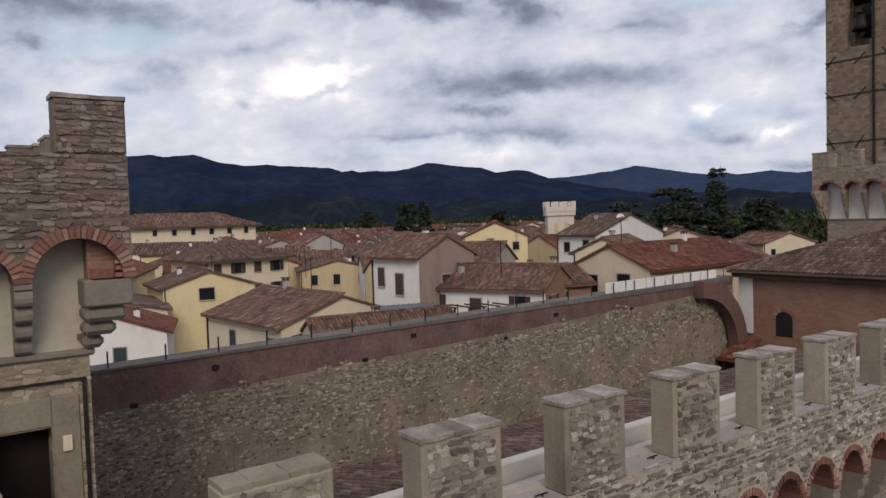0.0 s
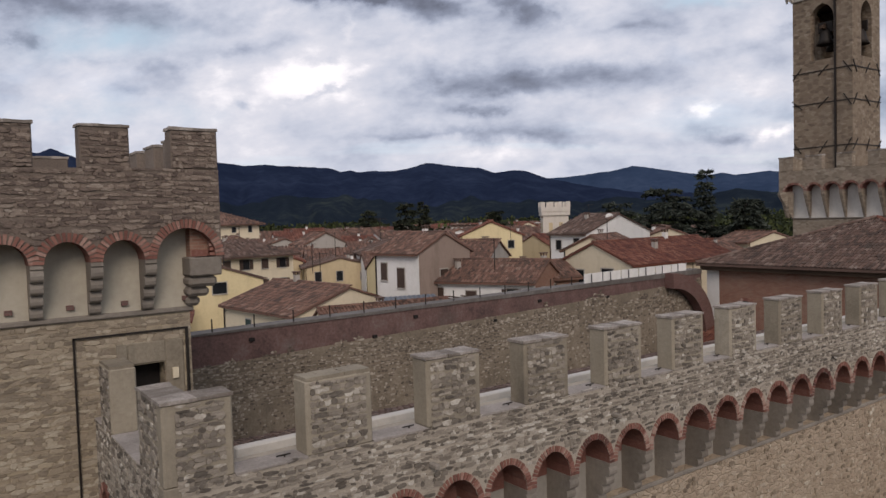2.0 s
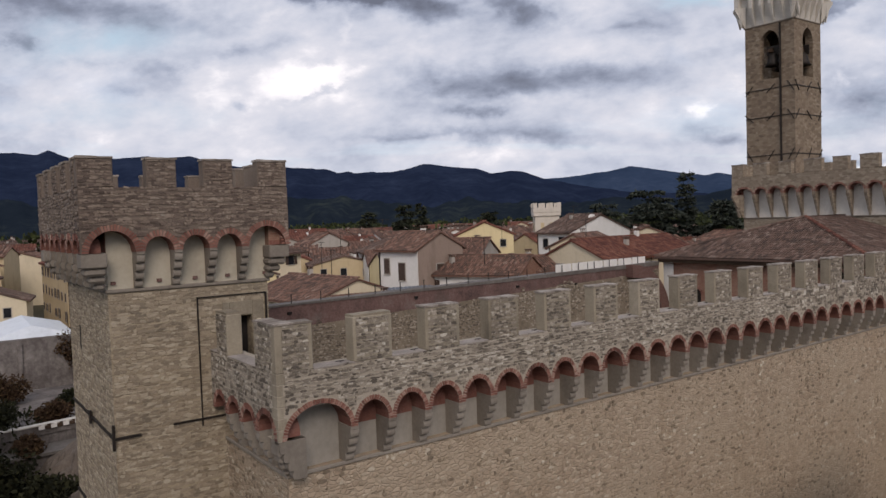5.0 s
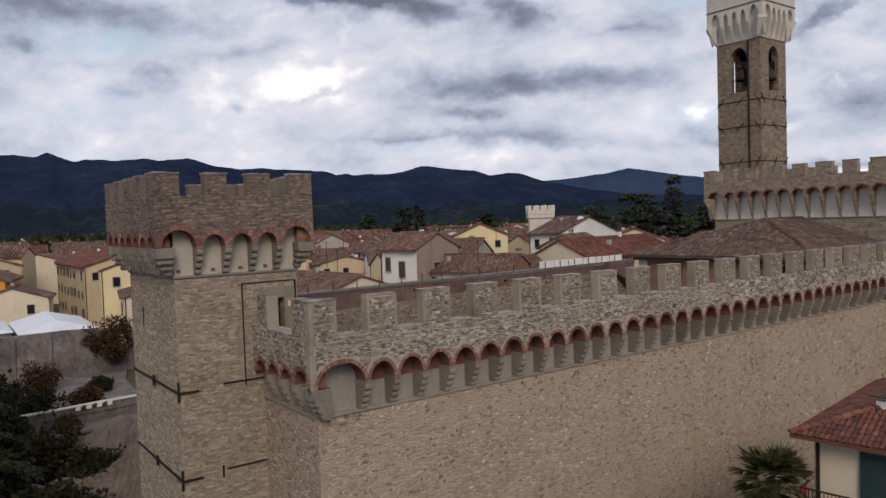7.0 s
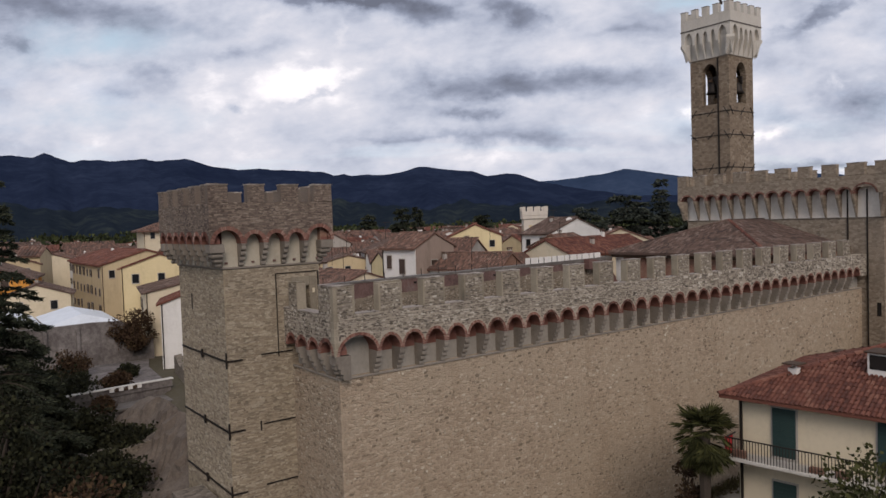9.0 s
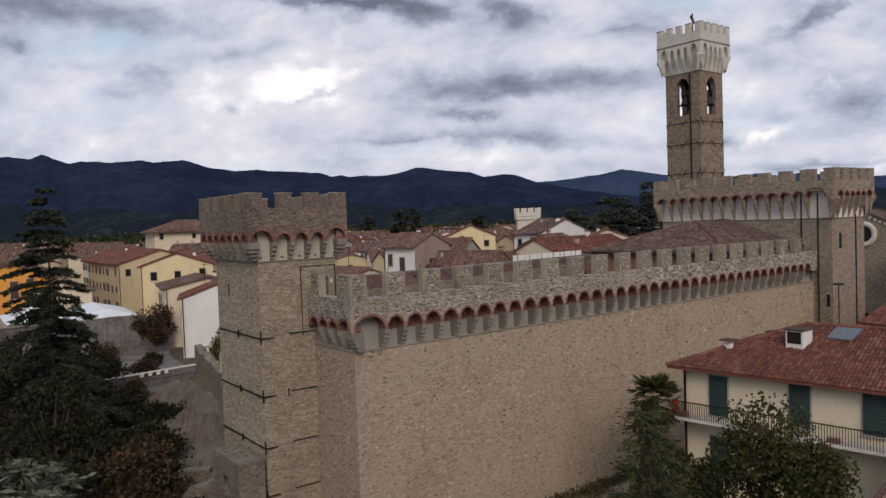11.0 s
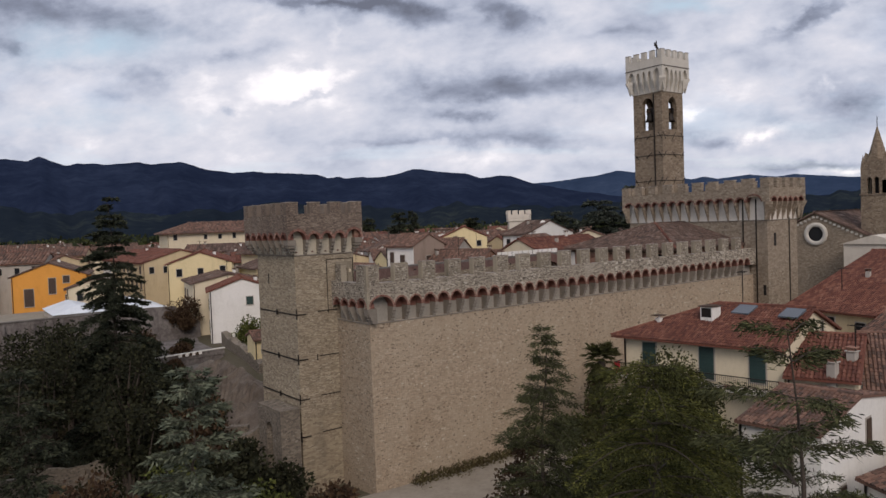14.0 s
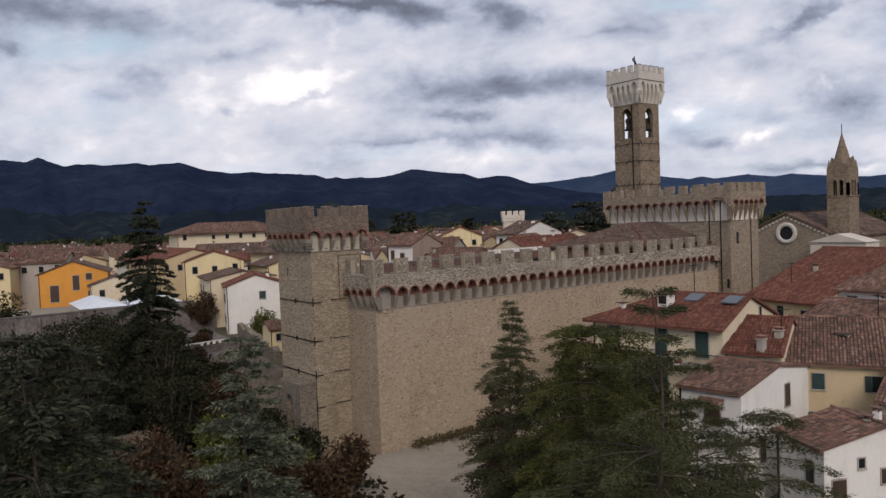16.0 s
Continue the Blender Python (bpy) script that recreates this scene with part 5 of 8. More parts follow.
def build_bell_tower():
    bell_t = thing("bell_tower", "tall square stone bell tower with a pale crenellated head", "bell tower")
    cx, cy, w = 59.72, 18.46, 4.8
    x0, x1, y0, y1 = cx - w / 2, cx + w / 2, cy - w / 2, cy + w / 2
    lo, hi, head, th = 31.68, 34.95, 36.87, 0.7
    box_part("shaft", x0, x1, y0, y1, 2, lo, M_TOWERSTONE, bell_t, label="brown stone shaft")
    for side in (Side(x0, y0, 1, 0), Side(x0, y1, 0, -1), Side(x1, y1, -1, 0), Side(x1, y0, 0, 1)):
        u0, u1 = 1.5, 3.35
        arcade(side, w, [(u0, u1)], hi, [1.2], head, th, M_TOWERSTONE, "belfry_wall", bell_t, pointed=True)
        for a, b in ((0, u0), (u1, w)):
            v = [side.at(u, z, -d) for d in (0, th) for u, z in ((a, lo), (b, lo), (b, hi), (a, hi))]
            jamb = (1, 5, 6, 2) if a == 0 else (4, 0, 3, 7)
            piece("belfry_pier", mesh_of("belfry_pier", v, [(0, 1, 2, 3), jamb, (5, 4, 7, 6)], M_TOWERSTONE), bell_t)
    box_part("belfry_ceiling", x0 + 0.1, x1 - 0.1, y0 + 0.1, y1 - 0.1, head - 0.3, head - 0.01, M_WOOD, bell_t)
    v, f = lathe([(0.05, 1.25), (0.32, 1.2), (0.42, 0.9), (0.5, 0.4), (0.72, 0.0), (0.66, 0.0), (0.3, 0.9)])
    shape = mesh_of("bell_body", v, f, M_IRON, True)
    for bx, by, bz in ((cx, cy + 0.1, 32.7), (x0 + 0.55, cy - 0.05, 32.9), (cx + 0.2, y0 + 0.55, 32.8)):
        bell = thing("bell", "dark bronze bell hung from a beam in the belfry", "bell", group="belfry bells", at=(bx, by, bz))
        piece("bell_body", shape, bell)
        box_part("yoke", -0.75, 0.75, -0.12, 0.12, 1.25, 1.5, M_WOOD, bell)
        box_part("wheel", -0.06, 0.06, -0.6, 0.6, 1.0, 1.9, M_IRON, bell, 0.04)
        box_part("beam", x0 - bx + 0.3, x1 - bx - 0.3, -0.1, 0.1, 1.52, 1.7, M_WOOD, bell)
    # pale head: brackets flaring out, arches, parapet and merlons
    over, spring, sill, top = 0.68, 38.75, 41.4, 42.45
    hb = (x0 - over, x1 + over, y0 - over, y1 + over)
    hw = w + 2 * over
    sp, rs = [(0.42, 1.5)] + row(1.8, hw - 1.8, 3, 0.3) + [(hw - 1.5, hw - 0.42)], [1.15] + [0.95] * 3 + [1.15]
    ml = row(0, hw, 5, 0.62)
    wm = wedge_mesh(0.14, 0.3, over, spring - head, M_WHITESTONE)
    crown(bell_t, hb, over, head, spring, sill, top, {k: (sp, rs, ml) for k in "swne"}, 0.06, M_WHITESTONE, 0, wm, capstone=0.06, pointed=True)
    # sloping faces behind the brackets
    v = [(x0, y0, head), (x1, y0, head), (x1, y1, head), (x0, y1, head)]
    g = over - 0.3
    v += [(x0 - g, y0 - g, 40.05), (x1 + g, y0 - g, 40.05), (x1 + g, y1 + g, 40.05), (x0 - g, y1 + g, 40.05)]
    piece("flare", mesh_of("flare", v, [(0, 1, 5, 4), (1, 2, 6, 5), (2, 3, 7, 6), (3, 0, 4, 7), (4, 5, 6, 7)], M_WHITESTONE), bell_t, label="pale flaring head")
    for px, py, a in ((hb[0], hb[2], -45), (hb[1], hb[2], 45), (hb[0], hb[3], -135), (hb[1], hb[3], 135)):
        piece("corbel", wm, bell_t, Matrix.Translation((px, py, head)) @ Matrix.Rotation(radians(a), 4, "Z") @ Matrix.Diagonal((3.0, 1.414, 1, 1)))
    box_part("string_course", x0 - 0.08, x1 + 0.08, y0 - 0.08, y1 + 0.08, head - 0.1, head, M_CORBEL, bell_t, 0.02)
    band = bmesh.new()
    block(band, hb[0] - 0.05, hb[1] + 0.05, hb[2] - 0.05, hb[2] + 0.1, 40.16, 40.28)
    block(band, hb[0] - 0.05, hb[0] + 0.1, hb[2] + 0.1, hb[3] + 0.05, 40.16, 40.28)
    part("string_course", band, M_STAINED, bell_t, "dark weathered string course")
    box_part("terrace", hb[0] + 0.3, hb[1] - 0.3, hb[2] + 0.3, hb[3] - 0.3, 40.4, 40.8, M_CONCRETE, bell_t)
    tilt = random.Random(4)
    for z in (30.72, 28.1, 24.5):
        hoop = bmesh.new()
        block(hoop, x0 - 0.05, x1 + 0.05, y0 - 0.05, y0 + 0.02, z, z + 0.08)
        block(hoop, x0 - 0.05, x0 + 0.02, y0 - 0.05, y1 + 0.05, z, z + 0.08)
        block(hoop, x1 - 0.02, x1 + 0.05, y0 - 0.05, y1 + 0.05, z, z + 0.08)
        part("iron_hoop", hoop, M_IRON, bell_t, "dark iron hoop")
        # slanting anchor bars
        bar = box_mesh("anchor", 0.07, 0.06, 1.15, M_IRON)
        for side in (Side(x0, y0, 1, 0), Side(x0, y1, 0, -1)):
            for u in (0.35, 2.5, 4.45):
                piece("anchor", bar, bell_t, side.pose_at(u, z + 0.04, 0.05) @ Matrix.Rotation(tilt.choice((-1, 1)) * tilt.uniform(0.5, 0.9), 4, "Y") @ Matrix.Translation((0, 0, -0.55)))
    box_part("rain_pipe", x0 - 0.12, x0, 17.3, 17.44, 22, head - 0.2, M_IRON, bell_t)
    vane = thing("weather_vane", "small dark iron weather vane on a pole", "weather vane", at=(cx, cy, 40.8))
    box_part("pole", -0.05, 0.05, -0.05, 0.05, 0, 3.3, M_IRON, vane)
    vm = bmesh.new()
    block(vm, -0.25, 0.25, -0.06, 0.06, 2.7, 3.1, 0.05)
    block(vm, -0.5, -0.2, -0.05, 0.05, 2.9, 3.4, 0.05)
    block(vm, 0.15, 0.45, -0.05, 0.05, 2.4, 2.8, 0.05)
    block(vm, -0.15, 0.1, -0.05, 0.05, 3.0, 3.7, 0.05)
    part("figure", vm, M_IRON, vane, "dark cut-out metal figure")


build_bell_tower()

# ---- land: one ground sheet, distant hills ----
def ground_z(x, y):
    rise = min(max((y - 2.0) / 26.0, 0.0), 1.0)
    rise = rise * rise * (3 - 2 * rise)
    left = min(max((3.5 - x) / 11.0, 0.0), 1.0) * min(max((y - 1.0) / 16.0, 0.0), 1.0) * (1 - min(max((y - 63.0) / 8.0, 0.0), 1.0))
    far = min(max((math.hypot(x, y) - 160) / 900.0, 0.0), 1.0)
    return -0.45 + 4.6 * rise - 6.2 * left - 6.0 * far


def build_ground():
    def axis(lo, hi):
        out = list(np.arange(-80, 200, 5.0))
        a = 200.0
        while a < hi:
            a *= 1.25
            out.append(a)
        a = -80.0
        while a > lo:
            a *= 1.3
            out.insert(0, a)
        return out
    xs, ys = axis(-4600, 4600), axis(-4600, 4600)
    v = [(x, y, ground_z(x, y) + (0.12 * noise.noise((x * 0.2, y * 0.2, 0)))) for y in ys for x in xs]
    n = len(xs)
    f = [(j * n + i, j * n + i + 1, (j + 1) * n + i + 1, (j + 1) * n + i) for j in range(len(ys) - 1) for i in range(n - 1)]
    g = piece("ground", mesh_of("ground", v, f, M_LAND, True), None, None, "dry dusty earth and grass round the castle", "structure")
    g["category"] = "ground"


M_LAND = surface("earth_and_grass", [(0.2, (0.035, 0.040, 0.022)), (0.45, (0.085, 0.075, 0.05)), (0.6, (0.105, 0.092, 0.070)), (0.85, (0.17, 0.152, 0.122))], big=0.07, grain=2.0, relief=0.05, gloss=0.05)
build_ground()


def build_hills():
    """Ranges of wooded hills; heights are slopes above the eye by bearing from the line of view."""
    crest = [(-46, 5.0), (-31.4, 5.42), (-30, 5.36), (-29.3, 5.7), (-27.7, 5.04), (-27, 5.2), (-25, 5.09), (-22.9, 5.34), (-22.1, 5.13), (-19.9, 5.3), (-18.2, 4.73), (-16.4, 4.49),
             (-14.6, 4.59), (-13.7, 4.41), (-11.6, 4.23), (-9.9, 4.19), (-9, 3.91), (-8.1, 4.02), (-7.6, 3.83), (-6.4, 3.88), (-5, 3.75), (-3.7, 3.97), (-2.1, 4.41), (0.3, 4.1), (2.1, 3.94),
             (3.2, 3.5), (4.8, 3.66), (5.7, 3.53)]
    right = [(-46, 3.0), (-6, 3.2), (7.4, 2.88), (9.6, 3.0), (12.2, 3.23), (13.9, 3.57), (15.1, 3.34), (16.8, 3.04), (19.4, 2.64), (20.2, 2.76), (21.2, 2.54), (23.3, 2.74), (25.2, 2.46), (26.3, 2.6),
             (28.4, 2.33), (30.8, 2.1), (46, 2.3)]
    front = crest + [(7.4, 2.86), (10, 2.3), (14, 1.6), (20, 1.2), (28, 1.0), (46, 0.9)]
    middle = [(a, e * 0.76 - 0.2) for a, e in front]
    low = [(-46, 2.4), (-32, 2.3), (-24, 1.6), (-14, 1.9), (-4, 1.2), (6, 1.5), (14, 1.0), (24, 1.2), (46, 1.1)]
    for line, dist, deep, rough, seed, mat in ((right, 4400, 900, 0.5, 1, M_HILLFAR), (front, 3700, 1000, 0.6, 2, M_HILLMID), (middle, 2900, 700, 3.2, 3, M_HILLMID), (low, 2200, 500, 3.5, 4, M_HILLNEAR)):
        v, f, cols, rows = [], [], 420, 12
        for j in range(rows):
            t = j / (rows - 1)
            for i in range(cols + 1):
                b = -46 + 92 * i / cols
                e = next(ea + (eb - ea) * (b - a) / (c - a) for (a, ea), (c, eb) in zip(line, line[1:]) if a <= b <= c)
                e += rough * (0.16 * noise.noise((b * 0.3, seed * 3.1, 0)) + 0.07 * noise.noise((b * 1.1, seed, 1))) + 0.035 * noise.noise((b * 3.3, seed, 2)) + 0.022 * noise.noise((b * 8.0, seed, 3))
                r = dist - deep * (1 - t) + 130 * noise.noise((b * 0.45, t * 1.5, seed)) * (1 - t) * 4 * t + 50 * noise.noise((b * 1.3, t * 3, seed)) * (1 - t)
                az = VIEW_AZ - radians(b)
                z = 19.7 + dist * math.tan(radians(e)) * (t ** 0.8)
                v.append((r * math.cos(az), r * math.sin(az), z - 60 * (1 - t)))
        f = [(j * (cols + 1) + i, j * (cols + 1) + i + 1, (j + 1) * (cols + 1) + i + 1, (j + 1) * (cols + 1) + i) for j in range(rows - 1) for i in range(cols)]
        h = piece("hills", mesh_of("hills", v, f, mat, True), None, None, "wooded hills on the horizon, tinted blue for haze", "structure")
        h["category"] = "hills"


# haze is put into the base colours: bluer and paler with distance
M_HILLFAR = surface("far_hazed_wooded_hill", [(0.3, (0.021, 0.035, 0.066)), (0.5, (0.029, 0.046, 0.083)), (0.7, (0.043, 0.062, 0.104))], big=0.004, grain=0.02, relief=0, gloss=0.0)
M_HILLMID = surface("middle_hazed_wooded_hill", [(0.3, (0.009, 0.014, 0.031)), (0.48, (0.014, 0.021, 0.042)), (0.6, (0.020, 0.029, 0.055)), (0.75, (0.031, 0.042, 0.070))], big=0.005, grain=0.025, relief=0, gloss=0.0)
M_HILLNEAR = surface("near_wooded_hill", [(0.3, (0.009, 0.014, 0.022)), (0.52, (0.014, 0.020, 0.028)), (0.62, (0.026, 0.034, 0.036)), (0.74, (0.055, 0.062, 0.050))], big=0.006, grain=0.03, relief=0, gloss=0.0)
build_hills()


def forecourt():
    """Sandy open ground before the wall, with an uneven edge."""
    v, f, n = [], [], 40
    for i in range(n + 1):
        x = -7.0 + 60 * i / n
        v += [(x, 0.6, -0.22), (x, -6, -0.24), (x, -13.5 + 1.6 * noise.noise((x * 0.3, 1, 0)), -0.27), (x, -15.0 + 1.6 * noise.noise((x * 0.3, 1, 0)), -0.8)]
    for i in range(n):
        k = i * 4
        f += [(k, k + 1, k + 5, k + 4), (k + 1, k + 2, k + 6, k + 5), (k + 2, k + 3, k + 7, k + 6)]
    ob = piece("pavement", mesh_of("pavement", v, [q[::-1] for q in f], M_DUST), None, None, "pale sandy forecourt at the foot of the wall", "structure")
    ob["category"] = "forecourt"


forecourt()

# ---- town ----
WINDOW_MESHES = {}


def window_unit(w, h, style):
    """Meshes of a window: surround, dark pane, one shutter leaf. x centred, y out of the wall is negative, z up from the sill."""
    key = (round(w, 2), round(h, 2), style)
    if key not in WINDOW_MESHES:
        bm = bmesh.new()
        t = 0.09
        block(bm, -w / 2 - t, -w / 2, -0.05, 0.1, -t, h + t)
        block(bm, w / 2, w / 2 + t, -0.05, 0.1, -t, h + t)
        block(bm, -w / 2, w / 2, -0.05, 0.1, h, h + t)
        block(bm, -w / 2 - t, w / 2 + t, -0.12, 0.1, -t - 0.03, 0.0)
        sur = bpy.data.meshes.new("window")
        bm.to_mesh(sur)
        bm.free()
        sur.materials.append(M_GREYR)
        bm = bmesh.new()
        block(bm, -w / 2, w / 2, -0.012, 0.05, 0, h)
        block(bm, -0.03, 0.03, -0.035, -0.01, 0, h)
        pane = bpy.data.meshes.new("pane")
        bm.to_mesh(pane)
        bm.free()
        pane.materials.append(M_GLASS)
        bm = bmesh.new()
        sw = w / 2
        # one leaf with louvres: a saw-toothed face on a flat back
        n = max(4, int(h / 0.2))
        prof = [(-0.052, 0.0), (-0.052, h), (-0.10, h)]
        for i in range(n):
            z1, z0 = h - 0.04 - (h - 0.08) * i / n, h - 0.04 - (h - 0.08) * (i + 1) / n
            prof += [(-0.10, z1), (-0.118, z0 + 0.012)]
        prof.append((-0.10, 0.0))
        ra, rb = [bm.verts.new((-sw / 2, y, z)) for y, z in prof], [bm.verts.new((sw / 2, y, z)) for y, z in prof]
        m = len(prof)
        bm.faces.new(ra)
        bm.faces.new(rb[::-1])
        for i in range(m):
            bm.faces.new((ra[i], rb[i], rb[(i + 1) % m], ra[(i + 1) % m]))
        leaf = bpy.data.meshes.new("shutter")
        bm.to_mesh(leaf)
        bm.free()
        leaf.materials.append({"g": M_GREEN, "b": M_BROWNSHUT}.get(style, M_BROWNSHUT))
        WINDOW_MESHES[key] = (sur, pane, leaf, sw)
    return WINDOW_MESHES[key]


def add_window(side, u, z, w, h, parent, style="b", closed=False):
    sur, pane, leaf, sw = window_unit(w, h, style)
    win = piece("window", sur, parent, side.pose_at(u, z))
    piece("pane", pane, win)
    if style in "gb":
        off = sw / 2 if closed else w / 2 + sw / 2 + 0.02
        for s in (-1, 1):
            piece("shutter", leaf, win, Matrix.Translation((s * off, 0, 0)))
    return win


def add_chimney(x, y, z, parent, h=0.6, w=0.42):
    bm = block(bmesh.new(), x - w / 2, x + w / 2, y - w / 2, y + w / 2, z - 1.2, z + h, 0.02)
    st = part("chimney", bm, M_WHITE if (int(x * 7) % 2) else M_GREYR, parent)
    bm = bmesh.new()
    for sx, sy in ((-1, -1), (1, -1), (1, 1), (-1, 1)):
        block(bm, x + sx * w * 0.4 - 0.05, x + sx * w * 0.4 + 0.05, y + sy * w * 0.4 - 0.05, y + sy * w * 0.4 + 0.05, z + h, z + h + 0.22)
    block(bm, x - w * 0.72, x + w * 0.72, y - w * 0.72, y + w * 0.72, z + h + 0.22, z + h + 0.30, 0.02)
    part("chimney_cap", bm, M_TILEBROWN, st)


def house(a, b, depth, eave, rise, wall, roof, label, ridge="par", hip=(False, False), windows="auto", style="b", seed=1, over=0.45, chimneys=1,
          tile=None, category="house", group="", cols=None, storey=3.0, gable_mat=None):
    """A house whose facade runs from a to b, left to right from outside. ridge par: along the facade; perp: gable on the facade."""
    rng = random.Random(seed)
    a, b = Vector((a[0], a[1], 0)), Vector((b[0], b[1], 0))
    u = (b - a).normalized()
    inn = Vector((-u.y, u.x, 0))
    length = (b - a).length
    base = min(ground_z(p.x, p.y) for p in (a, b, a + inn * depth, b + inn * depth)) - 0.6
    mid = (a + b) / 2 + inn * (depth / 2)
    h = thing("house", label, category, group)
    dist = math.hypot(mid.x + 5, mid.y + 15)
    step, tr = tile or ((0.26, 0.44) if dist < 85 else (0.38, 0.6) if dist < 125 else (0.6, 0.9))

    def P(s, d, z):
        return a + u * s + inn * d + UP * z
    top = eave - 0.02
    corners = [P(0, 0, base), P(length, 0, base), P(length, depth, base), P(0, depth, base)]
    v = corners + [Vector((c.x, c.y, top)) for c in corners]
    f = [(0, 1, 5, 4), (1, 2, 6, 5), (2, 3, 7, 6), (3, 0, 4, 7)]
    piece("wall", mesh_of("wall", v, f, wall), h)
    o = over
    if ridge == "perp":
        # gables on the facade and at the back
        r0, r1 = P(length / 2, -o * 0.4, eave + rise), P(length / 2, depth + o * 0.4, eave + rise)
        drop = rise * o / (length / 2)
        roof_plane([P(-o, depth + o * 0.4, eave - drop), P(-o, -o * 0.4, eave - drop), r0, r1], h, roof, step=step, row=tr, seed=seed)
        roof_plane([P(length + o, -o * 0.4, eave - drop), P(length + o, depth + o * 0.4, eave - drop), r1, r0], h, roof, step=step, row=tr, seed=seed + 50)
        ridge_tiles(h, r0 + UP * 0.05, r1 + UP * 0.05, roof)
        for d in (0, depth):
            tri = [P(0, d, top), P(length, d, top), P(length / 2, d, eave + rise - 0.16)]
            piece("gable", mesh_of("gable", tri, [(0, 1, 2)] if d == 0 else [(2, 1, 0)], gable_mat or wall), h)
    else:
        drop = rise * o / (depth / 2)
        i0, i1 = (depth / 2 if hip[0] else -o * 0.4), (length - depth / 2 if hip[1] else length + o * 0.4)
        if i1 < i0:
            i0 = i1 = length / 2
        e0, e1 = (-o if hip[0] else -o * 0.4), (length + o if hip[1] else length + o * 0.4)
        r0, r1 = P(i0, depth / 2, eave + rise), P(i1, depth / 2, eave + rise)
        lo = eave - drop
        pts = [P(e0, -o, lo), P(e1, -o, lo), r1, r0] if i1 > i0 else [P(e0, -o, lo), P(e1, -o, lo), r0]
        roof_plane(pts, h, roof, step=step, row=tr, seed=seed)
        pts = [P(e1, depth + o, lo), P(e0, depth + o, lo), r0, r1] if i1 > i0 else [P(e1, depth + o, lo), P(e0, depth + o, lo), r0]
        roof_plane(pts, h, roof, step=step, row=tr, seed=seed + 50, tiles=dist < 60 or mid.y < 20)
        if i1 > i0:
            ridge_tiles(h, r0 + UP * 0.05, r1 + UP * 0.05, roof)
        if hip[0]:
            roof_plane([P(e0, depth + o, lo), P(e0, -o, lo), r0], h, roof, step=step, row=tr, seed=seed + 60)
            ridge_tiles(h, P(e0, -o, lo + 0.05), r0 + UP * 0.05, roof)
        else:
            piece("gable", mesh_of("gable", [P(0, depth, top), P(0, 0, top), P(0, depth / 2, eave + rise - 0.16)], [(0, 1, 2)], gable_mat or wall), h)
        if hip[1]:
            roof_plane([P(e1, -o, lo), P(e1, depth + o, lo), r1], h, roof, step=step, row=tr, seed=seed + 70)
            ridge_tiles(h, P(e1, -o, lo + 0.05), r1 + UP * 0.05, roof)
        else:
            piece("gable", mesh_of("gable", [P(length, 0, top), P(length, depth, top), P(length, depth / 2, eave + rise - 0.16)], [(0, 1, 2)], gable_mat or wall), h)
    if gable_mat:
        pts = [P(length + 0.03, 0.02, base), P(length + 0.03, depth - 0.02, base), P(length + 0.03, depth - 0.02, top), P(length + 0.03, depth / 2, eave + rise - 0.17), P(length + 0.03, 0.02, top)]
        piece("end_wall", mesh_of("end_wall", pts, [(0, 1, 2, 3, 4)], gable_mat), h)
    front, right, left = Side(a.x, a.y, u.x, u.y), Side(b.x, b.y, inn.x, inn.y), Side(a.x + inn.x * depth, a.y + inn.y * depth, -inn.x, -inn.y)
    if windows == "auto":
        for side, ln in ((front, length), (right, depth), (left, depth)):
            n = max(1, int(ln / 2.9)) if side is not front or cols is None else cols
            street = side is left and mid.x < 25 and mid.y > 50
            for k in range(3 if street else 2 if dist < 95 else 1):
                z = eave - 2.15 - k * storey
                if z < base + 1.5:
                    continue
                for i in range(n):
                    if rng.random() < 0.85 and (dist < 75 or side is front or street):
                        add_window(side, ln * (i + 0.5) / n + rng.uniform(-0.2, 0.2), z, rng.choice((0.85, 0.95)), rng.choice((1.2, 1.45)), h, style if dist < 70 or street else "n", rng.random() < 0.4)
    elif windows:
        for where, s, z, w, hh, st, shut in windows:
            add_window({"f": front, "r": right, "l": left}[where], s, z, w, hh, h, st, shut)
    for _ in range(chimneys):
        s, d = rng.uniform(0.25, 0.75) * length, rng.uniform(0.25, 0.75) * depth
        t = abs((d / depth if ridge == "par" else s / length) - 0.5) * 2
        p = P(s, d, 0)
        add_chimney(p.x, p.y, eave + rise * (1 - t), h)
    # rain gutter and pipe
    gp = front.at(0.15, 0, 0.08)
    box_part("rain_pipe", gp.x - 0.05, gp.x + 0.05, gp.y - 0.05, gp.y + 0.05, base + 0.5, eave - 0.1, M_IRON if dist < 90 else M_WOOD, h)
    return h


# houses close to the castle garden
house((17.3, -8.9), (19.0, -20.8), 10.6, 10.75, 1.95, M_CREAM, M_TILERED, "cream rendered house with red tile roof and dark green shutters", hip=(True, False), style="g", seed=3, over=0.7, chimneys=0, tile=(0.21, 0.36),
      windows=[("f", 2.2, 7.75, 1.05, 2.35, "g", True), ("f", 6.7, 7.9, 1.05, 2.3, "g", True), ("f", 10.3, 8.1, 1.05, 2.3, "g", True), ("f", 2.2, 4.2, 1.05, 2.3, "g", True),
               ("f", 6.7, 4.2, 1.05, 2.3, "g", True), ("r", 7.6, 10.6, 0.5, 0.9, "n", False)])


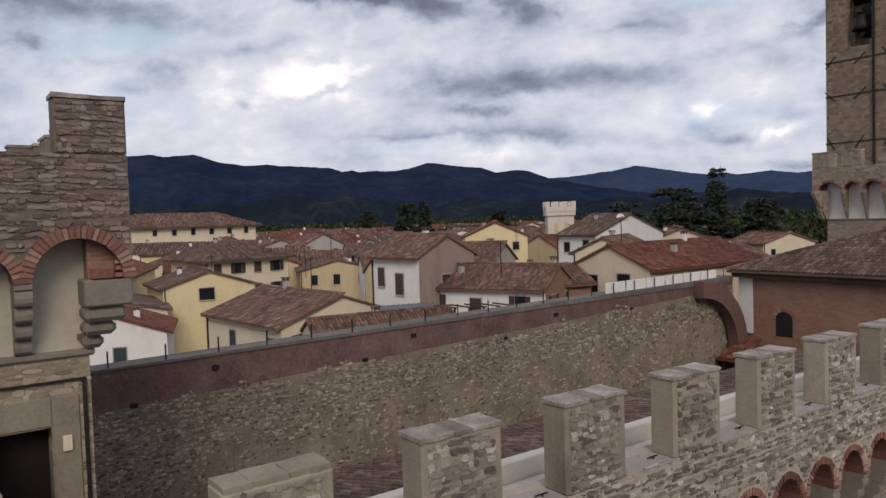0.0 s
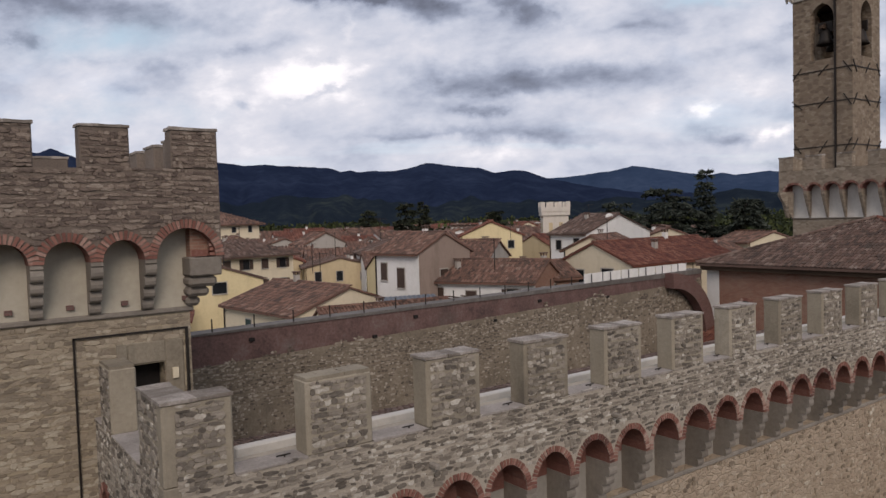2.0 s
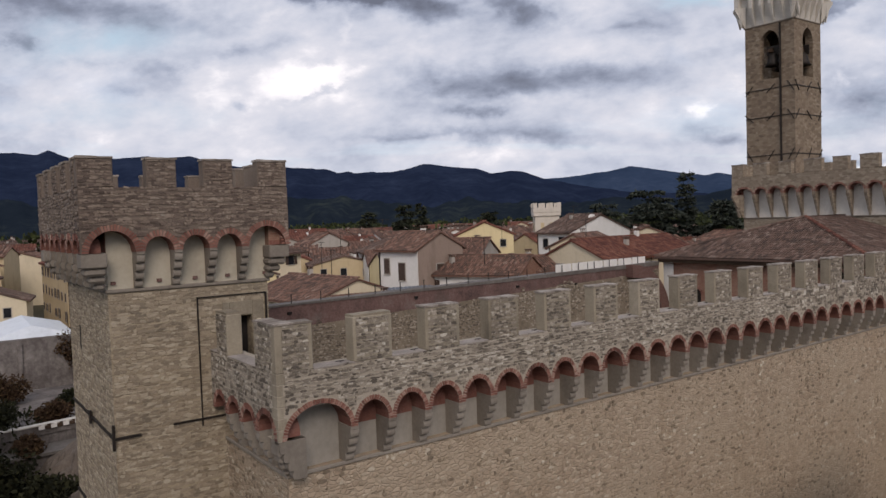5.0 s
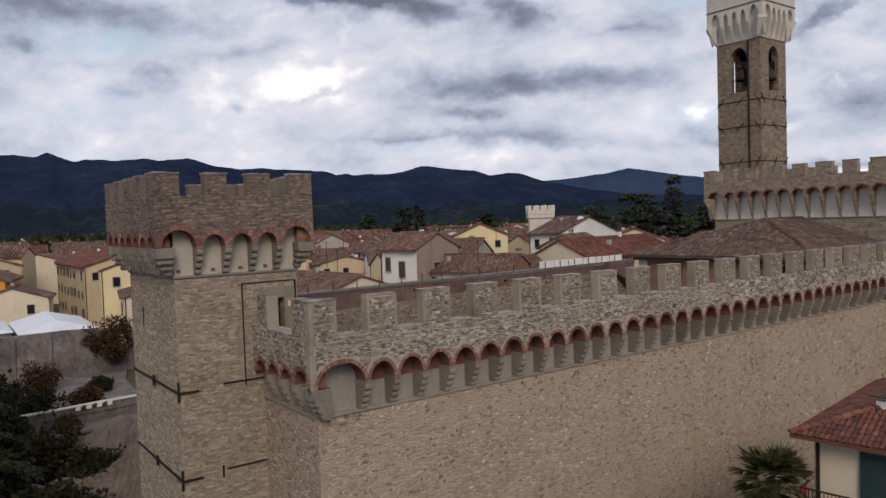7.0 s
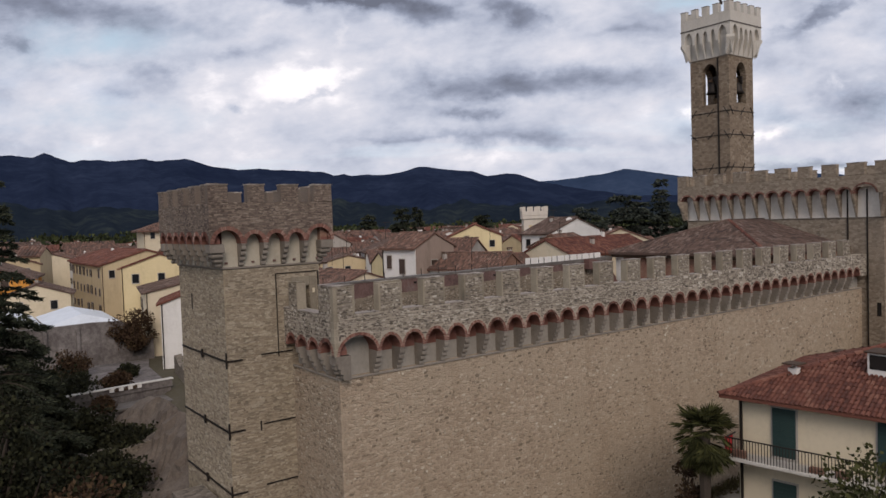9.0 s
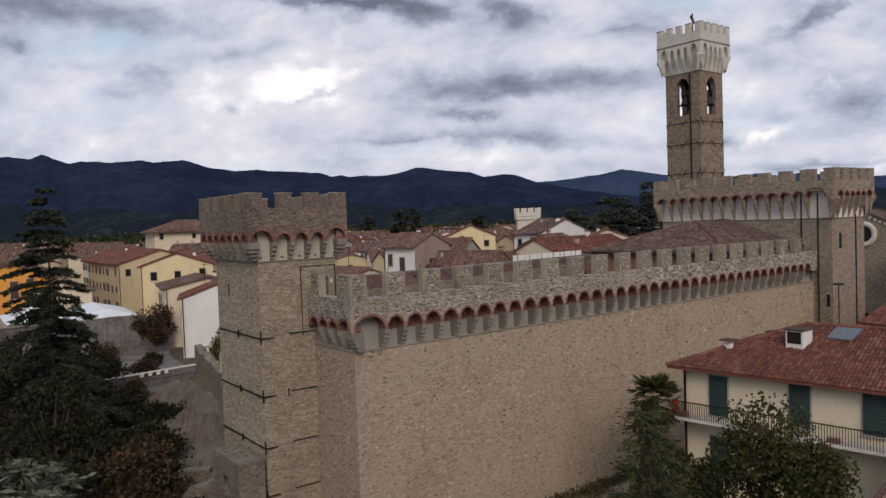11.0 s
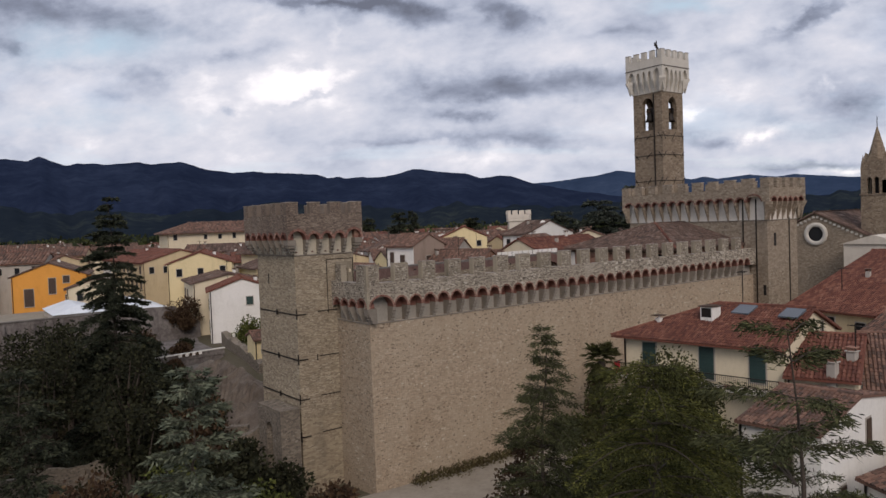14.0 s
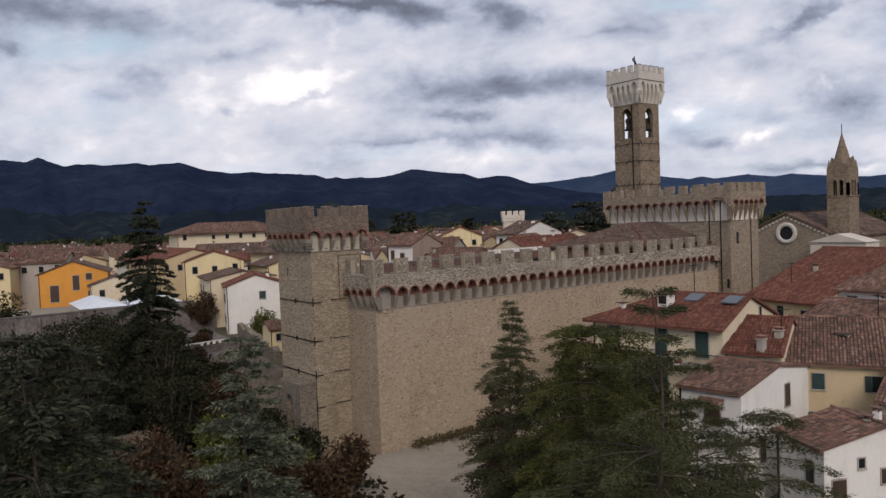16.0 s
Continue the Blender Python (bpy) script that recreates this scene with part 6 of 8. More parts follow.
def balcony():
    b = thing("balcony", "long narrow balcony with thin iron railing along the cream house", "balcony", at=(17.3, -8.9, 0))
    b.rotation_euler = (0, 0, math.atan2(-11.9, 1.7))
    box_part("slab", -0.2, 12.2, -1.15, -0.03, 7.42, 7.6, M_CONCRETE, b, 0.02)
    rail = bmesh.new()
    block(rail, -0.2, 12.2, -1.12, -1.07, 8.52, 8.58)
    block(rail, -0.2, -0.14, -1.07, -0.03, 8.52, 8.58)
    part("handrail", rail, M_IRON, b)
    bar = box_mesh("baluster", 0.03, 0.03, 0.92, M_IRON)
    for i in range(88):
        piece("baluster", bar, b, Matrix.Translation((-0.15 + i * 0.14, -1.095, 7.6)))
    for u, h in ((0.4, 0.55), (3.9, 0.4), (5.0, 0.5), (8.6, 0.45)):
        box_part("planter", u - 0.3, u + 0.3, -1.0, -0.7, 7.6, 7.6 + h * 0.6, M_BRICK, b, 0.02, "small clay planter")


balcony()


def balcony_cloth():
    """Red cloth hung over the end of the balcony."""
    c = thing("cloth", "red cloth hung over the end of the balcony railing", "cloth", at=(17.3, -8.9, 0))
    c.rotation_euler = (0, 0, math.atan2(-11.9, 1.7))
    rows, cols, v, f = 9, 12, [], []
    for j in range(rows):
        for i in range(cols):
            u, w = i / (cols - 1), j / (rows - 1)
            v.append((-0.215 - 0.05 * w - 0.035 * math.sin(u * 15) * w, -1.15 + 0.85 * u + 0.06 * math.sin(w * 4), 8.6 - 1.25 * w - 0.12 * math.sin(u * 3)))
    for j in range(rows - 1):
        for i in range(cols - 1):
            a = j * cols + i
            f.append((a, a + 1, a + cols + 1, a + cols))
    ob = piece("fold", mesh_of("fold", v, f, M_REDCLOTH, True), c)
    m = ob.modifiers.new("thickness", 'SOLIDIFY')
    m.thickness = 0.02


balcony_cloth()


def window_canopy(x, y, z, ax, ay):
    """Small sloping tile canopy over the window of the low white house."""
    c = thing("window_canopy", "small sloping clay tile canopy over a shuttered window", "canopy", at=(x, y, z))
    c.rotation_euler = (0, 0, math.atan2(ay, ax))
    bm = bmesh.new()
    for i in range(9):
        for j in range(2):
            r = bmesh.ops.create_cone(bm, cap_ends=True, segments=8, radius1=0.105, radius2=0.09, depth=0.36)
            bmesh.ops.transform(bm, verts=r["verts"], matrix=Matrix.Translation((-0.8 + i * 0.2, -0.15 - j * 0.3, 0.08 - j * 0.13)) @ Matrix.Rotation(1.98, 4, 'X'))
    part("tiles", bm, M_TILE, c)
    box_part("board", -0.9, 0.9, -0.5, 0.0, -0.14, -0.08, M_WOOD, c, 0.01)


window_canopy(11.1, -24.75, 6.95, 0.4, -4.5)


def cowl_chimney(x, y, z):
    c = thing("chimney", "grey rendered chimney with a clay cowl on the annex roof", "chimney", group="annex chimneys", at=(x, y, z))
    box_part("stack", -0.28, 0.28, -0.28, 0.28, -0.9, 0.75, M_GREYR, c, 0.03)
    box_part("collar", -0.36, 0.36, -0.36, 0.36, 0.75, 0.83, M_GREYR, c, 0.02)
    for dx in (-0.2, 0.2):
        box_part("cap_post", dx - 0.05, dx + 0.05, -0.2, 0.2, 0.83, 1.0, M_BRICK, c)
    box_part("cap", -0.34, 0.34, -0.34, 0.34, 1.0, 1.08, M_BRICK, c, 0.02)


cowl_chimney(19.9, -23.5, 9.15)
cowl_chimney(22.0, -23.8, 9.6)


def roof_dormer(x, y, z, wall, label):
    d = thing("dormer", label, "dormer")
    box_part("dormer_body", x - 0.5, x + 0.6, y - 0.5, y + 0.5, z - 0.8, z + 0.5, wall, d)
    # black sheet painted as the shade within the dormer
    box_part("opening", x - 0.52, x - 0.48, y - 0.40, y + 0.40, z - 0.28, z + 0.40, M_DARK, d)
    box_part("lid", x - 0.65, x + 0.7, y - 0.62, y + 0.62, z + 0.5, z + 0.57, M_WOOD, d, 0.02)


roof_dormer(21.0, -14.1, 12.25, M_WHITE, "small white roof dormer on the red tile roof")
roof_dormer(27.0, -26.5, 9.3, M_GREYR, "small grey dormer window on an old tile roof")
for sx, sy, sz in ((19.5, -10.6, 11.75), (25.7, -10.1, 11.45)):
    sz -= 0.55
    pot = thing("flue", "low white chimney with a flat slab cap on the red roof", "chimney", group="flat-capped chimneys", at=(sx, sy, sz))
    box_part("flue_body", -0.22, 0.22, -0.22, 0.22, -0.6, 0.55, M_WHITE, pot, 0.02)
    box_part("slab_cap", -0.42, 0.42, -0.42, 0.42, 0.72, 0.79, M_WOOD, pot, 0.01)
    box_part("cap_post", -0.2, -0.12, -0.2, -0.12, 0.55, 0.72, M_WHITE, pot)
    box_part("cap_post", 0.12, 0.2, 0.12, 0.2, 0.55, 0.72, M_WHITE, pot)
for sy in (-15.9, -19.5):
    sk = thing("skylight", "blue-grey glazed roof skylight set in the tiles", "skylight")
    fr = mesh_of("pane", [(22.0, sy - 0.7, 12.30), (22.0, sy + 0.7, 12.30), (23.3, sy + 0.7, 12.76), (23.3, sy - 0.7, 12.76), (22.0, sy - 0.7, 12.2), (22.0, sy + 0.7, 12.2), (23.3, sy + 0.7, 12.6), (23.3, sy - 0.7, 12.6)],
                 [(3, 2, 1, 0), (0, 1, 5, 4), (1, 2, 6, 5), (2, 3, 7, 6), (3, 0, 4, 7)], M_SKYLIGHT)
    piece("pane", fr, sk)

for k, (a, b, depth, eave, rise, wall, roof, extra) in enumerate((
        ((18.95, -20.95), (20.3, -24.9), 9.6, 9.0, 2.0, M_CREAM, M_TILERED, {}),
        ((10.9, -22.3), (11.3, -26.8), 11.8, 7.75, 0.95, M_WHITE, M_TILE, {"ridge": "per", "over": 0.3, "windows": [("f", 2.5, 5.2, 1.1, 1.5, "b", True), ("r", 7.2, 5.5, 0.75, 1.6, "b", True), ("r", 3.0, 2.4, 0.8, 1.7, "b", True)]}),
        ((21.8, -24.6), (25.2, -31.8), 13.0, 8.2, 2.5, M_OCHRE, M_TILE, {}),
        ((13.6, -28.0), (11.6, -32.0), 8.6, 5.2, 1.0, M_WHITE, M_TILE, {"ridge": "per", "windows": [("f", 3.2, 2.6, 0.8, 1.4, "n", False), ("r", 1.0, 1.2, 0.9, 1.9, "b", True), ("r", 2.6, 3.7, 0.45, 0.6, "n", False), ("r", 4.3, 2.6, 0.6, 0.9, "b", True), ("r", 6.0, 2.4, 0.6, 0.9, "n", False)]}),
        ((20.5, -31.5), (21.5, -38.0), 9.0, 6.6, 1.9, M_GREYR, M_TILE, {}),
        ((45.2, -7.3), (43.0, -16.9), 27.0, 10.0, 5.0, M_OCHRE, M_TILERED, {}),
        ((38.5, -17.6), (36.8, -30.0), 8.0, 9.3, 1.4, M_WHITE, M_TILE, {}),
        ((33.5, -36.0), (35.5, -44.0), 9.0, 6.8, 1.9, M_WHITE, M_TILE, {}),
        ((46.0, -17.3), (44.4, -36.0), 25.0, 11.3, 3.9, M_WHITE, M_TILE, {}),
        ((75.0, -14.0), (75.0, -30.0), 12.0, 10.5, 2.2, M_WHITE, M_TILERED, {}))):
    house(a, b, depth, eave, rise, wall, roof, "old rendered house with weathered clay tile roof by the garden", seed=100 + k, group="houses beside the garden", style="n" if k % 2 else "g", chimneys=0 if k < 2 else 2, **extra)

# houses behind the rear wall
house((32.2, 41.9), (37.0, 31.6), 6.2, 14.25, 1.5, M_WHITE, M_TILE, "white house with mossy clay tile roof and brick gable", seed=11, gable_mat=M_BRICK, style="b", cols=3)
house((38.2, 47.2), (41.2, 42.6), 7.5, 15.6, 1.6, M_GREYR, M_TILE, "grey stone-walled house with orange tile roof", seed=32)
house((30.1, 45.2), (31.0, 39.5), 6.4, 16.75, 1.55, M_WHITE, M_TILE, "tall white house with brown shutters and orange tile roof", seed=12, style="b", hip=(False, False), gable_mat=M_BARE,
      windows=[("f", 1.25, 14.2, 0.75, 1.5, "b", True), ("f", 3.5, 13.6, 0.9, 1.7, "b", True), ("f", 1.25, 10.6, 0.75, 1.2, "b", True), ("f", 3.5, 10.3, 0.9, 1.3, "b", True), ("r", 3, 13.6, 0.9, 1.5, "b", True)])
house((28.4, 84.0), (40.2, 85.6), 10.5, 15.4, 2.0, M_CREAM, M_TILEBROWN, "cream town house with rows of brown shutters", seed=13, hip=(True, True), over=0.9,
      windows=[("f", 1.6 + 2.85 * i, z, 1.0, 1.35, "b", i % 2 == 0) for i in range(4) for z in (13.3, 10.4)])
house((18.6, 66.5), (27.6, 65.7), 10.0, 13.5, 1.5, M_YELLOW, M_TILEBROWN, "bright yellow gabled house with one small window", ridge="perp", seed=14, windows=[("f", 4.2, 12.1, 1.5, 1.2, "n", False)])
house((17.0, 48.0), (18.1, 36.4), 9.5, 13.0, 1.6, M_CREAM, M_TILE, "cream house with dark mossy tile roof", seed=15, style="g")
house((19.0, 32.6), (29.0, 31.0), 5.0, 12.0, 1.4, M_CREAM, M_TILE, "low house with red-brown clay tile roof behind the wall", seed=16)
house((44.4, 36.0), (44.4, 27.8), 15.0, 15.35, 1.7, M_CREAM, M_TILERED, "cream gabled house with red tile roof and dark loggia openings", ridge="perp", seed=17, chimneys=2,
      windows=[("f", 5.6, 13.2, 1.3, 1.6, "n", False), ("f", 2.4, 13.2, 1.0, 1.4, "n", False), ("r", 1.5, 13.3, 1.6, 1.0, "n", False)])
house((40.0, 34.0), (43.6, 33.0), 5.5, 14.2, 1.2, M_BRICK, M_TILE, "low red brick outhouse with a mossy tile roof", seed=34, windows=None, chimneys=1)
house((56.0, 47.0), (58.5, 41.0), 9.0, 15.6, 1.5, M_CREAM, M_TILE, "stained cream house under a shallow brown tile roof", seed=35, ridge="perp", cols=2)
house((64.0, 57.4), (64.0, 51.0), 12.5, 17.2, 2.3, M_WHITE, M_TILEBROWN, "large white house with brown shutters and a dark tile roof", seed=18, cols=2)
house((80.5, 57.0), (87.0, 50.0), 12.0, 15.4, 1.9, M_CREAM, M_TILE, "cream gabled house with stained walls", ridge="perp", seed=19)
house((68.0, 82.0), (76.0, 76.0), 9.0, 16.6, 2.2, M_YELLOW, M_TILERED, "yellow gabled house with red roof", ridge="perp", seed=20)
house((29.6, 153.0), (60.5, 149.1), 14.0, 19.9, 2.5, M_CREAM, M_TILE, "long cream building with hipped tile roof", hip=(True, True), seed=21, over=1.2, cols=8)
# the row along the street west of the castle
house((6.4, 54.0), (14.8, 51.2), 8.0, 11.5, 1.6, M_WHITE, M_TILERED, "plain white gabled house by the street", ridge="perp", seed=22, windows=[("f", 5.4, 9.3, 0.9, 1.1, "g", True), ("l", 2, 8.6, 0.8, 1.3, "g", True), ("l", 5.5, 8.6, 0.8, 1.3, "g", True), ("l", 2, 5.4, 0.8, 1.3, "g", True), ("l", 5.5, 5.4, 0.8, 1.3, "g", True)])
house((7.2, 63.4), (17.6, 61.4), 11.5, 12.1, 1.1, M_CREAM, M_TILEBROWN, "low cream house with brown tile roof", ridge="perp", seed=23, windows=[("l", 2, 9.4, 0.9, 1.4, "b", True), ("l", 5, 9.4, 0.9, 1.4, "b", True)])
house((7.6, 77.4), (17.2, 73.6), 18.0, 14.6, 1.8, M_YELLOW, M_TILERED, "long pale yellow house with brown shutters on the street", ridge="perp", seed=24)
house((9.5, 100.0), (24.0, 100.0), 26.0, 14.2, 2.2, M_OCHRE, M_TILERED, "long terraced town house with red roof", ridge="perp", seed=25)
house((13.0, 127.0), (28.0, 127.0), 24.0, 13.6, 2.2, M_WHITE, M_TILERED, "terraced town house with red roof further down the street", ridge="perp", seed=26)
house((-12.8, 96.6), (-1.6, 93.6), 12.0, 13.2, 2.2, M_ORANGE, M_TILEBROWN, "bright orange gabled villa with dark shutters", ridge="perp", seed=27,
      windows=[("f", 2.6, 8.0, 1.4, 3.0, "b", True), ("f", 6.2, 10.0, 1.1, 2.7, "b", True), ("f", 8.4, 11.8, 1.0, 1.2, "b", True), ("f", 8.6, 8.6, 0.9, 1.1, "b", True)])
house((-5.4, 90.4), (3.0, 88.6), 7.0, 10.9, 1.5, M_CREAM, M_TILEBROWN, "small cream house with dark tile roof", ridge="perp", seed=28, style="g")


def aerial(x, y, z, h, seed):
    """Roof aerial: a mast with a boom and short rods."""
    rng = random.Random(seed)
    a = thing("aerial", "thin metal television aerial on a tiled roof", "aerial", group="roof aerials", at=(x, y, z))
    box_part("mast", -0.03, 0.03, -0.03, 0.03, -0.6, h, M_IRON, a)
    bm = bmesh.new()
    block(bm, -0.7, 0.5, -0.02, 0.02, h - 0.15, h - 0.11)
    for i in range(6):
        x1 = -0.65 + i * 0.2
        block(bm, x1, x1 + 0.025, -0.3, 0.3, h - 0.14, h - 0.115)
    part("boom", bm, M_IRON, a)
    a.rotation_euler = (0, 0, rng.uniform(0, 3))


for k, (x, y, z) in enumerate(((33, 49, 18.2), (36.5, 36, 15.6), (23, 42, 14.5), (24, 68, 14.9), (34, 90, 17.2), (52, 37, 16.5), (69, 55, 19.3), (46, 60, 15.5), (40, 72, 15.6), (57, 74, 16.0), (75, 66, 16.2),
                               (30, 58, 14.8), (22, -24, 10.6), (32, -27, 10.4), (24, -15, 12.7), (47, -12, 12.3), (14, 80, 16.1), (12, 62, 12.6), (45, 50, 14.8), (63, 64, 16.5))):
    aerial(x, y, z, 1.6 + (k % 3) * 0.5, k)
for k, (x, y, z, az) in enumerate(((69, 51.5, 18.6, 220), (44, 66, 15.6, 210), (12, 57.3, 9.0, 250))):
    dish = thing("satellite_dish", "pale round satellite dish fixed to a roof", "satellite dish", group="satellite dishes", at=(x, y, z))
    v, f = lathe([(0.02, 0.0), (0.25, 0.04), (0.45, 0.14), (0.47, 0.14), (0.25, 0.02), (0.02, -0.03)], 18)
    bowl = piece("bowl", mesh_of("bowl", v, f, M_WHITE, True), dish, Matrix.Translation((0, 0, 0.5)) @ Matrix.Rotation(radians(az), 4, "Z") @ Matrix.Rotation(radians(65), 4, "Y"))
    box_part("bracket", -0.03, 0.03, -0.03, 0.03, -0.5, 0.5, M_IRON, dish)


def glazed_porch():
    """Sheet-roofed verandah and pergola posts behind the rear wall."""
    g = thing("verandah", "lean-to verandah with a corrugated translucent roof", "verandah")
    v, f = [], []
    for i in range(25):
        t = i / 24
        x = 24.6 + 4.4 * t
        z = 0.05 * (i % 2)
        v += [(x, 34.2 - 1.4 * t, 12.6 + z), (x + 1.0, 37.2 - 1.4 * t, 13.5 + z)]
    f = [(i * 2, i * 2 + 2, i * 2 + 3, i * 2 + 1) for i in range(24)]
    piece("roof", mesh_of("roof", v, f, M_SKYLIGHT), g, label="grey corrugated sheet")
    for i in range(4):
        t = i / 3
        x, y = 24.8 + 4.0 * t, 34.3 - 1.3 * t
        box_part("post", x - 0.08, x + 0.08, y - 0.08, y + 0.08, 3.5, 12.6, M_WOOD, g)
    p = thing("pergola", "dark timber pergola frame above a terrace", "pergola")
    for i in range(5):
        x, y = 29.6 + i * 0.9, 33.0 - i * 0.5
        box_part("post", x - 0.06, x + 0.06, y - 0.06, y + 0.06, 10.5, 13.3, M_WOOD, p)
        box_part("rafter", x - 0.05, x + 0.05, y - 0.3, y + 2.2, 13.3, 13.4, M_WOOD, p)
    box_part("terrace", 29.0, 34.0, 31.2, 34.0, 3.5, 11.2, M_WHITE, p)


glazed_porch()


def prism(name, plan, z0, z1, material, parent, label=""):
    """Block with a plan of corners given counter-clockwise."""
    n = len(plan)
    v = [(x, y, z0) for x, y in plan] + [(x, y, z1) for x, y in plan]
    f = [tuple(range(n, 2 * n))] + [(i, (i + 1) % n, (i + 1) % n + n, i + n) for i in range(n)]
    return piece(name, mesh_of(name, v, f, material), parent, label=label)


def terrace_garden():
    g = thing("terrace", "raised garden terraces held by stained grey retaining walls", "retaining wall", kind="structure")
    prism("earth", [(-40, 64.6), (3.6, 64.6), (6.6, 70.0), (6.4, 76), (4, 92), (-40, 92)], 0, 7.4, M_GROUND, g)
    # main wall, lower towards the street
    v = []
    for x, y, z in ((-40, 64.0, 8.7), (-8, 64.0, 8.75), (1.0, 63.8, 9.0), (4.4, 63.4, 8.9), (6.2, 62.8, 7.4), (7.6, 62.2, 6.5), (8.2, 66.0, 6.6)):
        v += [(x, y - 0.9, -5), (x, y, z), (x, y + 0.6, z), (x, y + 0.6, -5)]
    f = []
    for k in range(0, 24, 4):
        f += [(k, k + 4, k + 5, k + 1), (k + 1, k + 5, k + 6, k + 2), (k + 2, k + 6, k + 7, k + 3)]
    piece("retaining_wall", mesh_of("retaining_wall", v, f, M_RETAIN), g, label="tall stained retaining wall")
    box_part("coping", -40, 1.0, 63.9, 64.7, 8.72, 8.9, M_STAINED, g, 0.03)
    for i in range(12):
        box_part("pilaster", -38 + i * 3.4, -37.6 + i * 3.4, 63.5, 64.0, -5, 8.5, M_RETAIN, g)
    # lower terrace with its parapet, and the ledge before it
    prism("terrace_block", [(-7.5, 42.4), (4.4, 43.9), (5.4, 56), (6.8, 61.5), (-10, 61.5)], -6, 4.3, M_RETAIN, g)
    prism("parapet", [(-7.5, 42.3), (4.5, 43.8), (4.5, 44.2), (-7.5, 42.7)], 4.31, 5.0, M_RETAIN, g)
    prism("parapet_cap", [(-7.6, 42.2), (4.6, 43.7), (4.6, 44.3), (-7.6, 42.8)], 5.0, 5.1, M_CONCRETE, g)
    prism("ledge", [(-4.5, 40.6), (4.4, 40.9), (4.42, 43.7), (-6.5, 42.3)], -6, 3.4, M_RETAIN, g)
    prism("ledge_slab", [(-4.8, 40.3), (4.5, 40.6), (4.5, 43.6), (-5.0, 42.4)], 3.4, 3.62, M_STAINED, g)
    prism("buttress", [(1.6, 37.6), (4.6, 37.4), (4.7, 40.5), (1.6, 40.5)], -6, 1.4, M_RETAIN, g)
    prism("buttress", [(-5.6, 36.6), (-0.2, 37.8), (-0.2, 40.2), (-5.6, 40.2)], -6, -0.6, M_DARKRUBBLE, g)
    t = thing("marquee", "pair of low white sheet roofs behind the retaining wall", "shed")
    for x0, x1, y0, y1 in ((-10.0, -2.6, 75.0, 84.5), (-2.5, 5.8, 71.5, 82.0)):
        xm = (x0 + x1) / 2
        v = [(x0, y0, 8.1), (x1, y0 - 0.4, 8.1), (x1, y1, 8.5), (x0, y1, 8.5), (xm, y0 + 1.2, 9.3), (xm, y1, 9.6)]
        piece("roof", mesh_of("roof", v, [(0, 1, 4), (1, 2, 5, 4), (3, 0, 4, 5), (2, 3, 5)], M_SHEET), t, label="white metal sheet roof")
        box_part("wall", x0 + 0.2, x1 - 0.2, y0 + 0.4, y1 - 0.2, 6.6, 8.08, M_GREYR, t)
    sh = thing("shed", "low shed with a narrow white sheet roof on the terrace", "shed")
    prism("roof", [(-15.6, 65.0), (-10.2, 72.6), (-11.4, 73.4), (-16.8, 65.8)], 7.75, 7.95, M_SHEET, sh)
    prism("wall", [(-15.5, 65.4), (-10.5, 72.6), (-13.2, 74.4), (-18.2, 67.0)], 5.0, 7.7, M_GREYR, sh)


terrace_garden()


def ruin_wall(name, a, b, thick, z0, z1, z2, label):
    """Broken stretch of old masonry with an uneven top."""
    rng = random.Random(int(a[0] * 13 + b[1] * 7))
    w = thing(name, label, "stone wall", group="old town walls")
    a, b = Vector((*a, 0)), Vector((*b, 0))
    d = b - a
    n = max(4, int(d.length / 0.7))
    off = Vector((-d.y, d.x, 0)).normalized() * thick
    v, f = [], []
    for i in range(n + 1):
        p = a + d * (i / n)
        zt = z1 + (z2 - z1) * i / n + rng.uniform(-0.25, 0.25)
        v += [p + UP * z0, p + UP * zt, p + off + UP * (zt - rng.uniform(0, 0.2)), p + off + UP * z0]
    for i in range(n):
        k = i * 4
        f += [(k, k + 4, k + 5, k + 1), (k + 1, k + 5, k + 6, k + 2), (k + 2, k + 6, k + 7, k + 3)]
    f += [(0, 1, 2, 3), (n * 4 + 3, n * 4 + 2, n * 4 + 1, n * 4)]
    piece("masonry", mesh_of("masonry", v, f, M_DARKRUBBLE), w)
    return w


ruin_wall("old_wall", (-11, 33), (1.5, 29.5), 1.0, -7, 2.0, 3.2, "broken grey stone wall on the slope")
ruin_wall("old_wall", (-12, 24), (-2.5, 19.0), 1.2, -7, 0.2, 1.6, "broken grey stone wall on the slope")
ruin_wall("old_wall", (-10.5, 15), (-3.6, 12.6), 1.0, -7, -0.6, 3.4, "broken grey stone wall against the tower foot")
ruin_wall("old_wall", (4.6, 31.0), (7.6, 51.0), 0.8, -6, 4.9, 6.2, "long grey boundary wall beside the street")
ruin_wall("old_wall", (-27, 23.5), (-13, 20.5), 0.5, -8, 0.2, 0.6, "low pale garden wall on the slope")


def road_barrier():
    b = thing("barrier", "low white and dark striped road barrier on the terrace wall", "barrier")
    for i in range(7):
        box_part("stripe", -1.4 + i * 0.42, -1.0 + i * 0.42, 42.98 + i * 0.0525, 43.05 + i * 0.0525, 4.72, 5.08, M_WHITE if i % 2 == 0 else M_WOOD, b)


road_barrier()


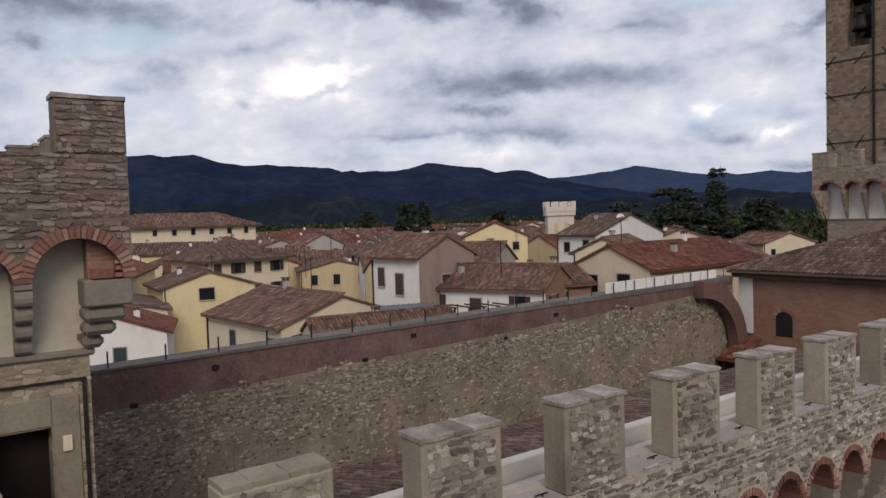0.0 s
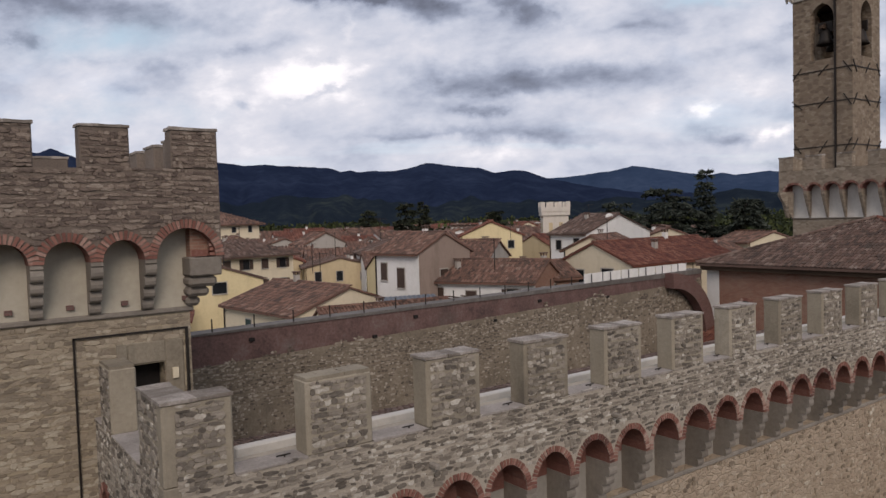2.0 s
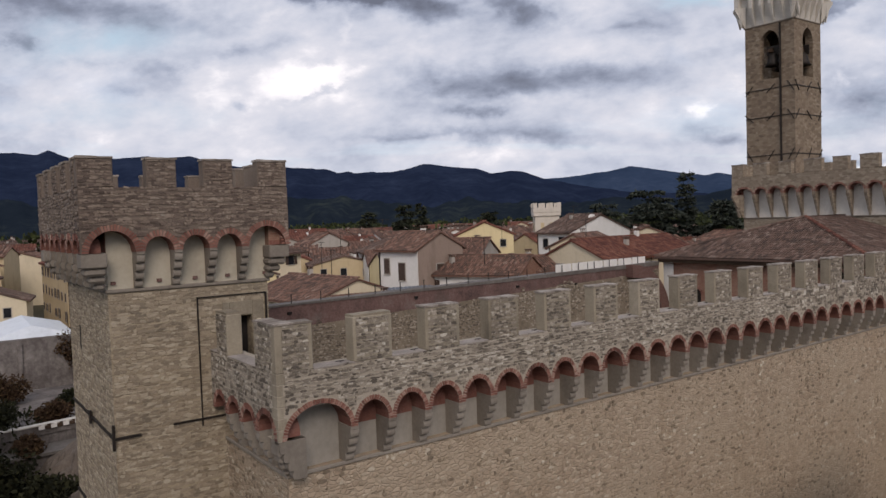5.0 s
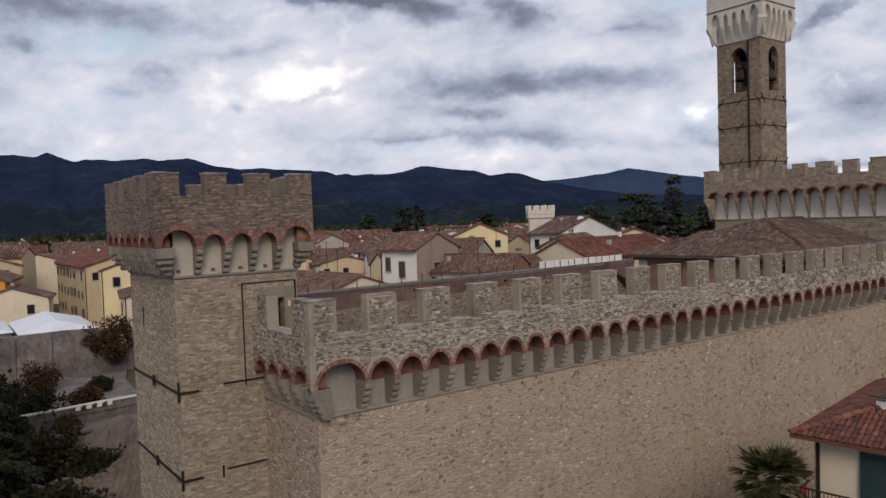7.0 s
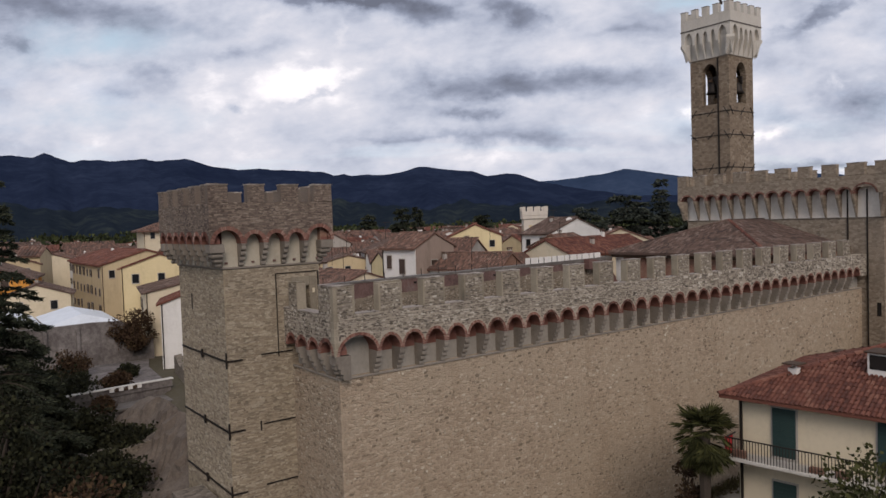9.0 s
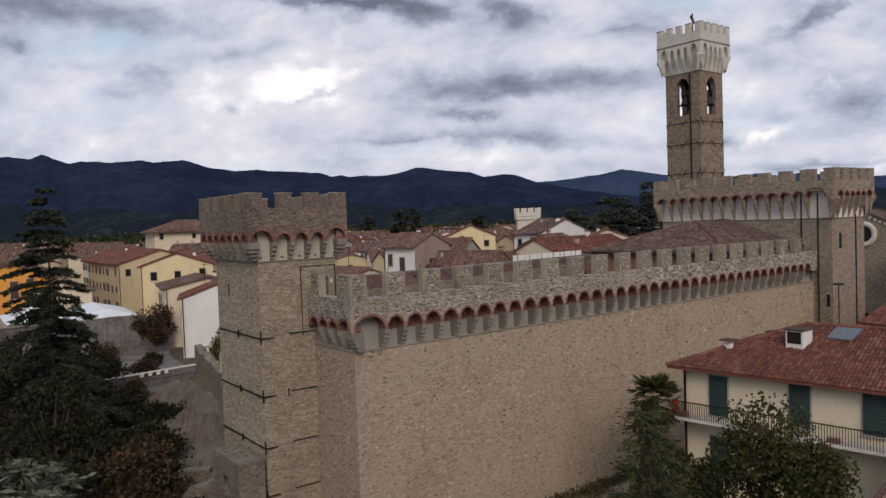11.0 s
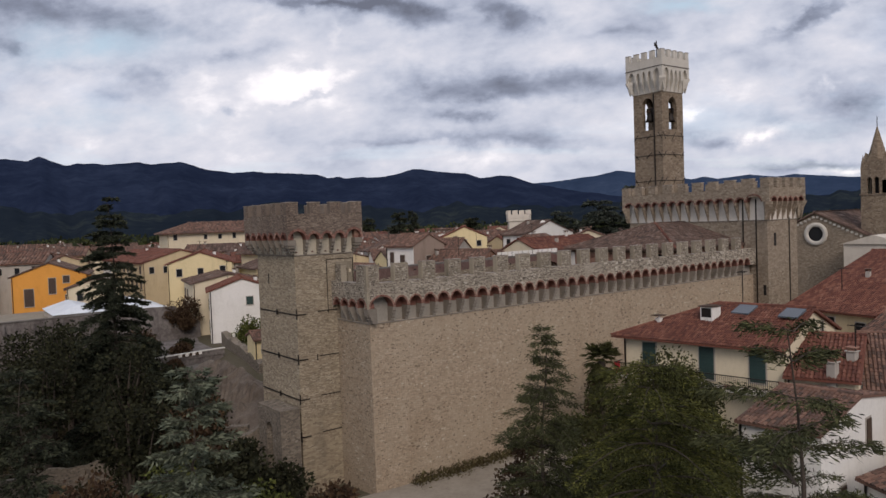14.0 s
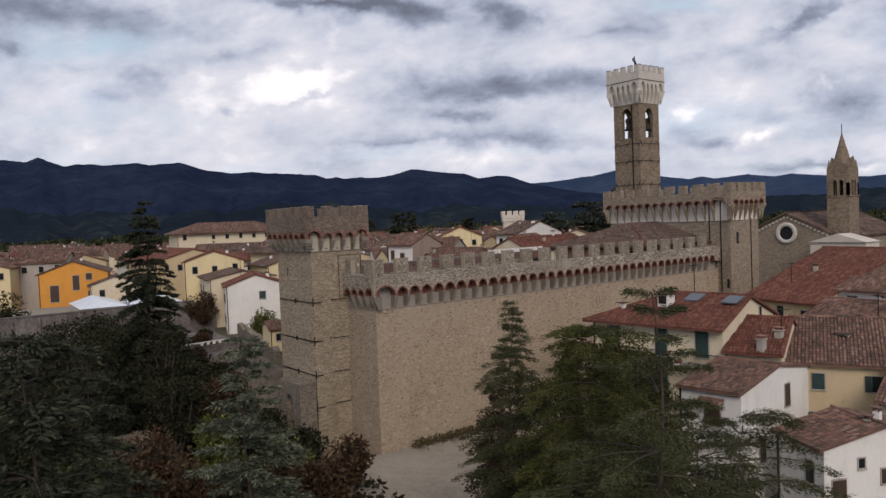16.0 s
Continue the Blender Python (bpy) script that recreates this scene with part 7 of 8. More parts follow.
def ruined_arch():
    r = thing("ruined_arch", "ruined masonry stub with a small arched opening at the tower foot", "ruin")
    side = Side(-5.3, 9.4, 0, -1)
    arcade(side, 4.2, [(1.5, 2.6)], 4.2, [0.65], 6.0, 1.6, M_DARKRUBBLE, "arch_wall", r, caps=True)
    box_part("pier", -5.3, -3.7, 7.9, 9.4, -7, 4.2, M_DARKRUBBLE, r)
    box_part("pier", -5.3, -3.7, 5.2, 6.8, -7, 4.2, M_DARKRUBBLE, r)
    # black backing paints the shade behind the arch
    box_part("back", -3.9, -3.7, 6.8, 7.9, -7, 5.2, M_DARK, r)


ruined_arch()
house((4.3, 33.4), (6.5, 33.0), 4.0, 7.3, 0.6, M_YELLOW, M_TILE, "tiny ochre house beside the tower", seed=33, windows=[("f", 1.1, 5.6, 0.6, 0.9, "n", False)], chimneys=0)


def vicarage_tower():
    t = thing("white_tower", "small white crenellated house tower among trees", "tower")
    m = Matrix.Translation((120.5, 113.5, 4.0)) @ Matrix.Rotation(radians(-38), 4, "Z")
    t.matrix_world = m
    box_part("shaft", -3.0, 3.0, -3.0, 3.0, 0, 16.2, M_PALE, t)
    box_part("cornice", -3.35, 3.35, -3.35, 3.35, 15.4, 16.4, M_PALE, t, 0.1)
    box_part("parapet", -3.4, 3.4, -3.4, 3.4, 16.4, 17.5, M_PALE, t)
    for i in range(4):
        for s in (-1, 1):
            x = -2.95 + i * 1.966
            box_part("merlon", x - 0.5, x + 0.5, s * 3.1 - 0.3, s * 3.1 + 0.3, 17.5, 18.7, M_PALE, t)
            if 0 < i < 3:
                box_part("merlon", s * 3.1 - 0.3, s * 3.1 + 0.3, x - 0.5, x + 0.5, 17.5, 18.7, M_PALE, t)
    for x in (-1.2, 1.2):
        box_part("window", x - 0.45, x + 0.45, -3.05, -2.9, 11.6, 13.8, M_OCHRE, t)
        box_part("window", -3.05, -2.9, x - 0.45, x + 0.45, 11.6, 13.8, M_OCHRE, t)


vicarage_tower()


def fill_town():
    """The mass of lower houses of the old town, in bent rows."""
    rng = random.Random(77)
    walls, roofs = (M_CREAM, M_WHITE, M_OCHRE, M_GREYR, M_CREAM, M_WHITE, M_YELLOW), (M_TILE, M_TILEBROWN, M_TILE, M_TILEBROWN, M_TILE, M_TILERED, M_TILE)
    taken = [(30, 42, 40, 56), (14, 30, 30, 49), (29, 44, 29, 57), (44, 58, 31, 45), (26, 44, 62, 98), (16, 30, 63, 78), (58, 76, 48, 66), (78, 98, 46, 66), (66, 84, 74, 90),
             (28, 66, 148, 178), (5, 26, 54, 152), (-18, 8, 60, 112), (112, 130, 104, 124), (10, 20, 54, 60)]
    n = 0
    y = 24.0
    while y < 215:
        x = (2.0 + y * 0.12 if y < 108 else 0.2 * y - 90) + rng.uniform(0, 4)
        depth = rng.uniform(7.5, 10)
        while x < 70 + y * 0.72:
            w = rng.uniform(7, 13)
            cx, cy = x + w / 2, y + depth / 2
            if y < 36 and x > 34 or any(p < cx + w * 0.4 and cx - w * 0.4 < q and r < cy + depth * 0.4 and cy - depth * 0.4 < s for p, q, r, s in taken):
                x += w * 0.5
                continue
            sk = -w * rng.uniform(0.0, 0.55)
            eave = 11.6 + min(y, 130) * 0.024 + rng.uniform(-1.3, 1.3)
            house((x, y + rng.uniform(-1, 1)), (x + w, y + sk), depth, eave, rng.uniform(1.3, 2.1), rng.choice(walls), rng.choice(roofs),
                  rng.choice(("rendered old-town house with weathered clay tile roof", "narrow old-town house under a mossy tile roof", "pale old-town house with brown clay tiles")),
                  ridge=rng.choice(("par", "perp", "par")), seed=300 + n, group="old town houses", style=rng.choice("bgn"), chimneys=rng.choice((0, 1, 1, 2)),
                  windows="auto" if y < 120 else None)
            n += 1
            x += w + rng.choice((0.02, 0.3, 1.5))
        y += depth + rng.choice((0.5, 1.5, 4.0))


fill_town()


def church():
    c = thing("church", "stone church with a round rose window in its gable", "church")
    x0, x1, ya, yb, ez = 100.0, 128.0, 6.6, 25.4, 14.7
    apex = (16.0, 19.0)
    v = [(x0, ya, 3), (x0, yb, 3), (x0, yb, ez), (x0, apex[0], apex[1]), (x0, ya, ez), (x1, ya, 3), (x1, yb, 3), (x1, yb, ez), (x1, apex[0], apex[1]), (x1, ya, ez)]
    piece("wall", mesh_of("wall", v, [(4, 3, 2, 1, 0), (0, 5, 9, 4), (1, 2, 7, 6), (5, 6, 7, 8, 9)], M_KEEPSTONE), c)
    roof_plane([(x0 - 0.4, ya - 0.5, ez - 0.1), (x1, ya - 0.5, ez - 0.1), (x1, 16, 19.2), (x0 - 0.4, 16, 19.2)], c, M_TILEBROWN, step=0.5, row=0.8, seed=61)
    roof_plane([(x1, yb + 0.5, ez - 0.1), (x0 - 0.4, yb + 0.5, ez - 0.1), (x0 - 0.4, 16, 19.2), (x1, 16, 19.2)], c, M_TILEBROWN, step=0.5, row=0.8, seed=62)
    ring_v, ring_f = [], []
    for r, d in ((1.25, -0.05), (1.3, -0.28), (1.95, -0.28), (2.0, 0.0)):
        ring_v += [(x0 + d, 16.0 + r * math.cos(2 * math.pi * i / 40), 15.45 + r * math.sin(2 * math.pi * i / 40)) for i in range(40)]
    for j in range(3):
        ring_f += [(j * 40 + i, j * 40 + (i + 1) % 40, j * 40 + 40 + (i + 1) % 40, j * 40 + 40 + i) for i in range(40)]
    rose = piece("rose_window", mesh_of("rose_window", ring_v, ring_f, M_WHITESTONE, True), c, label="pale stone ring")
    piece("pane", mesh_of("pane", [(x0 - 0.03, 16.0 + 1.27 * math.cos(2 * math.pi * i / 40), 15.45 + 1.27 * math.sin(2 * math.pi * i / 40)) for i in range(40)], [tuple(range(39, -1, -1))], M_GLASS), rose)
    for s in (-1, 1):
        for i in range(13):
            t = (i + 0.5) / 13
            y, z = 16 + s * 9.2 * (1 - t), ez + (19.0 - ez) * t - 0.65
            box_part("cornice_block", x0 - 0.22, x0, y - 0.2, y + 0.2, z, z + 0.35, M_WHITESTONE, c)
    box_part("annex", 95, 100.0, 0.0, 9.2, 3, 14.0, M_PALE, c, label="pale annex")
    av = [(94.7, -0.3, 13.95), (94.7, 9.5, 13.95), (94.7, 4.6, 15.4), (100, -0.3, 13.95), (100, 9.5, 13.95), (100, 4.6, 15.4)]
    piece("annex_roof", mesh_of("annex_roof", av, [(0, 2, 1), (0, 3, 5, 2), (2, 5, 4, 1)], M_PALE), c)
    s = thing("church_tower", "slender stone church tower with paired openings and a pointed spire", "bell tower")
    cx, cy, w = 103.2, 7.2, 1.9
    lo = 22.0
    box_part("shaft", cx - w, cx + w, cy - w, cy + w, 3, lo, M_TOWERSTONE, s)
    box_part("string_course", cx - w - 0.15, cx + w + 0.15, cy - w - 0.15, cy + w + 0.15, lo - 0.2, lo, M_TOWERSTONE, s)
    for side in (Side(cx - w, cy - w, 1, 0), Side(cx - w, cy + w, 0, -1), Side(cx + w, cy + w, -1, 0), Side(cx + w, cy - w, 0, 1)):
        arcade(side, 2 * w, [(0.95, 1.75), (2.05, 2.85)], 24.2, [0.55, 0.55], 26.4, 0.5, M_TOWERSTONE, "belfry_wall", s, pointed=True)
        for a, b in ((0, 0.95), (1.75, 2.05), (2.85, 2 * w)):
            v = [side.at(u, z, -d) for d in (0, 0.5) for u, z in ((a, lo), (b, lo), (b, 24.2), (a, 24.2))]
            piece("belfry_pier", mesh_of("belfry_pier", v, [(0, 1, 2, 3), (1, 5, 6, 2), (4, 0, 3, 7)], M_TOWERSTONE), s)
        g = [side.at(0.3, 26.4, 0.02), side.at(2 * w - 0.3, 26.4, 0.02), side.at(w, 29.0, 0.02), side.at(w, 28.0, -1.5)]
        piece("gable", mesh_of("gable", g, [(0, 1, 2), (1, 3, 2), (3, 0, 2)], M_TOWERSTONE), s)
    # black core added so the belfry openings look shaded
    box_part("core", cx - 0.8, cx + 0.8, cy - 0.8, cy + 0.8, lo, 26.3, M_DARK, s)
    v = [(cx + w * 0.98 * math.cos(math.pi / 8 + k * math.pi / 4), cy + w * 0.98 * math.sin(math.pi / 8 + k * math.pi / 4), 26.4) for k in range(8)] + [(cx, cy, 33.4)]
    piece("spire", mesh_of("spire", v, [(k, (k + 1) % 8, 8) for k in range(8)], M_TOWERSTONE), s, label="pointed stone spire")
    box_part("finial", cx - 0.05, cx + 0.05, cy - 0.05, cy + 0.05, 33.2, 34.8, M_IRON, s)
    for dx, dy in ((-1, -1), (1, -1), (1, 1), (-1, 1)):
        v = [(cx + dx * w * 0.85 + a, cy + dy * w * 0.85 + b, 26.4) for a, b in ((-0.3, -0.3), (0.3, -0.3), (0.3, 0.3), (-0.3, 0.3))] + [(cx + dx * w * 0.85, cy + dy * w * 0.85, 28.6)]
        piece("pinnacle", mesh_of("pinnacle", v, [(0, 1, 4), (1, 2, 4), (2, 3, 4), (3, 0, 4)], M_TOWERSTONE), s)


church()

# ---- trees ----
def limb_mesh(paths, sides=5):
    """Tapered tubes along paths of (point, radius)."""
    v, f = [], []
    for path in paths:
        k0 = len(v)
        for i, (p, r) in enumerate(path):
            d = (path[min(i + 1, len(path) - 1)][0] - path[max(i - 1, 0)][0])
            d = d.normalized() if d.length > 1e-6 else UP
            s = d.cross(Vector((0.31, 0.73, 0.61))).normalized()
            t = d.cross(s)
            v += [p + (s * math.cos(2 * math.pi * q / sides) + t * math.sin(2 * math.pi * q / sides)) * r for q in range(sides)]
        for i in range(len(path) - 1):
            a = k0 + i * sides
            f += [(a + q, a + (q + 1) % sides, a + sides + (q + 1) % sides, a + sides + q) for q in range(sides)]
    return v, f


def blades(points, dirs, lengths, widths, rng):
    """Slender leaf blades: a folded diamond each."""
    n = len(points)
    d = dirs / np.linalg.norm(dirs, axis=1, keepdims=True)
    r = rng.normal(size=(n, 3))
    s = np.cross(d, r)
    s /= np.linalg.norm(s, axis=1, keepdims=True) + 1e-9
    L, W = lengths[:, None], widths[:, None]
    v = np.stack([points, points + d * L * 0.45 + s * W, points + d * L, points + d * L * 0.45 - s * W], 1).reshape(-1, 3)
    f = np.arange(n * 4).reshape(-1, 4)
    return v, f


def leaf_object(name, v, f, material, parent):
    me = bpy.data.meshes.new(name)
    me.from_pydata(v.tolist(), [], f.tolist())
    me.materials.append(material)
    return piece(name, me, parent, kind="stuff")


def conifer(x, y, height, spread, seed, material, label, power=0.75, droop=0.25, density=1.0, bare=0.12, whorls=26, blade=0.34, category="tree", rise=0.0, group="", slim=0.16, fan=0.30, tip=0.5, thin_above=2.0):
    """Cedar or spruce: tapered trunk, drooping limbs in loose whorls, sprays of needles along them."""
    rng, nr = random.Random(seed), np.random.RandomState(seed)
    z0 = ground_z(x, y) - 0.4
    t = thing("conifer", label, category, group, at=(x, y, z0))
    h = height - z0
    trunk = [[(Vector((0.15 * math.sin(i * 1.3 + seed), 0.15 * math.cos(i * 0.9 + seed), h * 0.97 * i / 10)), max(0.015, 0.0115 * h * (1 - i / 10) ** 0.9)) for i in range(11)]]
    piece("trunk", mesh_of("trunk", *limb_mesh(trunk, 8), M_BARK, True), t)
    limbs, pts, drs = [], [], []
    for w in range(whorls):
        f = bare + (1 - bare) * (w + rng.uniform(-0.3, 0.3)) / whorls
        f = min(max(f, 0.05), 0.995)
        for q in range(rng.choice((3, 4, 5)) if f < thin_above else rng.choice((2, 3))):
            az = rng.uniform(0, 2 * math.pi)
            ln = spread * ((1 - f) ** power) * rng.uniform(0.55, 1.15) + (0.25 if f < 0.85 else tip)
            lift = 0.35 * f + rise
            path, n = [], 6
            for i in range(n + 1):
                s = i / n
                path.append((Vector((math.cos(az) * ln * s, math.sin(az) * ln * s, h * f + ln * (lift * s - (droop + 0.15) * s * s))), max(0.008, 0.012 * ln * (1 - s))))
            limbs.append(path)
            m = int(max(6, ln * 15 * density))
            side = Vector((-math.sin(az), math.cos(az), 0))
            for _ in range(m):
                s = rng.uniform(0.03, 1.0) ** 0.8
                i = min(int(s * n), n - 1)
                p = path[i][0].lerp(path[i + 1][0], s * n - i)
                off = rng.uniform(-1, 1) * ln * fan * (1.05 - s * 0.75)
                p = p + side * off + Vector((0, 0, -abs(off) * 0.22 - rng.uniform(0, 0.10)))
                out = Vector((math.cos(az), math.sin(az), 0)) * rng.uniform(0.5, 1.0) + side * (1 if off > 0 else -1) * rng.uniform(0.2, 0.8) + UP * rng.uniform(-0.55, 0.12)
                for _ in range(5):
                    pts.append(p + Vector((rng.gauss(0, 0.10), rng.gauss(0, 0.10), rng.gauss(0, 0.05))))
                    drs.append(out + Vector((rng.gauss(0, 0.35), rng.gauss(0, 0.35), rng.gauss(0, 0.25))))
    piece("branchwork", mesh_of("branchwork", *limb_mesh(limbs, 4), M_BARK), t, kind="stuff")
    n = len(pts)
    v, f = blades(np.array(pts), np.array(drs), nr.uniform(0.6, 1.3, n) * blade, nr.uniform(0.6, 1.3, n) * blade * slim, nr)
    leaf_object("needles", v, f, material, t)
    return t


def broadleaf(x, y, height, spread, seed, material, label, leaf=0.22, count=5000, category="tree", trunk=0.3, z0=None, group=""):
    """Rounded tree or shrub: limbs that fork, clumps of leaves with gaps between."""
    rng, nr = random.Random(seed), np.random.RandomState(seed)
    z0 = ground_z(x, y) - 0.3 if z0 is None else z0
    h = height - z0
    t = thing("broadleaf_tree" if h > 3.5 else "shrub", label, category, group, at=(x, y, z0))
    limbs, clumps = [[(Vector((0, 0, h * trunk * 1.6 * i / 4)), 0.03 * h * (1 - i / 6)) for i in range(5)]], []
    for k in range(15):
        az, el = rng.uniform(0, 2 * math.pi), rng.uniform(0.15, 1.0)
        tip = Vector((math.cos(az) * spread * rng.uniform(0.35, 0.85) * (1.15 - el * 0.7), math.sin(az) * spread * rng.uniform(0.35, 0.85) * (1.15 - el * 0.7), h * (trunk + (0.93 - trunk) * el)))
        root = Vector((0, 0, h * trunk * rng.uniform(0.5, 1.3)))
        midp = root.lerp(tip, 0.55) + Vector((rng.gauss(0, 0.2), rng.gauss(0, 0.2), 0.1 * h * rng.random()))
        limbs.append([(root, 0.014 * h), (midp, 0.008 * h), (tip, 0.003 * h)])
        clumps.append((np.array(tip), spread * rng.uniform(0.22, 0.42)))
        clumps.append((np.array(midp), spread * rng.uniform(0.16, 0.3)))
    piece("trunk", mesh_of("trunk", *limb_mesh(limbs, 5), M_BARK, True), t)
    which = nr.randint(0, len(clumps), count)
    d = nr.normal(size=(count, 3))
    d /= np.linalg.norm(d, axis=1, keepdims=True)
    c, r = np.array([k[0] for k in clumps])[which], np.array([k[1] for k in clumps])[which]
    p = c + d * (r * nr.uniform(0.45, 1.08, count))[:, None] * np.array([1, 1, 0.75])
    p[:, 2] = np.maximum(p[:, 2], 0.1)
    v, f = blades(p, d + nr.normal(size=(count, 3)) * 0.9, nr.uniform(0.7, 1.4, count) * leaf, nr.uniform(0.7, 1.3, count) * leaf * 0.36, nr)
    leaf_object("leaves", v, f, material, t)
    return t


M_ROCK = surface("dark_slope_rock", [(0.2, (0.045, 0.036, 0.030)), (0.45, (0.105, 0.084, 0.067)), (0.65, (0.155, 0.128, 0.104)), (0.9, (0.25, 0.215, 0.18))], big=0.7, grain=6, relief=0.06, stain=0.4, stain_col=(0.05, 0.04, 0.028))
M_GARDENLEAF = leafage("garden_tree_leaves", (0.018, 0.019, 0.009), (0.038, 0.040, 0.016), (0.080, 0.080, 0.028))
# right of the castle front
conifer(-8.4, -26.0, 15.9, 4.9, 1, M_NEEDLE, "slender dark green cedar in front of the castle wall", power=0.80, droop=0.24, whorls=58, density=2.9, blade=0.16, slim=0.10, fan=0.17, tip=0.12, bare=0.06)
conifer(-8.0, -30.6, 15.2, 5.9, 2, M_GOLDNEEDLE, "broad spreading cedar with layered drooping boughs", power=0.42, droop=0.34, whorls=40, density=3.4, blade=0.17, slim=0.10, fan=0.20, tip=0.3, bare=0.06)
conifer(-11.5, -37.2, 17.6, 8.2, 3, M_NEEDLE, "tall cedar with a thin open top of flat tiers", power=0.80, droop=0.10, whorls=24, density=4.4, blade=0.17, slim=0.11, bare=0.1, fan=0.24, tip=0.7, thin_above=0.72)
conifer(-7.0, -37.6, 12.2, 6.2, 19, M_NEEDLE, "low spreading cedar in front of the white house", power=0.40, droop=0.22, whorls=24, density=2.8, blade=0.17, slim=0.10, fan=0.22, bare=0.06)
conifer(-4.0, -33.6, 11.2, 5.6, 4, M_NEEDLE, "low wide cedar before the white houses", power=0.45, droop=0.25, whorls=24, density=2.8, blade=0.17, slim=0.10, fan=0.22, bare=0.06)
broadleaf(5.0, -17.0, 10.0, 4.4, 17, M_GARDENLEAF, "dark leafy garden tree below the palm", leaf=0.17, count=28000, trunk=0.12)
broadleaf(11.2, -14.2, 8.4, 3.2, 18, M_GARDENLEAF, "dark bushy tree against the cream house", leaf=0.17, count=18000, trunk=0.12)
broadleaf(3.0, -24.0, 10.6, 4.6, 5, M_GARDENLEAF, "leafy garden tree with dull green leaves", leaf=0.17, count=30000, trunk=0.15)
broadleaf(8.5, -19.6, 11.2, 4.4, 6, M_GARDENLEAF, "leafy garden tree beside the cream house", leaf=0.18, count=36000, trunk=0.2)
broadleaf(-5.0, -21.4, 10.6, 2.6, 16, M_RUSSET, "reddish brown garden tree behind the slender cedar", leaf=0.17, count=14000, trunk=0.25)
broadleaf(-2.5, -25.0, 11.2, 4.4, 7, M_GARDENLEAF, "dull green leafy garden tree by the wall", leaf=0.17, count=28000, trunk=0.15)
broadleaf(12.0, -13.5, 6.4, 2.6, 8, M_LEAF, "small green garden tree", count=3500)
# left of the castle
conifer(-18.0, -14.6, 14.4, 4.6, 9, M_BLUENEEDLE, "grey-green cedar with long open boughs", power=0.75, droop=0.05, whorls=26, density=1.1)
conifer(-11.0, 30.4, 23.8, 6.8, 10, M_DARKNEEDLE, "tall dark spruce standing over the slope", power=0.72, whorls=48, density=1.5, bare=0.05, blade=0.36, fan=0.24, tip=0.25)
conifer(-29.6, -25.0, 17.0, 6.2, 11, M_DARKNEEDLE, "large dark cedar with heavy drooping boughs", power=0.5, droop=0.3, whorls=24, density=1.4)
conifer(-32.5, -14.0, 15.0, 5.5, 12, M_DARKNEEDLE, "dark cedar on the slope", power=0.6, whorls=22, density=1.1)
conifer(-22.0, 6.0, 12.0, 5.0, 13, M_DARKNEEDLE, "dark cedar below the tower", power=0.6, whorls=20, density=1.0)
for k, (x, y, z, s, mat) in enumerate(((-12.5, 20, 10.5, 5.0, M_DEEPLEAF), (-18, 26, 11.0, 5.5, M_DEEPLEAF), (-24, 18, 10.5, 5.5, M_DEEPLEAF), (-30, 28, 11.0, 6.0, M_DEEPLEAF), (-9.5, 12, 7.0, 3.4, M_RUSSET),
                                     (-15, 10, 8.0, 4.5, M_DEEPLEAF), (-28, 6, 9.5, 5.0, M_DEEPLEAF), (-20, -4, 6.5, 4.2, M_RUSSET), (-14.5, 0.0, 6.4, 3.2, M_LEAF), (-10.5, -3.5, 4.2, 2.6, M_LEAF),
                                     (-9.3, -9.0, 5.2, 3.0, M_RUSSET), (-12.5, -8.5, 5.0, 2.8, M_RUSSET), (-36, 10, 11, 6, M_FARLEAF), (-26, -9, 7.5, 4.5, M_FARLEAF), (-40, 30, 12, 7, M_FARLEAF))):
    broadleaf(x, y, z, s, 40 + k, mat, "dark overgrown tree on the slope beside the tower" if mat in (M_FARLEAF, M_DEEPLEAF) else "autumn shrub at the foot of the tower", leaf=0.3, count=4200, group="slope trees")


broadleaf(5.2, 62.4, 10.2, 3.3, 90, M_RUSSET, "russet creeper heaped over the retaining wall", leaf=0.26, count=8000, trunk=0.03, category="creeper", z0=5.0)
broadleaf(9.4, 46.5, 8.0, 2.6, 91, M_LEAF, "small garden tree before the white house", leaf=0.3, count=3000)
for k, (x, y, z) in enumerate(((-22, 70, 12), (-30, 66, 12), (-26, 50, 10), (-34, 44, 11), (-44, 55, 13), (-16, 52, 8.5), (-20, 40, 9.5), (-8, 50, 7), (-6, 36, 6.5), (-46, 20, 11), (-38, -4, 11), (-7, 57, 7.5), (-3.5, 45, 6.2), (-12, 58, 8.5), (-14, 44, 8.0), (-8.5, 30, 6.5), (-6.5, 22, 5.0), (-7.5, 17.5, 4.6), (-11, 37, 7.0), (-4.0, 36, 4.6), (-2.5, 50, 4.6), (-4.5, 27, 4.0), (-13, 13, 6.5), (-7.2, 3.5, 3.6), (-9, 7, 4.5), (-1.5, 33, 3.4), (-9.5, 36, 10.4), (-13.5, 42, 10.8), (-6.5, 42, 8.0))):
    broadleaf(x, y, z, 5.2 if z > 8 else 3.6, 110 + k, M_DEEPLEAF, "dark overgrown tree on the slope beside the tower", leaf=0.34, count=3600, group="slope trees")


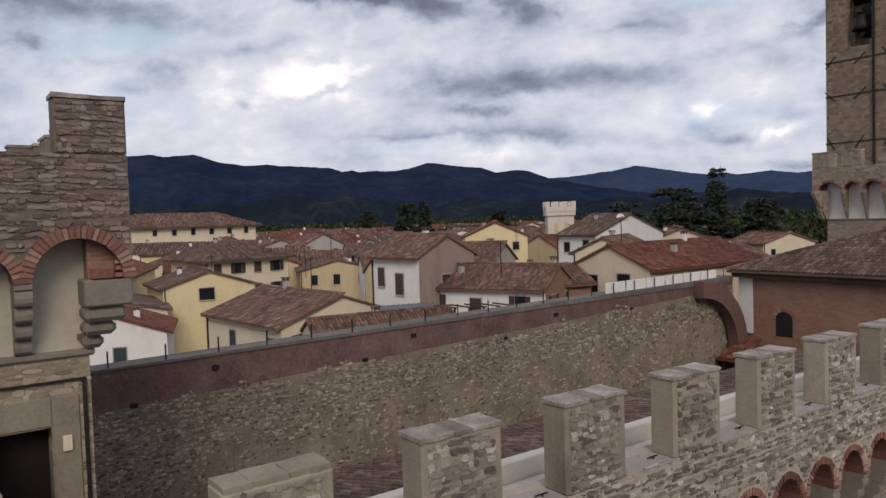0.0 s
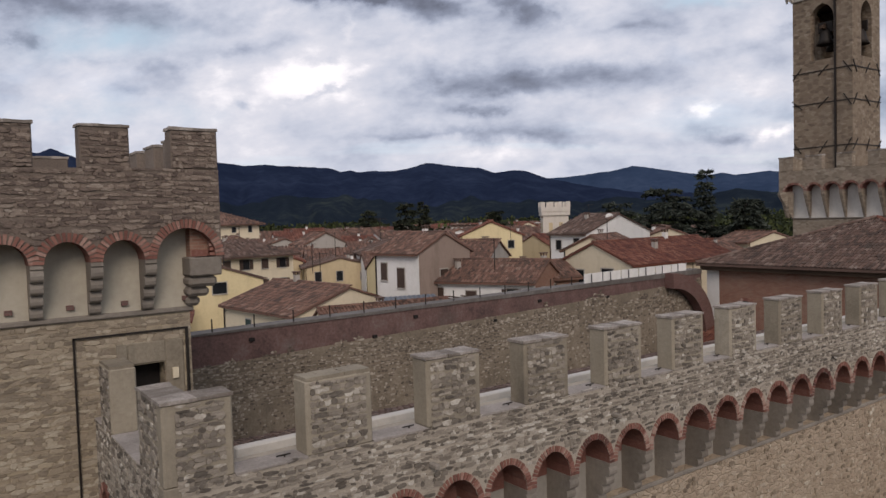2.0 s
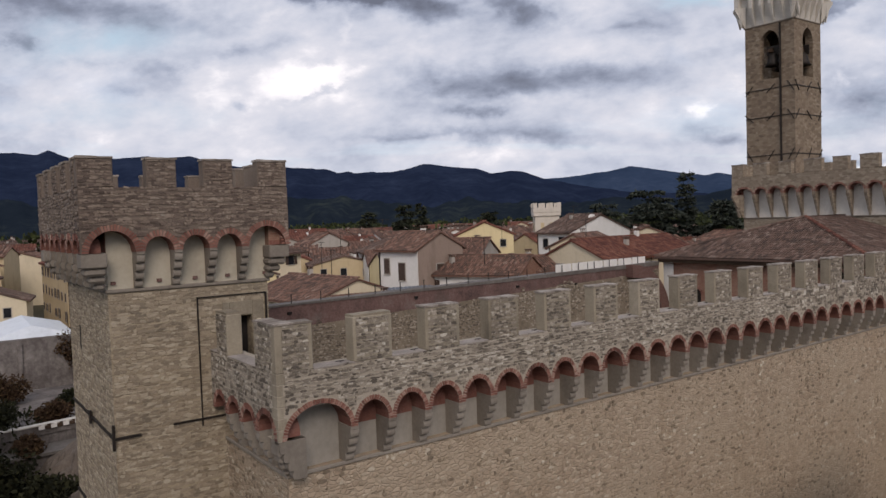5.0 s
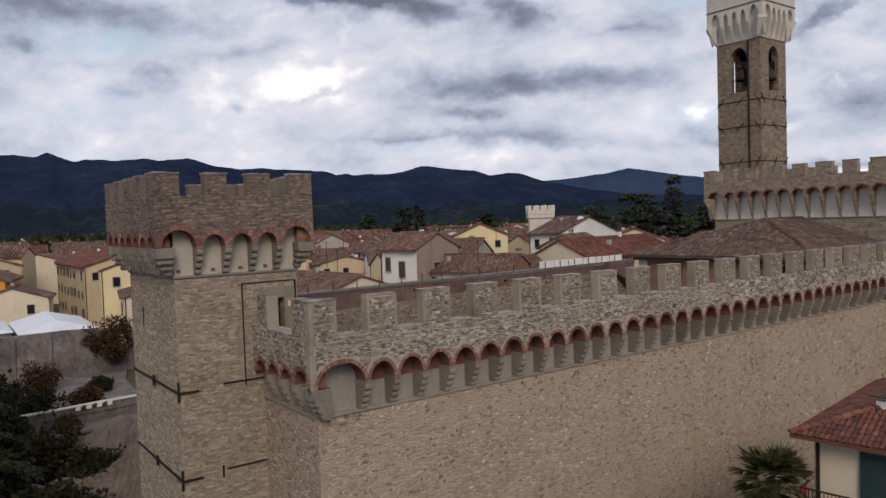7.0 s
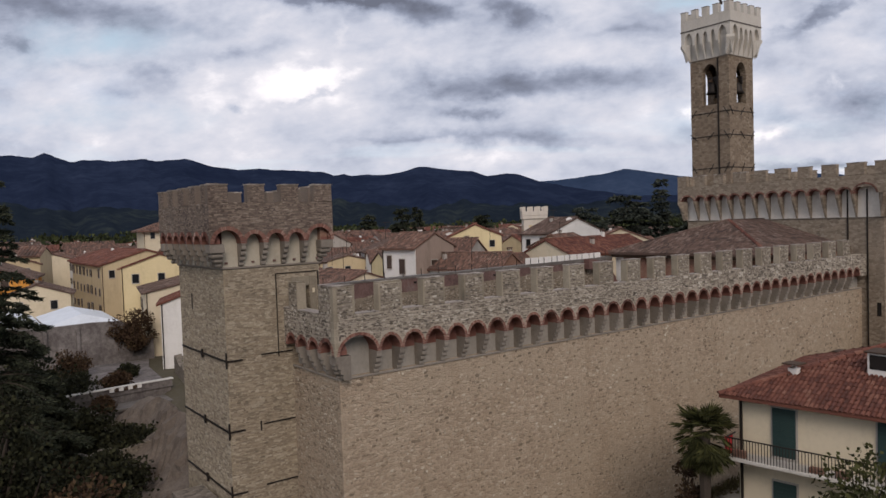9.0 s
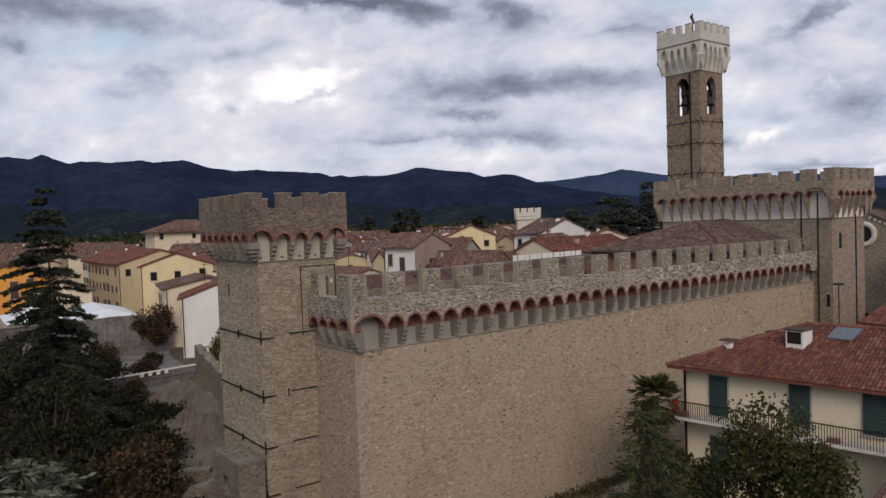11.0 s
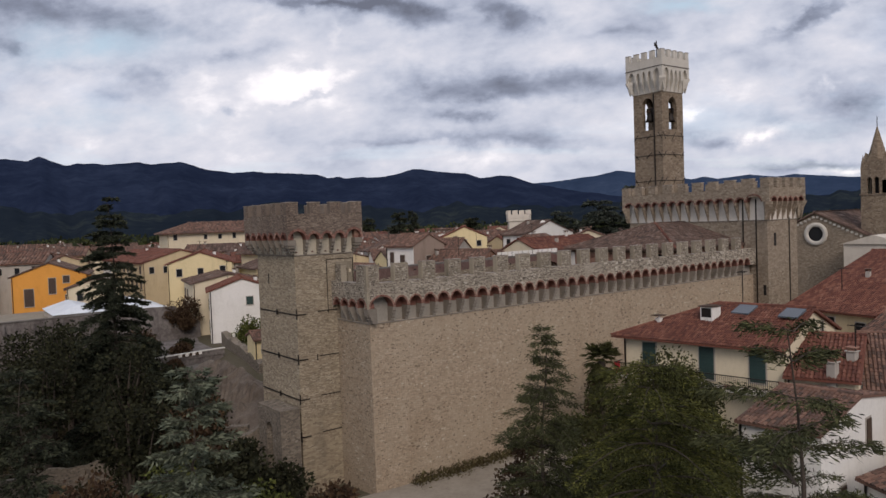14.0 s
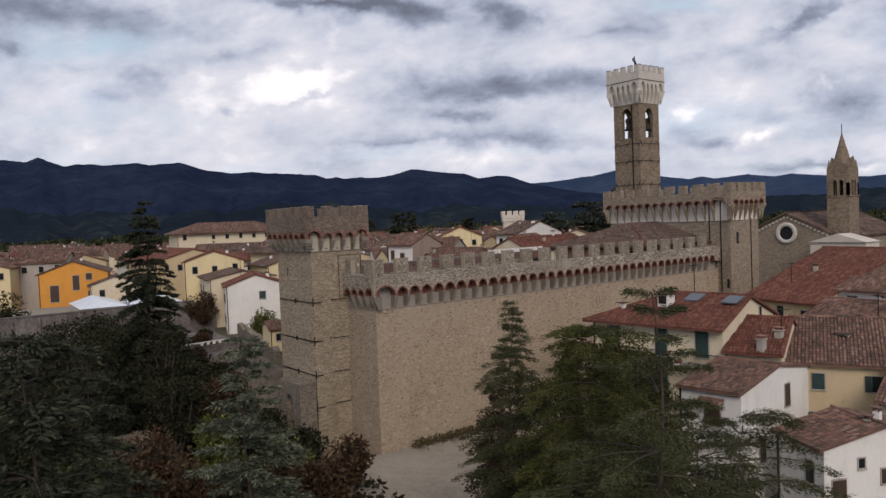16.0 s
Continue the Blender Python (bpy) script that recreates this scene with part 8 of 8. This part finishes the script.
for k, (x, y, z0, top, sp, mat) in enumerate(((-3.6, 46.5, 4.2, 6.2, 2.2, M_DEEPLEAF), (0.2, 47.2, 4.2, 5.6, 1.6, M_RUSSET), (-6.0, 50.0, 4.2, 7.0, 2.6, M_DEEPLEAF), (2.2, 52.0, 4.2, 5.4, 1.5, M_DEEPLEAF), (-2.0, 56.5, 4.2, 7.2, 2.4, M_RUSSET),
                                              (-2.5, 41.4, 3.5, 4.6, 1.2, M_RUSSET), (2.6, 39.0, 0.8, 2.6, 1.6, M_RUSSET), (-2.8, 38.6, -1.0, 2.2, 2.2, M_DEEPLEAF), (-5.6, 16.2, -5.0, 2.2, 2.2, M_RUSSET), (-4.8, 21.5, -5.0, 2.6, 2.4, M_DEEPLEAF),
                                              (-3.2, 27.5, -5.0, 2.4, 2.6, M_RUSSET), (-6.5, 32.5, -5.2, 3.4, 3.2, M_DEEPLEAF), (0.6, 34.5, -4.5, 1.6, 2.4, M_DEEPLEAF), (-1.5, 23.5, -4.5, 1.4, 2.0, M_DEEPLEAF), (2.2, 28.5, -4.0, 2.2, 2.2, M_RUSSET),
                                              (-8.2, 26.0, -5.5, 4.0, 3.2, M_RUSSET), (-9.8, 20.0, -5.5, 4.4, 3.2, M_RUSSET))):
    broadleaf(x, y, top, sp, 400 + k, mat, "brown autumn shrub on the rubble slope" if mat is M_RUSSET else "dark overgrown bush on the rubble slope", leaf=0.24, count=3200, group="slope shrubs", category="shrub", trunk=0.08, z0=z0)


def rock_slope():
    """Broken rock ledges on the steep slope between the terraces and the tower."""
    xs, ys = np.arange(-10.0, 3.01, 0.35), np.arange(9.0, 42.3, 0.35)
    v = []
    for y in ys:
        for x in xs:
            n = noise.fractal((x * 0.22, y * 0.22, 3.0), 1.0, 2.0, 5)
            edge = min(1.0, (x + 10.0) / 2.5, (3.0 - x) / 1.6, (y - 9.0) / 3.0, (42.2 - y) / 1.5)
            h = 0.9 + 1.5 * n + 0.35 * math.sin(x * 0.9 + y * 0.5)
            ledge = math.floor(h / 0.55) * 0.55
            h = ledge + min(1.0, (h - ledge) / 0.16) * 0.55 * 0.85 + 0.12 * noise.noise((x * 1.7, y * 1.7, 8.0))
            v.append((x + 0.1 * noise.noise((x * 2, y * 2, 1.0)), y + 0.1 * noise.noise((x * 2, y * 2, 5.0)), ground_z(x, y) - 0.5 + edge * (0.55 + max(h, -0.2))))
    nx = len(xs)
    f = [(j * nx + i, j * nx + i + 1, (j + 1) * nx + i + 1, (j + 1) * nx + i) for j in range(len(ys) - 1) for i in range(nx - 1)]
    r = thing("rock_slope", "dark broken rock ledges on the slope below the tower", "rock", kind="structure")
    piece("rock", mesh_of("rock", v, f, M_ROCK), r)


rock_slope()


def palm(x, y, top, seed):
    rng, nr = random.Random(seed), np.random.RandomState(seed)
    z0 = ground_z(x, y)
    t = thing("palm", "fan palm with shaggy trunk beside the cream house", "palm tree", at=(x, y, z0))
    h = top - z0
    piece("trunk", mesh_of("trunk", *limb_mesh([[(Vector((0, 0, (h - 1.2) * i / 6)), 0.26 + 0.05 * (i % 2)) for i in range(7)]], 8), M_BARK), t)
    pts, drs = [], []
    for k in range(170):
        az, el = rng.uniform(0, 2 * math.pi), rng.uniform(-1.35, 1.2)
        d = Vector((math.cos(az) * math.cos(el), math.sin(az) * math.cos(el), math.sin(el)))
        hub = Vector((0, 0, h - 1.1 - (0.9 * rng.random() if el < 0 else 0))) + d * rng.uniform(0.45, 1.1)
        s = d.cross(UP).normalized()
        for q in range(14):
            a = (q / 13 - 0.5) * 2.4
            pts.append(hub)
            drs.append(d * math.cos(a) + s * math.sin(a) + UP * -0.25)
    n = len(pts)
    v, f = blades(np.array(pts), np.array(drs), nr.uniform(0.6, 0.85, n), nr.uniform(0.03, 0.05, n), nr)
    leaf_object("fronds", v, f, M_GARDENLEAF, t)


palm(15.7, -8.0, 9.9, 5)
broadleaf(16.4, -6.6, 7.0, 1.4, 95, M_RUSSET, "russet shrub beside the palm", leaf=0.2, count=2500)
# big cedars and cypresses in the town
for k, (x, y, z, s, mat, pw) in enumerate(((113, 76, 24.6, 10.5, M_TOWNCEDAR, 0.4), (119, 71, 28.0, 5.0, M_TOWNCEDAR, 0.75), (104, 80, 21.8, 8.0, M_TOWNCEDAR, 0.4), (121, 64, 22.0, 8.0, M_TOWNCEDAR, 0.45),
                                         (94, 138, 24.0, 7.0, M_DARKNEEDLE, 0.6), (102, 142, 24.5, 3.2, M_DARKNEEDLE, 0.7), (88, 146, 22.5, 6.0, M_DARKNEEDLE, 0.6), (118, 132, 21.5, 7, M_DARKNEEDLE, 0.5))):
    conifer(x, y, z, s, 70 + k, mat, "tall dark cedar rising among the town roofs", power=pw, whorls=20, density=0.55, blade=0.95, bare=0.2, group="town cedars")


def undergrowth():
    """Brambles and low scrub over the slope west of the castle."""
    nr = np.random.RandomState(8)
    n = 46000
    x, y = nr.uniform(-48, -4.5, n), nr.uniform(-16, 62, n)
    clump = np.array([noise.noise((a * 0.35, b * 0.35, 3.0)) for a, b in zip(x, y)])
    keep = clump > -0.25
    x, y, clump = x[keep], y[keep], clump[keep]
    z = np.array([ground_z(a, b) for a, b in zip(x, y)]) + nr.uniform(0, 1, len(x)) * (0.5 + 2.2 * np.maximum(clump, 0))
    d = nr.normal(size=(len(x), 3)) + np.array([0, 0, 0.6])
    v, f = blades(np.stack([x, y, z], 1), d, nr.uniform(0.35, 0.8, len(x)), nr.uniform(0.09, 0.2, len(x)), nr)
    me = bpy.data.meshes.new("undergrowth")
    me.from_pydata(v.tolist(), [], f.tolist())
    me.materials.append(M_SCRUB)
    ob = piece("undergrowth", me, None, None, "dark brown and green scrub over the slope", "stuff")
    ob["category"] = "scrub"


M_SCRUB = leafage("dry_scrub", (0.014, 0.011, 0.008), (0.028, 0.023, 0.015), (0.052, 0.046, 0.024))
undergrowth()


def far_woods():
    """Belt of woods and hedges beyond the town."""
    rng, nr = random.Random(5), np.random.RandomState(5)
    pts, drs, sizes = [], [], []
    for k in range(850):
        r = 170 * (9.0 ** rng.random())
        az = VIEW_AZ + radians(rng.uniform(-38, 38))
        x, y = r * math.cos(az), r * math.sin(az)
        if 150 < y < 180 and 20 < x < 75:
            continue
        h, w = rng.uniform(7, 14) + r * 0.004, rng.uniform(3, 6) * (1 + r * 0.0012)
        z = ground_z(x, y)
        n = 170 if r < 420 else 70
        d = nr.normal(size=(n, 3))
        d /= np.linalg.norm(d, axis=1, keepdims=True)
        tall = rng.random() < 0.2
        sc = np.array([w * (0.4 if tall else 1), w * (0.4 if tall else 1), h * 0.5])
        pts.append(np.array([x, y, z + h * 0.52]) + d * sc * nr.uniform(0.6, 1.05, (n, 1)))
        drs.append(d + nr.normal(size=(n, 3)) * 0.7)
        sizes.append(np.full(n, 0.45 + r * 0.0022) * nr.uniform(0.7, 1.4, n))
    s = np.concatenate(sizes)
    v, f = blades(np.concatenate(pts), np.concatenate(drs), s * 1.7, s * 0.55, nr)
    me = bpy.data.meshes.new("far_woods")
    me.from_pydata(v.tolist(), [], f.tolist())
    me.materials.append(M_FARLEAF)
    ob = piece("far_woods", me, None, None, "belt of dark woods and hedges beyond the town", "stuff")
    ob["category"] = "woods"


far_woods()


def wall_foot_weeds():
    """Dry weeds and fallen leaves along the foot of the wall."""
    nr = np.random.RandomState(12)
    n = 9000
    x = nr.uniform(3.0, 48.0, n)
    y = 0.42 - np.abs(nr.normal(size=n)) * (0.5 + 0.9 * np.array([max(0.0, noise.noise((a * 0.25, 0, 5))) for a in x]))
    z = -0.22 + nr.uniform(0, 1, n) ** 2 * 0.55
    d = nr.normal(size=(n, 3)) + np.array([0, 0, 0.8])
    v, f = blades(np.stack([x, y, z], 1), d, nr.uniform(0.15, 0.4, n), nr.uniform(0.03, 0.07, n), nr)
    me = bpy.data.meshes.new("weeds")
    me.from_pydata(v.tolist(), [], f.tolist())
    me.materials.append(M_WEED)
    ob = piece("weeds", me, None, None, "dry brown weeds along the foot of the castle wall", "stuff")
    ob["category"] = "weeds"


M_WEED = leafage("dry_weeds", (0.045, 0.034, 0.018), (0.085, 0.066, 0.034), (0.12, 0.11, 0.05))
wall_foot_weeds()
